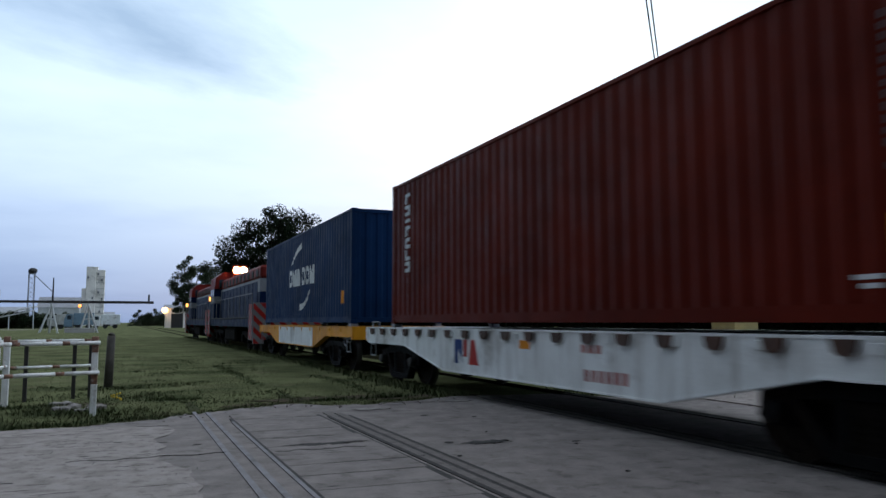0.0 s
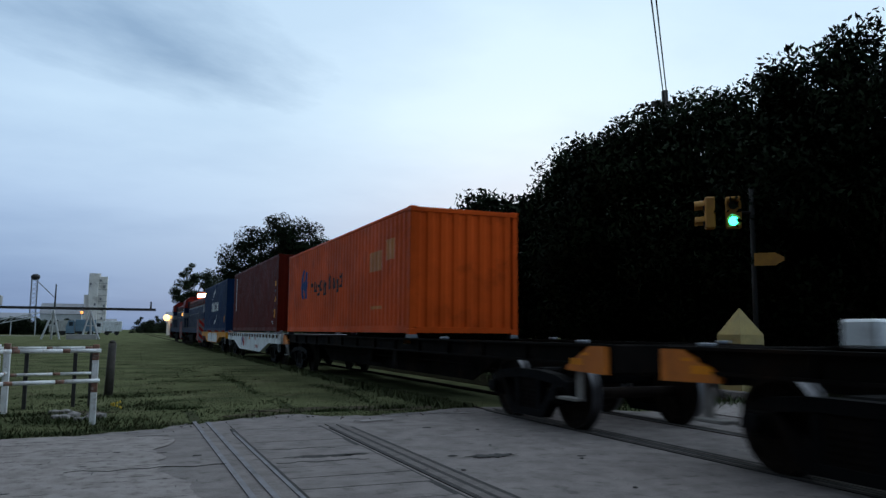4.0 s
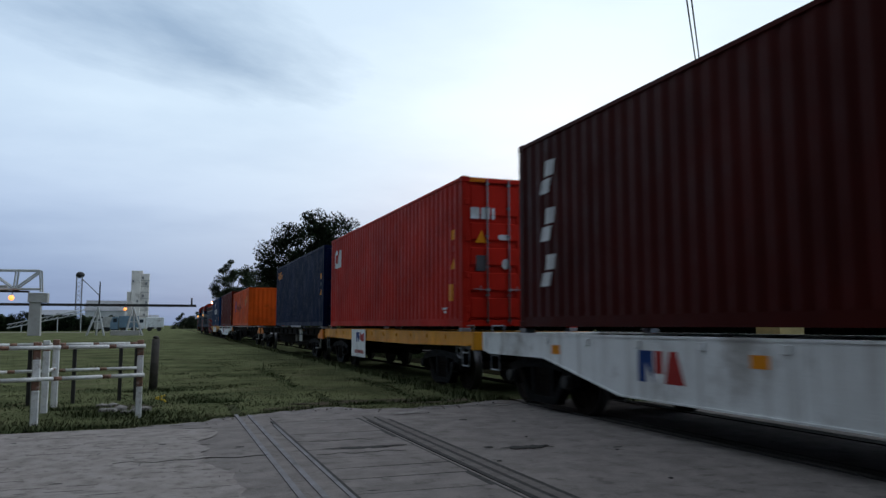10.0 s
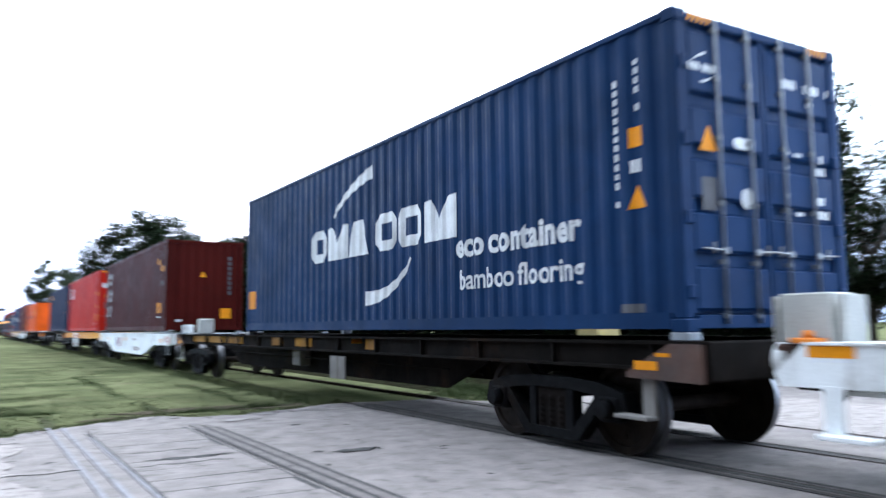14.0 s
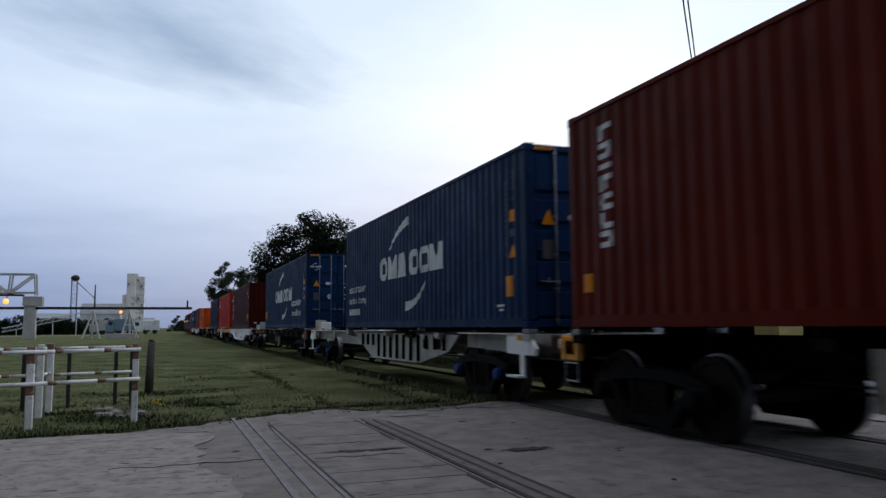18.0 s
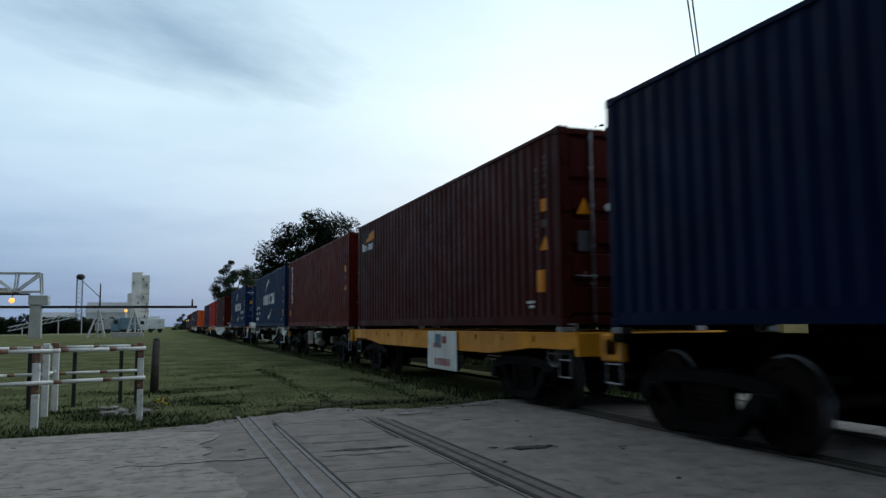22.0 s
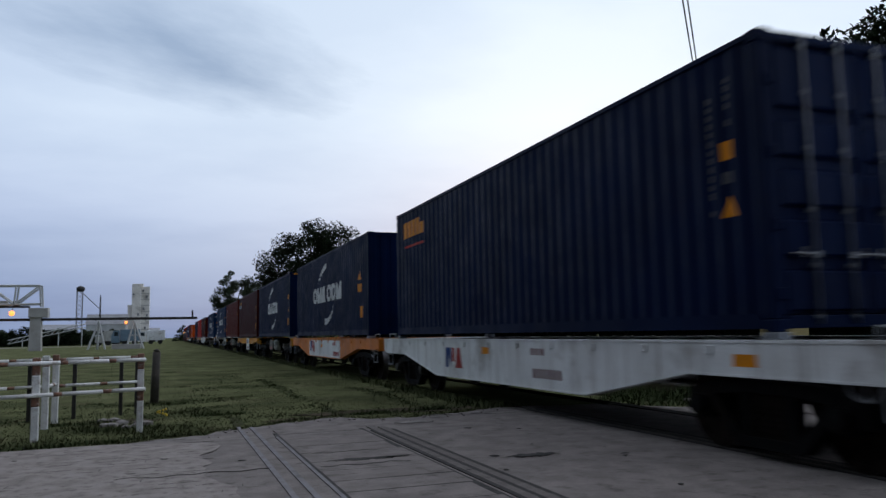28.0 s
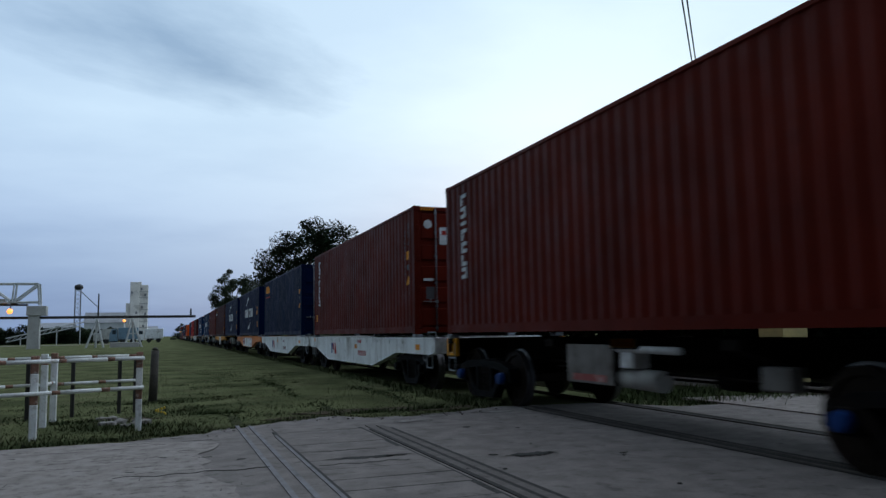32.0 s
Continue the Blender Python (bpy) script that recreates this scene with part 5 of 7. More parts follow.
# ---- crossing surface ----
def slab(name, pts, z0, z1, material, parent, label=""):
    bm = B()
    prism(bm, pts, z0, z1, axis=2)
    return part(name, bm, material, parent, label)


rng = random.Random(4)
# planked strip between the rails of the near track
y = -7.85
while y < 10.2:
    wdt = rng.uniform(0.48, 0.70)
    x1 = 2.50 - rng.uniform(0, 0.05)
    slab("crossing_panel", [(1.385, y + 0.008), (x1, y + 0.008 + rng.uniform(-0.02, 0.02)), (x1, y + wdt - 0.016), (1.385, y + wdt - 0.008)], -0.01, 0.003 + rng.uniform(0, 0.002), ROAD_MAT, road)
    y += wdt
slab("panel_bed", [(1.385, -7.9), (2.52, -7.9), (2.52, 10.25), (1.34, 10.25)], -0.02, 0.0015, GAP, road, "dirt in the joints between the panels")


def blob(cx, cy, rx, ry, n=18, seed=0, rough=0.25):
    r = random.Random(seed)
    return [(cx + rx * math.cos(i * math.tau / n) * (1 + r.uniform(-rough, rough)), cy + ry * math.sin(i * math.tau / n) * (1 + r.uniform(-rough, rough))) for i in range(n)]


slab("tar_patch", blob(3.58, 7.22, 0.22, 0.09, 44, 3, 0.5), 0.0, 0.0030, GAP, road, "dark tar patch")
slab("tar_patch", blob(2.0, 7.75, 0.34, 0.07, 44, 5, 0.5), 0.002, 0.0060, GAP, road, "dark worn hollow")
slab("concrete_patch", [(-9, -7.9)] + [(0.50 + 0.30 * noise.noise((k * 0.05, 1.7, 4)) + 0.10 * noise.noise((k * 0.23, 2.7, 4)) + 0.015 * noise.noise((k * 0.8, 3.7, 4)), -7.9 + k * 0.0625) for k in range(283)] + [(-0.6, 10.15), (-3.0, 10.0), (-9.0, 10.0)], 0.0, 0.0022, CONC, road, "worn pale concrete apron")
CHALK = mat("pale mortar", (0.32, 0.30, 0.29), (0.20, 0.185, 0.175), 0.95, scale=6, bump=0.3, spec=0.05)
for k, (cx, cy, rx, ry) in enumerate(((3.3, 10.6, 0.22, 0.10), (4.4, 11.35, 0.55, 0.045), (4.9, 11.15, 0.35, 0.06), (3.9, 11.1, 0.2, 0.04))):
    slab("concrete_patch", blob(cx, cy, rx, ry, 30, 80 + k, 0.5), 0.0, 0.0026, CHALK, road, "pale mortar smear")
# cracks across the concrete
for i, (x, yy, ln) in enumerate(((-0.40, 7.60, 1.38), (-2.6, 6.9, 1.1), (1.42, 7.45, 0.9), (1.5, 8.3, 0.7), (-1.9, 8.5, 0.35), (-3.2, 9.2, 1.0))):
    n = 26
    up_edge, lo_edge = [], []
    for k in range(n + 1):
        px = x + ln * k / n
        py = yy + 0.10 * noise.noise((k * 0.22, i, 0)) + 0.02 * noise.noise((k * 1.1, i, 3))
        w2 = max(0.002, 0.014 * (0.3 + noise.noise((k * 0.5, i, 8))) + 0.005) * math.sin(math.pi * (k + 0.4) / (n + 0.8))
        up_edge.append((px, py + w2))
        lo_edge.append((px, py - w2))
    slab("crack", lo_edge + up_edge[::-1], 0.0, 0.0065, GAP, road)
bm = B()
jr = random.Random(21)
for row in range(36):
    yy = 3.6 + row * 0.19
    x = -5.5
    while x < 0.7:
        ln = jr.uniform(0.08, 0.42)
        if jr.random() < 0.33 and x + ln < 0.62:
            n = max(3, int(ln / 0.035))
            edge_a, edge_b = [], []
            for k in range(n + 1):
                px = x + ln * k / n
                py = yy + 0.05 * noise.noise((px * 1.3, yy, 2)) + 0.012 * noise.noise((px * 9, yy, 6))
                w2 = (0.0015 + 0.006 * abs(noise.noise((px * 7, yy * 3, 1)))) * math.sin(math.pi * (k + 0.3) / (n + 0.6))
                edge_a.append((px, py - w2))
                edge_b.append((px, py + w2))
            prism(bm, edge_a + edge_b[::-1], 0.0, 0.0035, axis=2)
        if jr.random() < 0.10:
            h0 = jr.uniform(0.05, 0.16)
            prism(bm, [(x, yy), (x + 0.006, yy), (x + 0.016, yy + h0), (x + 0.012, yy + h0)], 0.0, 0.0035, axis=2)
        x += ln + jr.uniform(0.02, 0.2)
jn = part("joint", bm, GAP, road, "worn joints between old paving blocks")
jn["kind"] = "stuff"
for k in range(26):
    slab("stain", blob(jr.uniform(-4, 4.6), jr.uniform(4, 9.8), jr.uniform(0.015, 0.06), jr.uniform(0.01, 0.03), 9, 60 + k, 0.4), 0.0, 0.0046, GAP, road, "small dark stain")
tagged(slab("far_apron", [(8.6, -6), (11.6, -6), (12.0, 11.0), (8.7, 11.6)], -0.03, 0.012, CONC, None), "pale concrete apron beyond the railway", "pavement", kind="structure")
# the trees' shade beyond the track is put into this soil's dark colour
TREE_SHADE = mat("soil darkened as tree shade", (0.026, 0.025, 0.015), (0.014, 0.014, 0.009), 0.95, scale=2, bump=0.7, grain=25, spec=0.0, lump=0.8, lump_scale=5)
tagged(slab("leaf_litter", [(8.3, 11.9)] + [(8.3 + 0.3 * noise.noise((k * 0.7, 9, 2)), 12.0 + k * 2.0) for k in range(50)] + [(24.0, 110.0), (24.0, 9.0), (13.0, 9.0), (12.2, 11.2)], -0.062, -0.045, TREE_SHADE, None), "soil under the trees, its dark colour standing in for their shade", "ground", kind="structure")
bm = B()
bx(bm, 11.0, 11.18, 8.5, 40.0, -0.06, 0.16, 0.02)
tagged(part("kerb", bm, CONC), "pale stone kerb among weeds", "kerb", kind="structure")

# ---- grass and weeds ----
BLADE = mat("grass blades", (0.150, 0.166, 0.082), (0.080, 0.094, 0.045), 0.95, scale=0.55, bump=0.0, dirt=(0.175, 0.162, 0.096), dirt_amt=0.6, dirt_scale=0.7, spec=0.02)
WEED = mat("weed leaves", (0.066, 0.088, 0.036), (0.042, 0.056, 0.023), 0.9, spec=0.05, scale=2.0, bump=0.0)


def blades(name, spots, hmin, hmax, material, label, seed, bend=0.5, width=0.012):
    r = np.random.RandomState(seed)
    n = len(spots)
    xy = np.array(spots)
    a = r.rand(n) * math.tau
    h = hmin + (hmax - hmin) * r.rand(n) ** 2
    wx, wy = np.cos(a) * width * (0.7 + r.rand(n)), np.sin(a) * width * (0.7 + r.rand(n))
    lx, ly = (r.rand(n) - 0.5) * h * bend * 2, (r.rand(n) - 0.5) * h * bend * 2
    v = np.empty((n, 3, 3))
    v[:, 0] = np.stack([xy[:, 0] - wx, xy[:, 1] - wy, np.full(n, -0.065)], 1)
    v[:, 1] = np.stack([xy[:, 0] + wx, xy[:, 1] + wy, np.full(n, -0.065)], 1)
    v[:, 2] = np.stack([xy[:, 0] + lx, xy[:, 1] + ly, -0.06 + h], 1)
    me = bpy.data.meshes.new(name)
    me.from_pydata(v.reshape(-1, 3).tolist(), [], np.arange(3 * n).reshape(-1, 3).tolist())
    me.materials.append(material)
    # thin blades take the light as the sward does
    nm = np.stack([wy * 18, -wx * 18, np.ones(n)], 1)
    nm /= np.linalg.norm(nm, axis=1)[:, None]
    me.normals_split_custom_set_from_vertices(np.repeat(nm, 3, 0).tolist())
    ob = new(name, me)
    return tagged(ob, label, "grass", kind="stuff")


r = np.random.RandomState(2)
spots = []
for _ in range(260000):
    yy = 10.3 + 62 * r.rand() ** 2.6
    x = -9 + 14.3 * r.rand()
    if yy < road_edge(x) - 0.02 or (x > 5.0 and yy < 13):
        continue
    if noise.noise((x * 0.5, yy * 0.35, 1)) > -0.75 + 0.5 * r.rand():
        spots.append((x, yy))
blades("grass", spots, 0.006, 0.024, BLADE, "short mown grass with bare patches", 3, 1.2, 0.008)
tuft = []
for _ in range(520):
    x = -9 + 14.5 * r.rand()
    c0 = (x, road_edge(x) + 0.02 + 0.35 * r.rand() ** 2)
    if noise.noise((x * 1.1, 5, 2)) < -0.15:
        continue
    tuft += [(c0[0] + r.randn() * 0.05, c0[1] + r.randn() * 0.05) for _ in range(60)]
for cx, cy in ((-0.31, 11.85), (-1.56, 11.3), (-0.13, 16.4), (-1.0, 12.4), (0.2, 12.0), (-0.8, 13.0), (0.5, 11.2), (0.3, 14.5), (1.2, 17.0), (-2.5, 12.0)):
    tuft += [(cx + r.randn() * 0.22, cy + r.randn() * 0.22) for _ in range(500)]
blades("long_grass", tuft, 0.02, 0.075, BLADE, "longer dark grass tufts along the road's edge", 5, 0.8, 0.009)
clumps = []
for cx, cy, k in ((-0.2, 10.72, 0.16), (0.15, 10.78, 0.2), (0.5, 10.85, 0.18), (-0.7, 10.6, 0.15), (-1.3, 10.5, 0.2), (-2.4, 10.45, 0.25), (1.7, 11.5, 0.16), (2.2, 11.9, 0.18), (3.2, 12.45, 0.2), (4.3, 12.55, 0.2), (-0.35, 12.1, 0.25), (-0.05, 16.2, 0.3), (0.9, 13.6, 0.2), (-1.2, 13.1, 0.3)):
    clumps += [(cx + r.randn() * k * 1.3, cy + abs(r.randn()) * k * 0.5) for _ in range(420)]
blades("verge_weeds", clumps, 0.03, 0.10, WEED, "dark weed clumps along the broken road edge", 8, 0.9, 0.008)
field = []
for _ in range(75):
    cx, cy = -3.5 + 8.5 * r.rand(), 12.3 + 20 * r.rand() ** 1.6
    k = 0.08 + 0.20 * r.rand()
    field += [(cx + r.randn() * k * 1.5, cy + r.randn() * k) for _ in range(int(420 * k) + 20)]
for x0, y0, y1 in ((2.72, 12.6, 24.0), (1.05, 11.6, 16.0), (4.4, 12.8, 20.0)):
    for yy in np.arange(y0, y1, 0.35):
        if noise.noise((x0 * 3.1, yy * 0.6, 4)) > -0.12:
            field += [(x0 + r.randn() * 0.10 + 0.12 * noise.noise((yy * 0.5, x0, 2)), yy + r.randn() * 0.2) for _ in range(46)]
blades("field_weeds", field, 0.012, 0.050, WEED, "low dark weeds scattered in the mown grass", 12, 1.0, 0.010)
weeds = []
for _ in range(150):
    c0 = (rng.uniform(8.8, 11.8), rng.uniform(9.5, 34))
    c0 = (c0[0], max(c0[1], 10.9))
    weeds += [(c0[0] + r.randn() * 0.22, c0[1] + r.randn() * 0.25) for _ in range(70)]
for _ in range(60):
    c0 = (rng.uniform(7.7, 12.5), rng.uniform(10.8, 12.8))
    weeds += [(c0[0] + r.randn() * 0.25, c0[1] + r.randn() * 0.22) for _ in range(60)]
blades("weeds", weeds, 0.05, 0.24, WEED, "green weeds beyond the railway", 6, 0.9, 0.010)
side = []
for _ in range(16000):
    side.append((5.36 + r.randn() * 0.13, 12.0 + 60 * r.rand() ** 2))
blades("verge_grass", side, 0.05, 0.16, BLADE, "longer grass beside the rail", 7, 0.7, 0.010)

# ---- crossing fence ----
FENCE_WHITE = mat("chipped white paint", (0.80, 0.80, 0.79), (0.66, 0.65, 0.63), 0.7, scale=6, bump=0.3, dirt=(0.24, 0.15, 0.10), dirt_amt=0.6, dirt_scale=9)
FENCE_RED = mat("faded red paint", (0.27, 0.13, 0.085), (0.15, 0.085, 0.062), 0.8, scale=14, bump=0.35, dirt=(0.55, 0.52, 0.48), dirt_amt=0.9, dirt_scale=13)
IRON = mat("dark iron", (0.030, 0.028, 0.026), rough=0.7, metal=0.2, scale=6, bump=0.3)
OLD_WOOD = mat("weathered wood", (0.075, 0.065, 0.055), (0.045, 0.040, 0.035), 0.85, scale=7, bump=0.5, grain=45)
CONCRETE = mat("grey concrete", (0.42, 0.41, 0.39), (0.33, 0.32, 0.30), 0.85, scale=0.8, bump=0.15, dirt=(0.2, 0.19, 0.17), dirt_amt=0.5)


def band_post(parent, x, y, h, bands, w=0.043):
    z = -0.08
    p = None
    for i, (top, m) in enumerate(bands):
        bm = B()
        bx(bm, x - w, x + w, y - w, y + w, z, min(top, h), 0.008)
        if i == 0:
            p = part("post", bm, m, parent)
        else:
            part("painted_band", bm, m, p)
        z = top


def band_rail(parent, a, b, r=0.028, step=0.62, seed=0):
    rr = random.Random(seed)
    a, b = Vector(a), Vector(b)
    n = (b - a).length
    d = (b - a) / n
    s, i, main = 0.0, 0, None
    while s < n:
        e = min(n, s + (step * 0.85 if i % 2 == 0 else step * 0.18) * rr.uniform(0.8, 1.2))
        ob = part("rail" if main is None else "painted_band", solo(rod, a + d * s, a + d * e, r, n=10), FENCE_WHITE if i % 2 == 0 else FENCE_RED, main or parent)
        main = main or ob
        s, i = e, i + 1


W, D = FENCE_WHITE, FENCE_RED
fence = new("crossing_fence")
fence.location = (0, 0, 0)
tagged(fence, "low white and faded red barrier fence beside the crossing", "fence")
band_post(fence, -0.31, 11.82, 1.04, ((0.38, W), (0.53, D), (0.82, W), (1.04, D)))
band_post(fence, -1.56, 11.29, 1.03, ((0.40, W), (0.53, D), (0.80, W), (1.03, D)), 0.046)
band_post(fence, -3.15, 10.65, 1.03, ((0.40, W), (0.53, D), (0.80, W), (1.03, D)), 0.046)
for z in (0.955, 0.545):
    band_rail(fence, (-3.2, 10.56, z), (-0.25, 11.75, z), seed=int(z * 100))
fence2 = new("crossing_fence")
tagged(fence2, "second white barrier fence on thin dark iron posts", "fence")
band_post(fence2, -1.66, 12.92, 1.02, ((0.86, W), (0.95, D), (1.02, W)), 0.048)
band_post(fence2, -1.62, 13.70, 1.02, ((0.90, W), (1.02, D)), 0.048)
for z in (0.93, 0.50):
    band_rail(fence2, (-4.6, 13.25, z), (-0.40, 14.62, z), 0.026, seed=int(z * 100) + 1)
band_rail(fence2, (-1.66, 12.9, 0.56), (-1.62, 13.7, 0.56), 0.024, seed=9)
for x in (-2.05, -1.41, -0.70, -0.45, -3.2):
    yy = 13.25 + (x + 4.6) * 1.37 / 4.2 + 0.05
    part("iron_post", solo(bx, x - 0.03, x + 0.03, yy - 0.03, yy + 0.03, -0.08, 0.96, 0.005), IRON, fence2, "thin dark iron post")
bm = B()
rod(bm, (-0.18, 16.43, -0.1), (-0.15, 16.43, 0.98), 0.085, 0.075, n=9)
rod(bm, (-0.15, 16.43, 0.98), (-0.13, 16.44, 1.03), 0.075, 0.03, n=9)
tagged(part("wooden_post", bm, OLD_WOOD), "weathered grey wooden post standing in the grass", "post")
bm = B()
rod(bm, (-2.75, 13.6, -0.1), (-2.74, 13.6, 0.98), 0.09, 0.08, n=9)
tagged(part("wooden_post", bm, OLD_WOOD), "weathered wooden post behind the fence", "post")
for i in range(9):
    bm = B()
    x, yy = rng.gauss(-0.6, 0.28), rng.uniform(12.2, 13.6)
    bmesh.ops.create_icosphere(bm, subdivisions=1, radius=rng.uniform(0.03, 0.09))
    for v in bm.verts:
        v.co = Vector((v.co.x * 1.4, v.co.y, v.co.z * 0.7)) * rng.uniform(0.8, 1.2)
        v.co += Vector((x, yy, -0.03))
    tagged(part("stone", bm, CHALK), "pale broken stone lying in the grass", "stone", "stones by the fence")
DIRT = mat("bare earth", (0.105, 0.088, 0.066), (0.070, 0.058, 0.044), 0.95, scale=3, bump=0.8, grain=20, spec=0.0, lump=0.8, lump_scale=6)
for k, (cx, cy, rx, ry) in enumerate(((3.2, 12.9, 1.1, 0.35), (0.6, 10.75, 0.7, 0.16), (4.6, 12.6, 0.8, 0.25), (2.0, 12.2, 0.5, 0.3), (-0.6, 13.4, 0.5, 0.3))):
    slab("bare_earth", blob(cx, cy, rx, ry, 40, 20 + k, 0.28), -0.062, -0.052, DIRT, ground, "trodden bare earth")
TRAIL = mat("worn trail in the grass", (0.078, 0.080, 0.048), (0.050, 0.054, 0.031), 0.95, scale=2, bump=0.6, grain=30, spec=0.0)
for k, (x, y0, y1) in enumerate(((1.05, 10.9, 13.2), (2.72, 12.2, 14.0))):
    left = [(x - 0.07 + 0.05 * noise.noise((yy * 0.9, k, 1)), yy) for yy in np.arange(y0, y1, 0.25)]
    right = [(x + 0.09 + 0.06 * noise.noise((yy * 0.9, k, 7)), yy) for yy in np.arange(y0, y1, 0.25)]
    slab("bare_earth", left + right[::-1], -0.062, -0.054, TRAIL, ground, "worn line of an overgrown rail")
for i in range(60):
    bm = B()
    x = rng.uniform(0.2, 5.2)
    yy = road_edge(x) + rng.gauss(-0.15, 0.25)
    bmesh.ops.create_icosphere(bm, subdivisions=1, radius=rng.uniform(0.008, 0.024))
    for v in bm.verts:
        v.co = Vector((v.co.x * 1.3, v.co.y, v.co.z * 0.6)) * rng.uniform(0.8, 1.2)
        v.co += Vector((x, yy, 0.004 if yy < road_edge(x) else -0.05))
    tagged(part("pebble", bm, CONC), "small pale stone at the broken road edge", "stone", "pebbles at the road edge")
FLOWER = mat("yellow petals", (0.7, 0.5, 0.03), rough=0.7, bump=0)
bm = B()
for i in range(9):
    a = i * 0.7
    bmesh.ops.create_icosphere(bm, subdivisions=1, radius=0.02, matrix=Matrix.Translation((-0.02 + 0.07 * math.cos(a), 13.0 + 0.07 * math.sin(a), 0.05 + 0.012 * i)))
tagged(part("wild_flower", bm, FLOWER), "small clump of yellow wild flowers", "flower", kind="stuff")

# ---- trees ----
BARK = mat("bark", (0.075, 0.058, 0.043), (0.045, 0.035, 0.028), 0.9, scale=5, bump=0.6, grain=30)
LEAF = mat("leaves", (0.015, 0.026, 0.009), (0.008, 0.015, 0.006), 0.8, scale=0.5, bump=0.0, vary=0.2, spec=0.08)
LEAF2 = mat("paler leaves", (0.036, 0.052, 0.022), (0.022, 0.034, 0.014), 0.7, scale=0.5, bump=0.0, vary=0.2, spec=0.2)


def tree(name, h, rad, base, clumps, per, leaf, seed, material, label, open_=-0.5, flat=1.0, swell=0.24):
    r = np.random.RandomState(seed)
    top = new(name)
    tagged(top, label, "tree", "trees along the railway")
    cen = []
    while len(cen) < clumps:
        p = r.randn(3)
        p /= np.linalg.norm(p)
        k = (0.35 + 0.65 * r.rand() ** 0.5)
        q = np.array([p[0] * rad * k, p[1] * rad * k, base + (h - base) * (0.5 + 0.5 * p[2] * k * flat)])
        if noise.noise((q[0] * 0.35 + seed, q[1] * 0.35, q[2] * 0.35)) < -0.35 + open_ * 0.5:
            continue
        if q[2] < base + (h - base) * 0.25 and math.hypot(q[0], q[1]) > rad * 0.95:
            continue
        cen.append(q)
    cen = np.array(cen)
    n = clumps * per
    c = np.repeat(cen, per, 0)
    size = rad * swell * (0.7 + 0.7 * np.repeat(r.rand(clumps), per))
    off = r.randn(n, 3)
    off *= (size / np.maximum(np.linalg.norm(off, axis=1), 1e-3) * r.rand(n) ** 0.4)[:, None]
    off[:, 2] *= 0.75
    P = c + off
    a = r.randn(n, 3)
    a /= np.linalg.norm(a, axis=1)[:, None]
    b = np.cross(a, r.randn(n, 3))
    b /= np.linalg.norm(b, axis=1)[:, None]
    s = leaf * (0.6 + 0.8 * r.rand(n))[:, None]
    v = np.stack([P - a * s, P + b * s * 0.42, P + a * s, P - b * s * 0.42], 1)
    me = bpy.data.meshes.new("crown")
    me.from_pydata(v.reshape(-1, 3).tolist(), [], np.arange(4 * n).reshape(-1, 4).tolist())
    me.materials.append(material)
    # leaves are shaded as soft clumps
    mid = np.array([0, 0, base + (h - base) * 0.42])
    nm = off / np.maximum(np.linalg.norm(off, axis=1), 1e-3)[:, None] * 0.7 + (P - mid) / np.maximum(np.linalg.norm(P - mid, axis=1), 1e-3)[:, None]
    nm += a * 0.25
    nm /= np.maximum(np.linalg.norm(nm, axis=1), 1e-3)[:, None]
    me.normals_split_custom_set_from_vertices(np.repeat(nm, 4, 0).tolist())
    part("crown", me, None, top)
    bm = B()
    t = base + (h - base) * 0.55
    p0 = Vector((0, 0, -0.2))
    for k in range(4):
        p1 = Vector((0.12 * k * math.sin(seed), 0.12 * k * math.cos(seed), -0.2 + (t + 0.2) * (k + 1) / 4))
        rod(bm, p0, p1, 0.035 * h * (1 - k * 0.2) * 0.6, 0.035 * h * (0.8 - k * 0.2) * 0.6, n=9, caps=False)
        p0 = p1
    for q in cen[:: max(1, clumps // 14)]:
        st = Vector((0, 0, max(0.5, q[2] * 0.5)))
        mid = st.lerp(Vector(q), 0.5) + Vector((0, 0, 0.12 * h * 0.3))
        rod(bm, st, mid, 0.011 * h, 0.007 * h, n=6, caps=False)
        rod(bm, mid, q, 0.007 * h, 0.002 * h, n=6, caps=False)
    part("trunk", bm, BARK, top)
    return top


ROW_LABEL = "dense dark green broadleaf tree, behind the railway and as unseen light blocker"
full = [tree("broadleaf_tree", 8.2, 3.3, 0.2, 230, 380, 0.082, 11 + i, LEAF, ROW_LABEL) for i in range(2)]
near = [tree("broadleaf_tree", 7.3, 3.2, 0.2, 130, 110, 0.15, 15 + i, LEAF, ROW_LABEL) for i in range(3)]
used = set()


def plant(src, m):
    if src.name in used:
        return copy_thing(src, m)
    used.add(src.name)
    src.matrix_basis = m


for i in range(3, 17):
    x, yy = 15.8 + 0.7 * math.sin(i * 2.3), 1.5 + i * 3.7
    plant(full[i % 2] if 3 <= i <= 6 else near[i % 3], pose(x, yy, 0, 0, 0, 67 * i))
for i in range(3, 11):
    plant(near[(i * 2 + 1) % 3], pose(21.5 + math.sin(i * 1.7), -1 + i * 6.2, 0, 0, 0, 31 * i + 10))
big = tree("tall_tree", 14.4, 5.8, 2.6, 120, 330, 0.15, 31, LEAF, "tall spreading tree with open crown, beside the railway and as unseen light blocker", 0.30, swell=0.22)
big.matrix_basis = pose(16.0, 88, 0)
copy_thing(big, pose(24.5, 84, -4.5, 0, 0, 140))
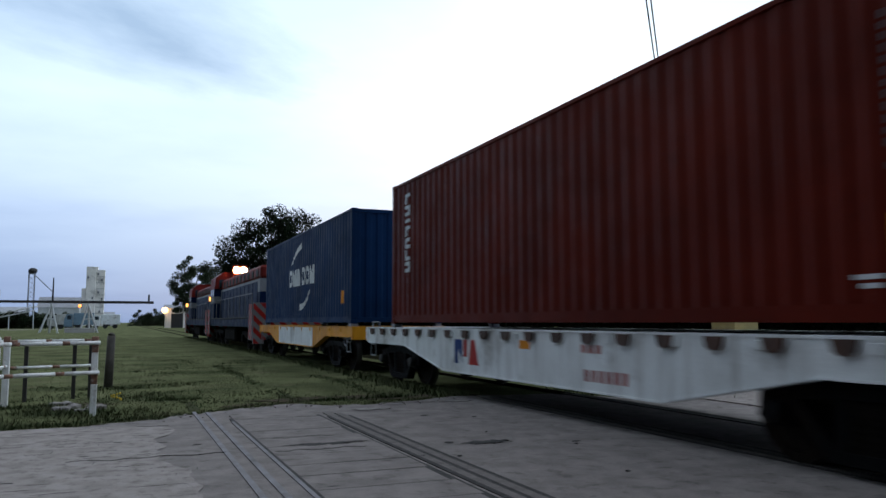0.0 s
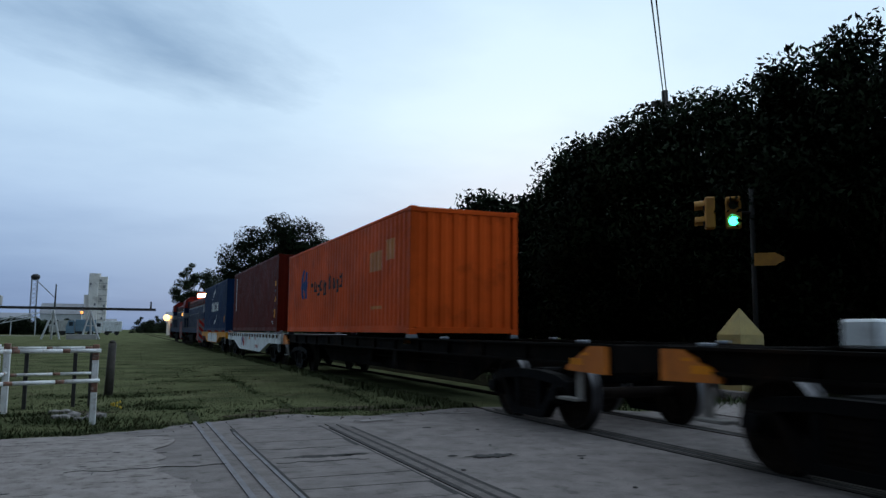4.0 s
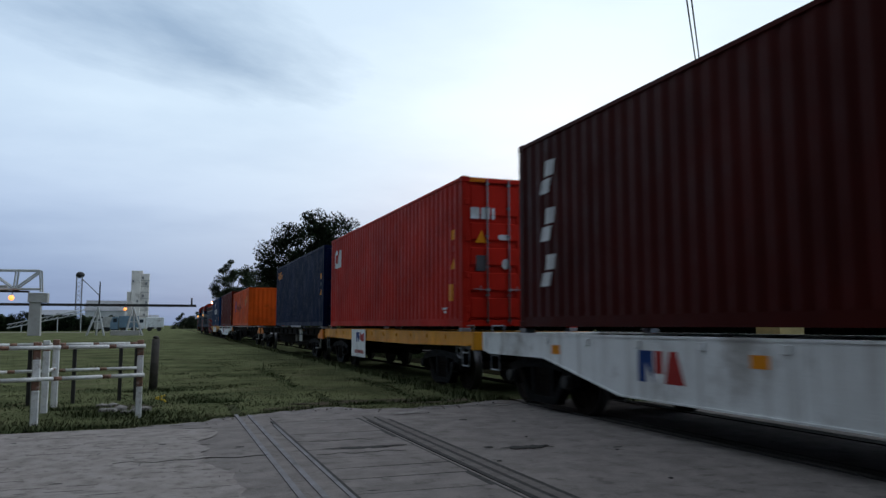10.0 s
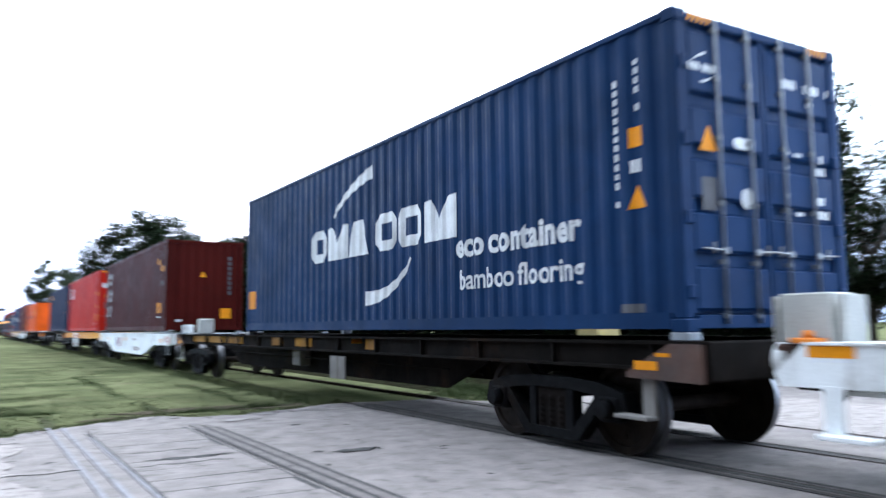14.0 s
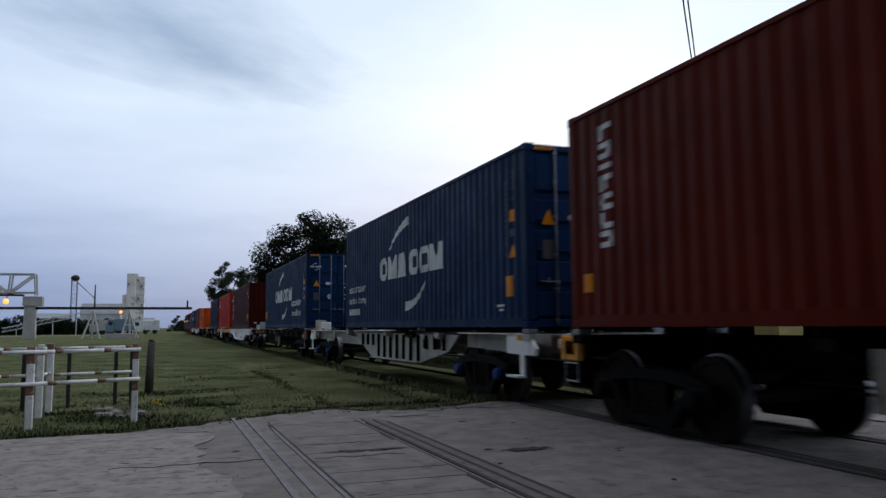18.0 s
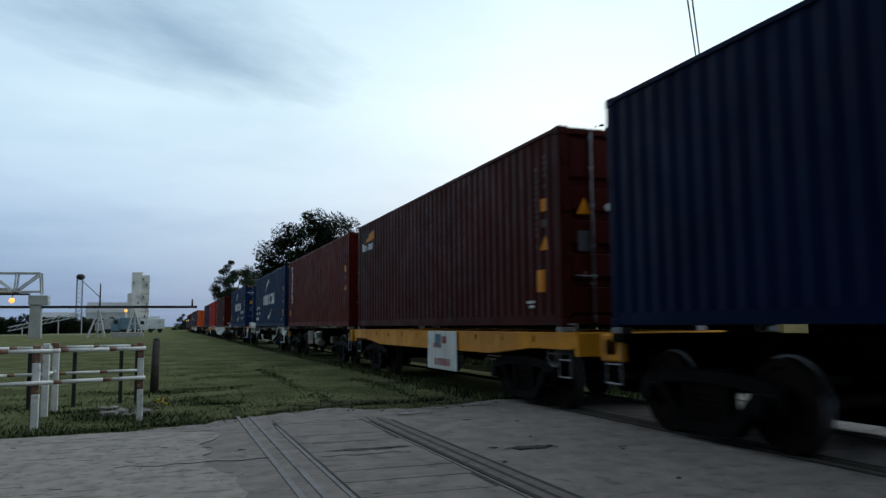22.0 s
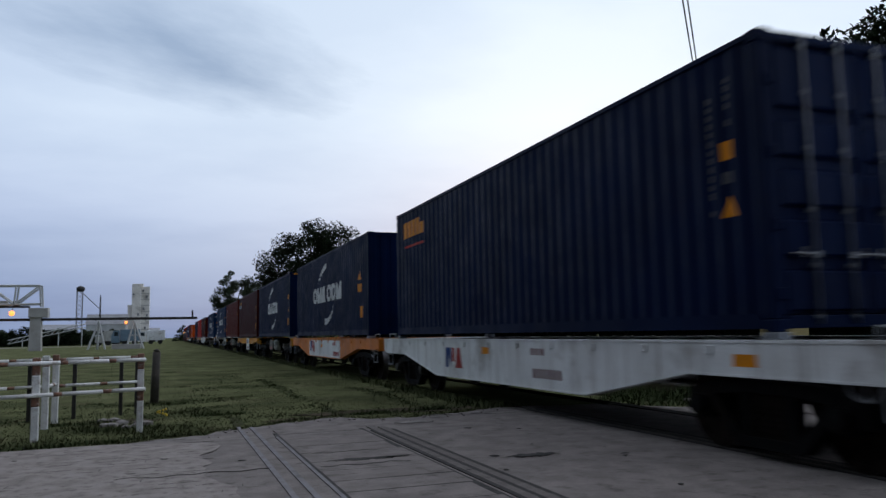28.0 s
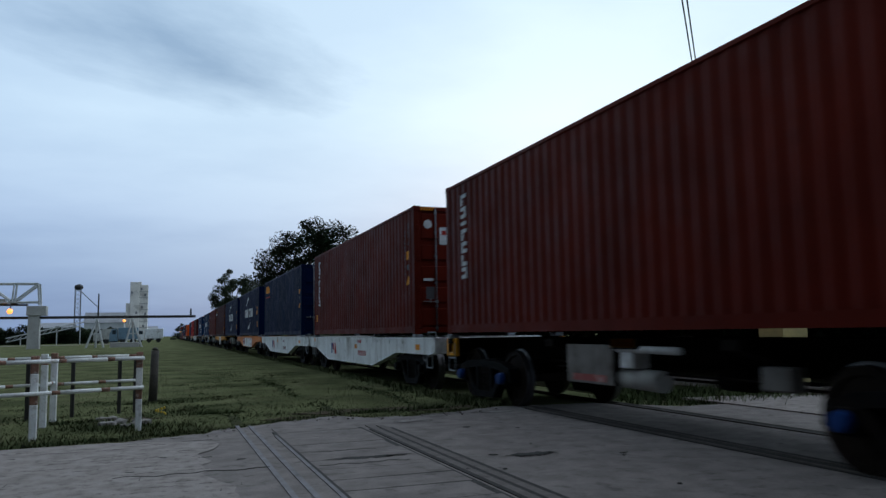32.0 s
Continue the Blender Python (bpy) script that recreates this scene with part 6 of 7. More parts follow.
for i, (x, yy) in enumerate(((46.0, 25.5), (54.0, 20.0), (50.0, 9.0), (56.0, -4.0), (50.0, 36.0))):
    copy_thing(big, pose(x, yy, -1.5, 0, 0, 70 * i))
copy_thing(big, pose(22.0, 98, -1.5, 0, 0, 240))
mid_tree = tree("tall_tree", 14.4, 4.0, 1.6, 80, 320, 0.15, 37, LEAF2, "tall grey-green tree far along the railway", 0.2)
mid_tree.matrix_basis = pose(12.6, 158, 0)
copy_thing(mid_tree, pose(18.5, 168, 0, 0, 0, 80))
copy_thing(mid_tree, pose(15.5, 140, -5.2, 0, 0, 200))
copy_thing(mid_tree, pose(14.5, 118, -5.8, 0, 0, 30))
copy_thing(mid_tree, pose(16.0, 106, -6.0, 0, 0, 300))
# unseen trees added behind and left of the camera, to block skylight from the train
for i, (x, yy) in enumerate(((-6.8, -8.5), (-7.4, -4.2), (-14.0, -34.0), (-6.0, -38.0), (3.0, -36.0), (10.5, -38.0), (18.5, -33.0), (-7.2, 0.2), (-7.6, 4.6), (-8.0, 8.8), (-2.4, -10.5), (2.2, -11.0), (-7.4, 13.4), (-9.4, 18.0))):
    plant(near[i % 3] if yy < -15 else full[i % 2], pose(x, yy, 0, 0, 0, 45 * i))
for i, (x, yy) in enumerate(((-13.5, -7.0), (-14.5, 0.5), (-15.0, 8.0), (-12.0, -15.0), (-16.5, 15.0))):
    copy_thing(big, pose(x, yy, -2.0, 0, 0, 50 * i))
for i in range(5):
    copy_thing(mid_tree, pose(6.5 + i * 4.4, 290 + 8 * math.sin(i * 2), -8.6 + 0.5 * (i % 2), 0, 0, 61 * i))
bush = tree("bush", 3.4, 2.4, 0.1, 40, 60, 0.36, 51, LEAF2, "low dark bush on the horizon")
bush.matrix_basis = pose(8.5, 300, 0)
for i in range(7):
    copy_thing(bush, pose(11 + i * 4.0, 310 + 9 * math.sin(i), -0.3 * (i % 3), 0, 0, 50 * i))
for i in range(22):
    copy_thing(bush, pose(-74 + i * 2.9 + 2 * math.sin(i * 3), 205 + 14 * math.sin(i * 1.3), -0.2 * (i % 3), 0, 0, 70 * i))
for i in range(10):
    copy_thing(bush, pose(-118 + i * 7, 330 + 6 * math.sin(i * 2.1), 0, 0, 0, 40 * i))

for i in range(9):
    plant(near[i % 3], pose(-52 + i * 4.2, 186 + 5 * math.sin(i * 2.0), -3.2 - 0.5 * (i % 3), 0, 0, 77 * i))
# ---- yard on the far side: gantry, silos, sheds ----
PALE = mat("pale painted steel", (0.52, 0.53, 0.53), (0.40, 0.41, 0.41), 0.6, scale=0.5, bump=0.1, dirt=(0.25, 0.22, 0.2), dirt_amt=0.5)
SILO = mat("whitewashed concrete", (0.82, 0.78, 0.72), (0.66, 0.62, 0.57), 0.85, scale=0.25, bump=0.1, grain=8, dirt=(0.24, 0.21, 0.18), dirt_amt=0.7, dirt_scale=0.3, streak=0.4)
ROOF = mat("grey sheet roof", (0.20, 0.21, 0.23), (0.15, 0.155, 0.17), 0.5, scale=0.5, bump=0.1)
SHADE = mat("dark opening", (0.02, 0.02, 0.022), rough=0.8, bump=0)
LAMP = mat("sodium lamp glass", (0.9, 0.6, 0.3), rough=0.3, bump=0, emit=(1.0, 0.30, 0.04), power=2.2)
GLASS = mat("vehicle glass", (0.03, 0.04, 0.05), rough=0.1, bump=0)
gy = 108.0
gantry = new("gantry")
gantry.location = (-0.5, 0, -0.14)
tagged(gantry, "long dark steel gantry beam on a concrete pillar and white trestles", "gantry")
part("beam", solo(bx, -40, 4.4, gy - 0.2, gy + 0.2, 3.80, 4.12), IRON, gantry, "dark steel beam")
for x in range(-38, 4, 3):
    part("beam_stiffener", solo(bx, x - 0.05, x + 0.05, gy - 0.26, gy - 0.2, 3.74, 4.13), IRON, gantry)
bm = B()
prism(bm, [(-15.5, -0.1), (-14.1, -0.1), (-14.2, 4.2), (-15.4, 4.2)], gy - 0.7, gy + 0.7, axis=1)
bx(bm, -15.6, -13.4, gy - 0.9, gy + 0.9, 4.2, 5.4, 0.05)
part("pillar", bm, CONCRETE, gantry, "pale concrete pillar")
for ax, way in ((-7.6, -1), (-3.4, 1)):
    bm = B()
    rod(bm, (ax, gy - 0.2, 3.7), (ax + way * 1.25, gy - 0.6, -0.1), 0.13, n=6)
    rod(bm, (ax, gy + 0.2, 3.7), (ax + way * 0.2, gy + 1.0, -0.1), 0.13, n=6)
    rod(bm, (ax, gy - 0.2, 3.7), (ax - way * 0.9, gy - 0.8, -0.1), 0.12, n=6)
    rod(bm, (ax + way * 0.6, gy - 0.4, 1.8), (ax - way * 0.45, gy - 0.5, 1.8), 0.09, n=6)
    part("trestle", bm, PALE, gantry, "white steel trestle")
part("trestle_base", solo(bx, -6.0, -2.5, gy - 1.0, gy + 0.6, -0.1, 0.7, 0.05), CONCRETE, gantry)
part("mast", solo(rod, (-7.5, gy, 4.1), (-7.5, gy, 7.0), 0.11, 0.06, n=6), IRON, gantry)
part("lamp_post", solo(rod, (3.8, gy, 4.1), (3.8, gy, 5.0), 0.12, 0.10, n=6), IRON, gantry)
bm = B()
for (x0, z0), (x1, z1) in (((-40, 8.0), (-14.4, 8.2)), ((-40, 5.5), (-14.2, 5.9)), ((-14.4, 8.2), (-14.2, 5.5)), ((-17.2, 5.8), (-14.5, 8.1)), ((-20, 8.0), (-17.2, 5.8)), ((-22.5, 5.7), (-20, 8.0)), ((-25, 8), (-22.5, 5.7)), ((-28, 5.7), (-25, 8.0)), ((-17.0, 8.1), (-17.2, 5.8))):
    for dy in (-0.9, 0.9):
        rod(bm, (x0, gy + dy, z0), (x1, gy + dy, z1), 0.12, n=5)
part("truss", bm, PALE, gantry, "white steel lattice truss")
tr = random.Random(9)
bm = B()
bx(bm, -30.0, -15.6, gy - 0.5, gy + 0.5, 5.45, 5.65)
part("trolley", bm, IRON, gantry, "dark walkway below the truss")
for k in range(9):
    x, z = -29.0 + k * 1.45, 5.65
    part("machine", solo(bx, x, x + tr.uniform(0.5, 1.0), gy - 0.6, gy + 0.5, z, z + tr.uniform(0.5, 1.5), 0.06), (PALE, CONCRETE, IRON)[k % 3], gantry)
for x, z, s in ((-17.4, 4.75, 0.34), (-4.35, 3.45, 0.20)):
    bm = B()
    bmesh.ops.create_icosphere(bm, subdivisions=2, radius=s, matrix=Matrix.Translation((x, gy - 0.9, z)))
    part("flood_lamp", bm, LAMP, gantry, "glowing orange lamp")
    part("lamp_arm", solo(rod, (x, gy - 0.9, z + s * 0.8), (x, gy, z + s + 0.5), 0.05, n=6), IRON, gantry)

tower = new("grain_silo")
tagged(tower, "tall whitewashed concrete grain silo with weather stains", "silo")
for x0, x1, y0, h in ((-11.75, -8.65, 297.0, 20.8), (-8.65, -5.75, 297.5, 19.8), (-13.1, -11.75, 297.6, 13.2)):
    part("silo_cell", solo(bx, x0, x1, y0, y0 + 5, -0.2, h, 0.08), SILO, tower)
part("head_house", solo(bx, -9.2, -8.0, 298.0, 301, 19.8, 20.9, 0.05), SILO, tower)
for k in range(8):
    part("floor_band", solo(bx, -8.70, -5.70, 297.42, 297.55, 2.2 + 2.15 * k, 2.4 + 2.15 * k), CONCRETE, tower)
for x, z in ((-7.95, 17.9), (-6.75, 15.8), (-7.75, 11.4), (-6.55, 9.0), (-11.15, 16.6), (-9.55, 9.4), (-7.15, 4.6)):
    part("window", solo(bx, x - 0.28, x + 0.28, 296.9, 297.52, z, z + 0.8), ROOF, tower, "small dark window")
leg = new("elevator_leg")
tagged(leg, "dark lattice grain elevator leg with a round head", "elevator")
bm = B()
for dx in (-0.9, 0.9):
    for dy in (-0.9, 0.9):
        rod(bm, (-28.8 + dx, 298 + dy, -0.1), (-28.8 + dx, 298 + dy, 18.6), 0.13, n=5)
for k in range(12):
    z = k * 1.55
    rod(bm, (-29.7, 297.1, z), (-27.9, 297.1, z + 1.55), 0.07, n=4)
    rod(bm, (-27.9, 297.1, z), (-29.7, 297.1, z + 1.55), 0.07, n=4)
part("lattice", bm, ROOF, leg)
bm = B()
bmesh.ops.create_icosphere(bm, subdivisions=2, radius=1.5, matrix=Matrix.Translation((-28.6, 298, 18.9)) @ Matrix.Diagonal((1, 1, 0.75, 1)))
part("head", bm, IRON, leg)
part("spout", solo(rod, (-28.0, 298, 17.6), (-21.9, 296, 11.6), 0.16, n=6), ROOF, leg)
part("spout_mast", solo(rod, (-21.9, 296, -0.1), (-21.9, 296, 16.0), 0.22, n=6), ROOF, leg)


def shed(x0, x1, y0, y1, eave, ridge, label, wall=PALE, doors=2):
    s = new("shed")
    tagged(s, label, "shed", "sheds of the yard")
    part("wall", solo(bx, x0, x1, y0, y1, -0.1, eave), wall, s)
    bm = B()
    m = (y0 + y1) / 2
    prism(bm, [(y0 - 0.3, eave - 0.05), (y1 + 0.3, eave - 0.05), (m, ridge)], x0 - 0.3, x1 + 0.3)
    part("roof", bm, ROOF, s)
    for i in range(doors):
        x = x0 + (x1 - x0) * (i + 0.5) / doors
        part("door", solo(bx, x - 1.3, x + 1.3, y0 - 0.06, y0 + 0.02, -0.1, min(4.0, eave * 0.7)), SHADE, s, "dark open doorway")
    return s


shed(-25.4, -13.0, 285, 300, 6.2, 9.8, "grey sheet metal grain shed behind the gantry", PALE, 3)
shed(-12.2, -2.4, 302, 312, 3.6, 5.0, "low white store beside the silo")
shed(-38.0, -27.0, 262, 276, 4.4, 6.0, "low grey yard shed with a sheet roof", ROOF, 2)
HUT_LAMP = mat("warm lamp glass", (1.0, 0.7, 0.4), rough=0.4, bump=0, emit=(1.0, 0.52, 0.17), power=4.0)
hut = shed(9.6, 14.6, 190, 195, 4.6, 5.4, "small white railway hut with a lit lamp", SILO, 1)
bm = B()
bmesh.ops.create_icosphere(bm, subdivisions=2, radius=0.75, matrix=Matrix.Translation((9.3, 189.0, 4.0)))
part("wall_lamp", bm, HUT_LAMP, hut, "glowing warm lamp")
part("window", solo(bx, 12.6, 13.4, 189.9, 190.02, 2.2, 3.3), SHADE, hut, "small dark window")
conv = new("conveyor")
tagged(conv, "inclined pale lattice conveyor", "conveyor")
bm = B()
for dz in (0, 0.75):
    for dy in (-0.4, 0.4):
        rod(bm, (-29.5, 174 + dy, 0.6 + dz), (-15.6, 174 + dy, 3.7 + dz), 0.09, n=5)
for k in range(13):
    x, z = -29.5 + k * 1.07, 0.6 + k * 0.238
    rod(bm, (x, 173.6, z), (x + 1.07, 173.6, z + 0.99), 0.05, n=4)
part("lattice", bm, PALE, conv)
for x, z in ((-27, 1.1), (-20.5, 2.6), (-16.2, 3.5)):
    part("leg", solo(rod, (x, 174, -0.1), (x, 174, z), 0.11, n=5), PALE, conv)
tagged(part("yard_road", solo(bx, -160, -6, 150, 156, -0.06, -0.03), CONC), "pale strip of yard road", "road", kind="structure")


def truck(x, y, colour, label, k=1.0):
    t = new("truck")
    tagged(t, label, "truck", "vehicles in the yard")
    bm = B()
    prism(bm, [(x, 0.5), (x + 1.9 * k, 0.5), (x + 1.9 * k, 2.7), (x + 0.4, 2.7), (x, 1.7)], y, y + 2.2, axis=1)
    part("cab", bm, colour, t)
    part("body", solo(bx, x + 2.1 * k, x + 6.8 * k, y, y + 2.3, 0.8, 2.9, 0.05), colour, t)
    part("window", solo(bx, x + 0.5, x + 1.6 * k, y - 0.02, y + 0.02, 1.75, 2.45), GLASS, t)
    for dx in (0.9, 3.2, 5.6):
        part("wheel", solo(rod, (x + dx * k, y + 0.05, 0.45), (x + dx * k, y + 0.4, 0.45), 0.5, n=14), RUBBER, t)
        part("wheel", solo(rod, (x + dx * k, y + 1.8, 0.45), (x + dx * k, y + 2.15, 0.45), 0.5, n=14), RUBBER, t)
    return t


PALE_BLUE = mat("pale blue vehicle paint", (0.15, 0.23, 0.30), rough=0.35, scale=1.0, bump=0.02)
truck(-9.2, 150, PALE_BLUE, "pale blue truck parked behind the gantry", 0.7)
truck(-5.6, 178, WAG_WHITE, "white truck parked below the silo", 0.8)
truck(-13.4, 170, WAG_GREY, "pale grey truck parked by the shed", 0.75)
truck(-33.5, 160, WAG_GREY, "pale van parked by the dark trees", 0.45)
truck(-37.5, 163, WAG_GREY, "pale van parked by the dark trees", 0.45)

# ---- signal, marker block and utility pole beyond the track ----
SIG = mat("yellow signal paint", (0.50, 0.26, 0.03), (0.38, 0.18, 0.03), 0.6, scale=4, bump=0.1)
GREEN = mat("green signal lens", (0.1, 0.8, 0.5), rough=0.3, bump=0, emit=(0.10, 1.0, 0.55), power=7.0)
sx, sy = 12.6, 13.3
sig = new("traffic_light")
tagged(sig, "yellow traffic light with a green lamp lit, on a dark post", "traffic light")
part("post", solo(rod, (sx + 0.45, sy - 0.1, -0.1), (sx + 0.45, sy - 0.1, 4.6), 0.06, n=10), IRON, sig)
for k, (dx, dy, rot) in enumerate(((0.0, 0.0, 44), (-0.42, 0.30, 128))):
    m = pose(sx + dx, sy + dy, 3.62, 0, 0, -rot)
    bm = B()
    bx(bm, -0.17, 0.17, -0.10, 0.12, 0.0, 0.72, 0.03)
    for z in (0.16, 0.52):
        for i in range(9):
            a = math.pi * i / 8
            b = math.pi * (i + 1) / 8
            bm.faces.new([bm.verts.new(v) for v in ((0.14 * math.cos(a), -0.10, z + 0.14 * math.sin(a)), (0.14 * math.cos(b), -0.10, z + 0.14 * math.sin(b)), (0.14 * math.cos(b), -0.32, z - 0.02 + 0.14 * math.sin(b)), (0.14 * math.cos(a), -0.32, z - 0.02 + 0.14 * math.sin(a)))])
    h = part("housing", bm, SIG, sig)
    h.matrix_basis = m
    for z, mm in ((0.16, GREEN if k == 0 else SHADE), (0.52, SHADE)):
        le = part("lens", solo(rod, (0, -0.13, z), (0, -0.09, z), 0.10, n=16), mm, sig)
        le.matrix_basis = m
part("bracket", solo(rod, (sx, sy, 4.0), (sx + 0.45, sy - 0.1, 4.0), 0.03, n=6), IRON, sig)
bm = B()
prism(bm, [(0, 0), (0.42, 0), (0.60, 0.10), (0.60, 0.18), (0.42, 0.28), (0, 0.28)], -0.02, 0.02, axis=1)
ar = part("arrow_sign", bm, SIG, sig, "yellow arrow-shaped board")
ar.matrix_basis = pose(sx + 0.12, sy - 0.45, 2.75, 0, 0, -46)
PYR = mat("faded yellow concrete", (0.46, 0.36, 0.13), (0.36, 0.29, 0.12), 0.8, scale=3, bump=0.2, dirt=(0.2, 0.17, 0.1), dirt_amt=0.4)
bm = B()
vs = [bm.verts.new((x, yy, z)) for z, k in ((-0.1, 0.31), (1.25, 0.31)) for x, yy in ((-k, -k), (k, -k), (k, k), (-k, k))]
apex = bm.verts.new((0, 0, 1.79))
for i in range(4):
    bm.faces.new((vs[i], vs[(i + 1) % 4], vs[4 + (i + 1) % 4], vs[4 + i]))
    bm.faces.new((vs[4 + i], vs[4 + (i + 1) % 4], apex))
bm.faces.new(vs[:4])
mk = part("marker_block", bm, PYR)
mk.matrix_basis = pose(11.44, 12.0, 0, 0, 0, 2)
tagged(mk, "faded yellow concrete block with a pyramid top", "bollard")
pole = new("utility_pole")
tagged(pole, "dark utility pole with two overhead cables", "utility pole")
part("pole", solo(rod, (15.7, 19.4, -0.2), (15.7, 19.4, 9.0), 0.15, 0.10, n=10), OLD_WOOD, pole)
part("cross_arm", solo(bx, 15.2, 16.2, 19.33, 19.47, 8.45, 8.6), OLD_WOOD, pole)
for dx in (-0.02, 0.11):
    pts = []
    for i in range(25):
        t = i / 24
        pts.append(Vector((15.7 + dx - 24.0 * t, 19.4 - 28.2 * t, 8.6 - 1.1 * 4 * t * (1 - t) * 0.5 + 0.6 * t)))
    bm = B()
    rings = [[bm.verts.new(p + Vector((0.018 * math.cos(k * math.tau / 5) * 0.76, -0.018 * math.cos(k * math.tau / 5) * 0.65, 0.018 * math.sin(k * math.tau / 5)))) for k in range(5)] for p in pts]
    for a, b in zip(rings, rings[1:]):
        for k in range(5):
            bm.faces.new((a[k], a[(k + 1) % 5], b[(k + 1) % 5], b[k]))
    part("cable", bm, RUBBER, pole, "sagging overhead cable")
    part("insulator", solo(rod, pts[0] + Vector((0, 0, -0.12)), pts[0] + Vector((0, 0, 0.03)), 0.05, n=8), PALE, pole)
part("end_pole", solo(rod, (-8.3, -8.8, -0.2), (-8.3, -8.8, 9.6), 0.15, 0.10, n=10), OLD_WOOD, pole)

# ---- locomotives ----
LBLUE = paint("locomotive blue", (0.0065, 0.019, 0.064))
LRED = paint("locomotive red", (0.17, 0.022, 0.018))
LWHITE = paint("locomotive white", (0.27, 0.275, 0.29))
HEAD = mat("headlight glass", (1, 0.8, 0.5), rough=0.2, bump=0, emit=(1.0, 0.55, 0.20), power=60.0)
AMBER = mat("marker lamp glass", (1, 0.6, 0.2), rough=0.2, bump=0, emit=(1.0, 0.40, 0.08), power=2.0)


def clip_to(poly, lo, hi, axis):
    """The part of a convex polygon between lo and hi along one axis."""
    for limit, sign in ((lo, 1), (hi, -1)):
        out = []
        for p, q in zip(poly, poly[1:] + poly[:1]):
            a, b = sign * (p[axis] - limit), sign * (q[axis] - limit)
            if a >= 0:
                out.append(p)
            if a * b < 0:
                k = a / (a - b)
                out.append((p[0] + (q[0] - p[0]) * k, p[1] + (q[1] - p[1]) * k))
        poly = out
        if len(poly) < 3:
            return []
    return poly


def slant_stripes(plate, x0, x1, z0, z1, a, b, axis, width=0.17):
    """Red bands that fall at half a right angle across a white plate."""
    c = x0 + z0
    while c < x1 + z1:
        band = [(x0 - 9, c - x0 + 9), (x1 + 9, c - x1 - 9), (x1 + 9, c + width * 1.41 - x1 - 9), (x0 - 9, c + width * 1.41 - x0 + 9)]
        band = clip_to(clip_to(band, x0, x1, 0), z0, z1, 1)
        if band:
            bm = B()
            prism(bm, band, a, b, axis=axis)
            part("stripe", bm, RED_MARK, plate, "red slanting stripe")
        c += width * 2.82


def locomotive(front, length, cab_y, lamp, label):
    """A hood locomotive; origin at its front coupler face, its hood trails behind the cab."""
    t = new("diesel_locomotive")
    tagged(t, label, "locomotive", "locomotives of the train")
    L = length
    part("frame", solo(bx, -1.40, 1.40, -L + 0.2, -0.2, 1.02, 1.42, 0.03), LBLUE, t)
    part("walkway", solo(bx, -1.45, 1.45, -L + 0.3, -0.3, 1.42, 1.47), IRON, t)
    part("fuel_tank", solo(bx, -1.25, 1.25, -L / 2 - 2.0, -L / 2 + 2.0, 0.28, 1.0, 0.12), WAG_DARK, t)
    y0, y1 = -L + 1.0, cab_y - 2.2
    part("hood", solo(bx, -1.02, 1.02, y0, y1, 1.47, 2.55, 0.03), LBLUE, t, "dark blue hood")
    part("hood_band", solo(bx, -1.025, 1.025, y0, y1, 2.55, 3.12), LWHITE, t, "white band along the hood")
    part("hood_top", solo(bx, -1.0, 1.0, y0, y1, 3.12, 3.70, 0.10), LRED, t, "red hood top")
    for i in range(10):
        y = y0 + 0.6 + i * (y1 - y0 - 1.0) / 10
        part("hood_door", solo(bx, -1.045, -1.026, y, y + (y1 - y0) / 12, 1.6, 3.0, 0.004), LBLUE, t)
        part("vent", solo(bx, -1.03, -1.0, y, y + 0.5, 3.22, 3.52), SHADE, t)
    part("cab", solo(bx, -1.40, 1.40, cab_y - 2.2, cab_y, 1.47, 3.2, 0.03), LBLUE, t, "dark blue cab")
    part("cab_band", solo(bx, -1.405, 1.405, cab_y - 2.21, cab_y + 0.01, 2.35, 2.75), LWHITE, t, "white cab band")
    bm = B()
    prism(bm, [(-1.42, 3.2), (1.42, 3.2), (1.35, 3.85), (0.9, 4.2), (-0.9, 4.2), (-1.35, 3.85)], cab_y - 2.3, cab_y + 0.1, axis=1)
    part("cab_roof", bm, LRED, t, "red cab roof")
    for y in (cab_y - 0.65, cab_y - 1.6):
        part("cab_window", solo(bx, -1.415, -1.39, y - 0.35, y + 0.35, 2.78, 3.18), GLASS, t)
    for x in (-0.85, 0.85):
        part("rear_window", solo(bx, x - 0.3, x + 0.3, cab_y - 2.33, cab_y - 2.20, 3.25, 3.75), GLASS, t)
    part("nose", solo(bx, -1.0, 1.0, cab_y, -0.9, 1.47, 2.7, 0.08), LRED, t)
    part("exhaust", solo(bx, -0.25, 0.25, -L * 0.55, -L * 0.55 + 0.8, 3.66, 3.86, 0.03), WAG_DARK, t)
    for y in (y0 + 1.5, y0 + 3.2):
        part("roof_fan", solo(rod, (0, y, 3.66), (0, y, 3.80), 0.6, n=18), WAG_DARK, t)
    for s in (-1, 1):
        bm = B()
        n = 9
        for i in range(n + 1):
            y = -0.5 - (L - 1.0) * i / n
            rod(bm, (s * 1.42, y, 1.45), (s * 1.42, y, 2.45), 0.018, n=5)
        rod(bm, (s * 1.42, -0.5, 2.45), (s * 1.42, -L + 0.5, 2.45), 0.02, n=5)
        part("handrail", bm, LWHITE, t)
    # striped end plates
    for y in (-L + 0.12, -0.12):
        plate = part("pilot_plate", solo(bx, -1.42, 1.42, y - 0.05, y + 0.05, 0.35, 2.05), LWHITE, t, "white end plate with red slanting stripes")
        slant_stripes(plate, -1.41, 1.41, 0.36, 2.04, y - 0.056, y + 0.056, 1)
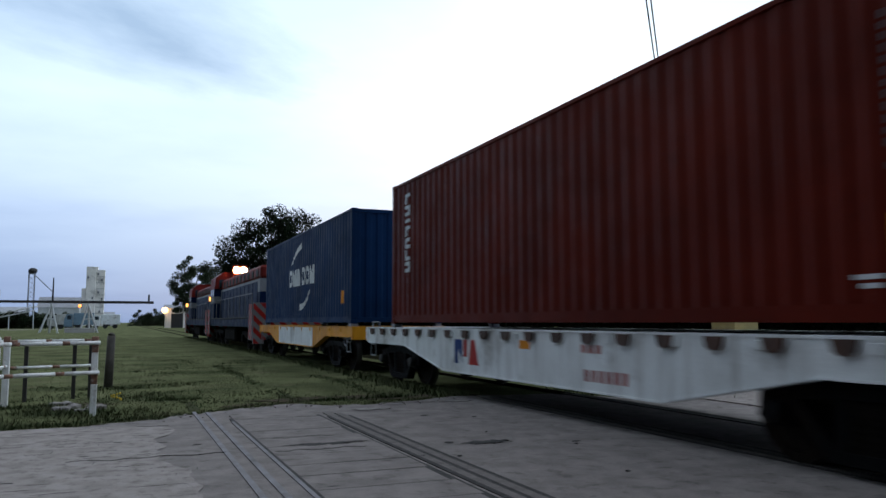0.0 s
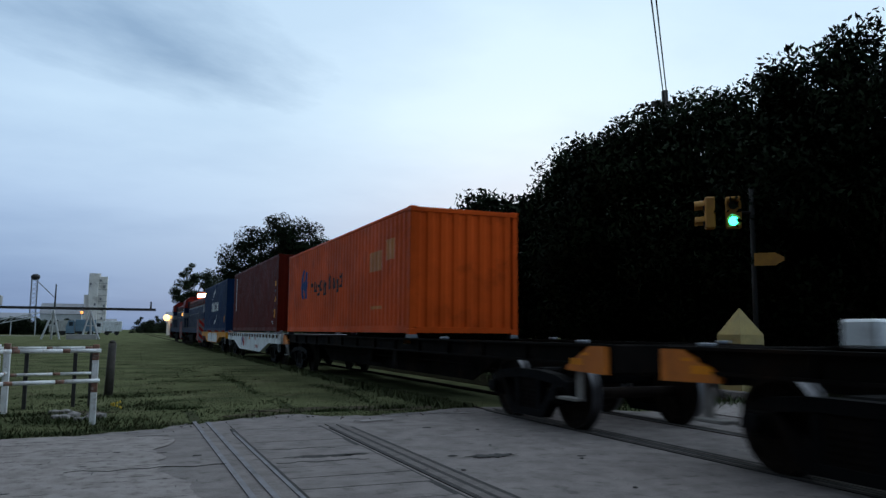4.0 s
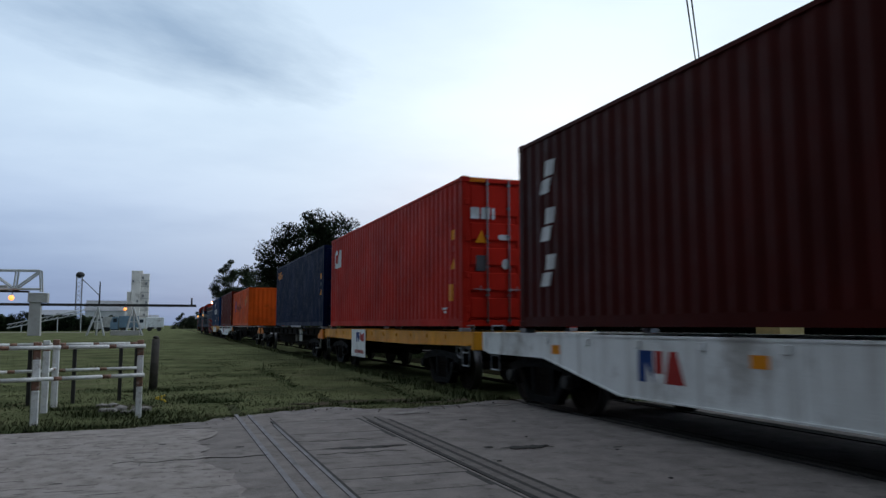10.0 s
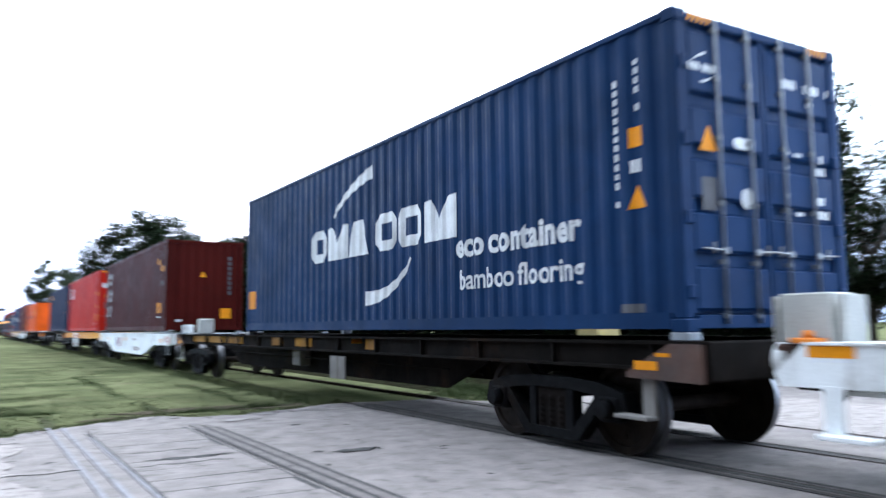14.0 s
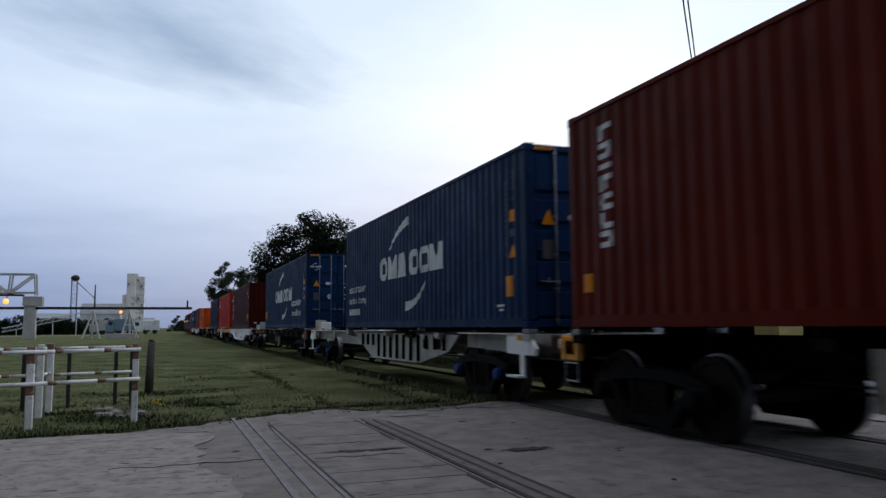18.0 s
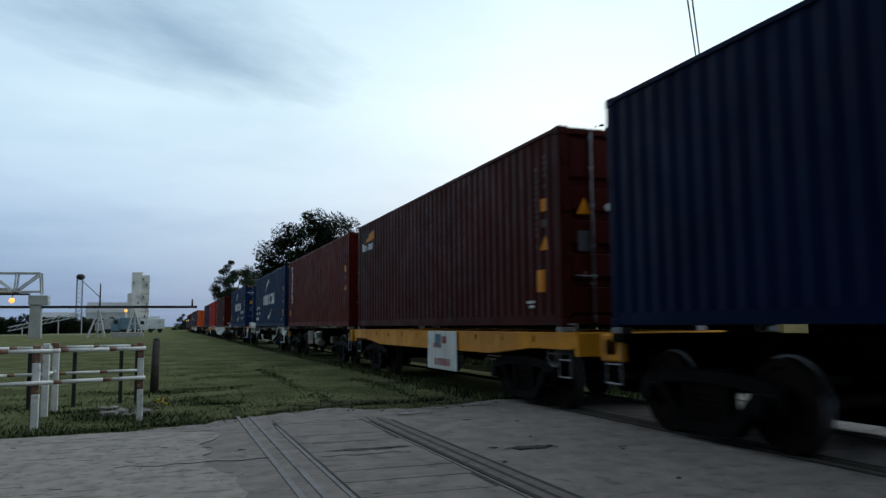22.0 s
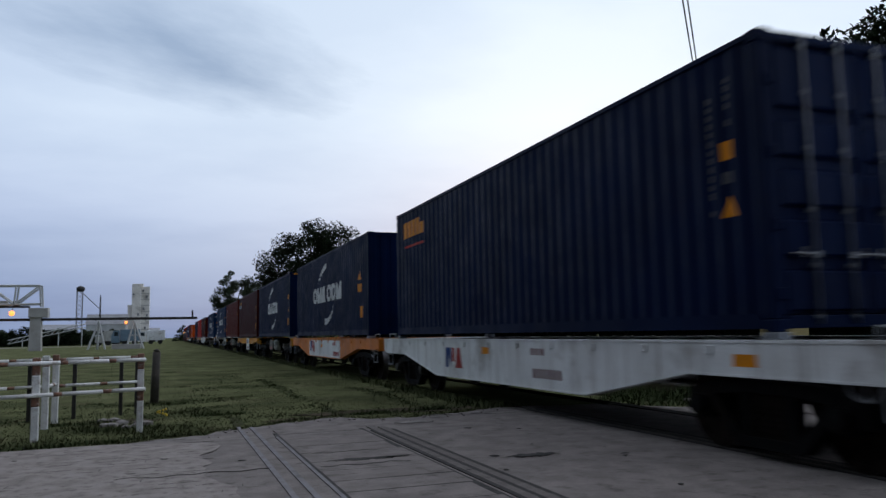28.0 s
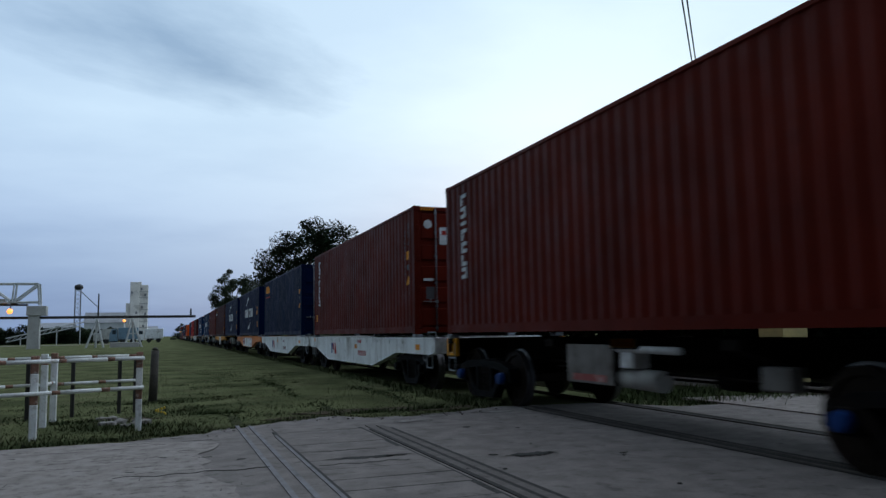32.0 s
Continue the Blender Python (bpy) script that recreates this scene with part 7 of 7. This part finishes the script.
    for s in (-1, 1):
        for y in (-L + 0.6, -0.6):
            p = part("side_plate", solo(bx, min(s * 1.42, s * 1.46), max(s * 1.42, s * 1.46), y - 0.45, y + 0.45, 0.5, 2.0), LWHITE, t, "white corner plate with red stripes")
            slant_stripes(p, y - 0.44, y + 0.44, 0.51, 1.99, min(s * 1.415, s * 1.465), max(s * 1.415, s * 1.465), 0)
    for by in (-2.9, -L + 2.9):
        bm = B()
        for s in (-1, 1):
            bx(bm, s * 1.05 - 0.08, s * 1.05 + 0.08, by - 2.3, by + 2.3, 0.50, 0.82, 0.03)
            for a in (-1.7, 0, 1.7):
                bx(bm, s * 1.12 - 0.1, s * 1.12 + 0.1, by + a - 0.18, by + a + 0.18, 0.30, 0.66, 0.02)
        bo = part("bogie", bm, WAG_DARK, t)
        for a in (-1.7, 0, 1.7):
            ws = part("wheelset", wheel_me(), None, bo)
            ws.location = (0, by + a, WHEEL_R)
            WHEELSETS.append(ws)
    if lamp:
        part("headlight_box", solo(bx, -0.45, 0.45, cab_y - 2.55, cab_y - 2.3, 3.95, 4.62, 0.03), LRED, t)
        for x in (-0.20, 0.20):
            part("headlight", solo(rod, (x, cab_y - 2.62, 4.32), (x, cab_y - 2.55, 4.32), 0.20, n=14), HEAD, t, "glowing warm headlight")
    part("marker_lamp", solo(rod, (-1.48, -0.7, 2.65), (-1.30, -0.7, 2.65), 0.14, n=10), AMBER, t, "amber marker lamp")
    coupler(t, 0, 1)
    coupler(t, -L, -1)
    ROLLING.append((t, front, 0.0))
    return t


locomotive(49.9, 17.7, -0.6, True, "red, white and blue diesel locomotive with its rear headlight lit")
locomotive(68.2, 17.7, -2.8, False, "second red, white and blue diesel locomotive leading the train")


# ---- what moves ----
def motions():
    for ob, lead, z in ROLLING:
        walk(ob, [(t, pose(TRACK, lead + s, z)) for t, s in RUN])
    ts, ss = [r[0] for r in RUN], [r[1] for r in RUN]
    turns = [(i / 10, -math.degrees(float(np.interp(i / 10, ts, ss)) / WHEEL_R)) for i in range(321)]
    for k, ws in enumerate(WHEELSETS):
        x, y, z = ws.location
        walk(ws, [(t, pose(x, y, z, a + 37 * k)) for t, a in turns])


motions()
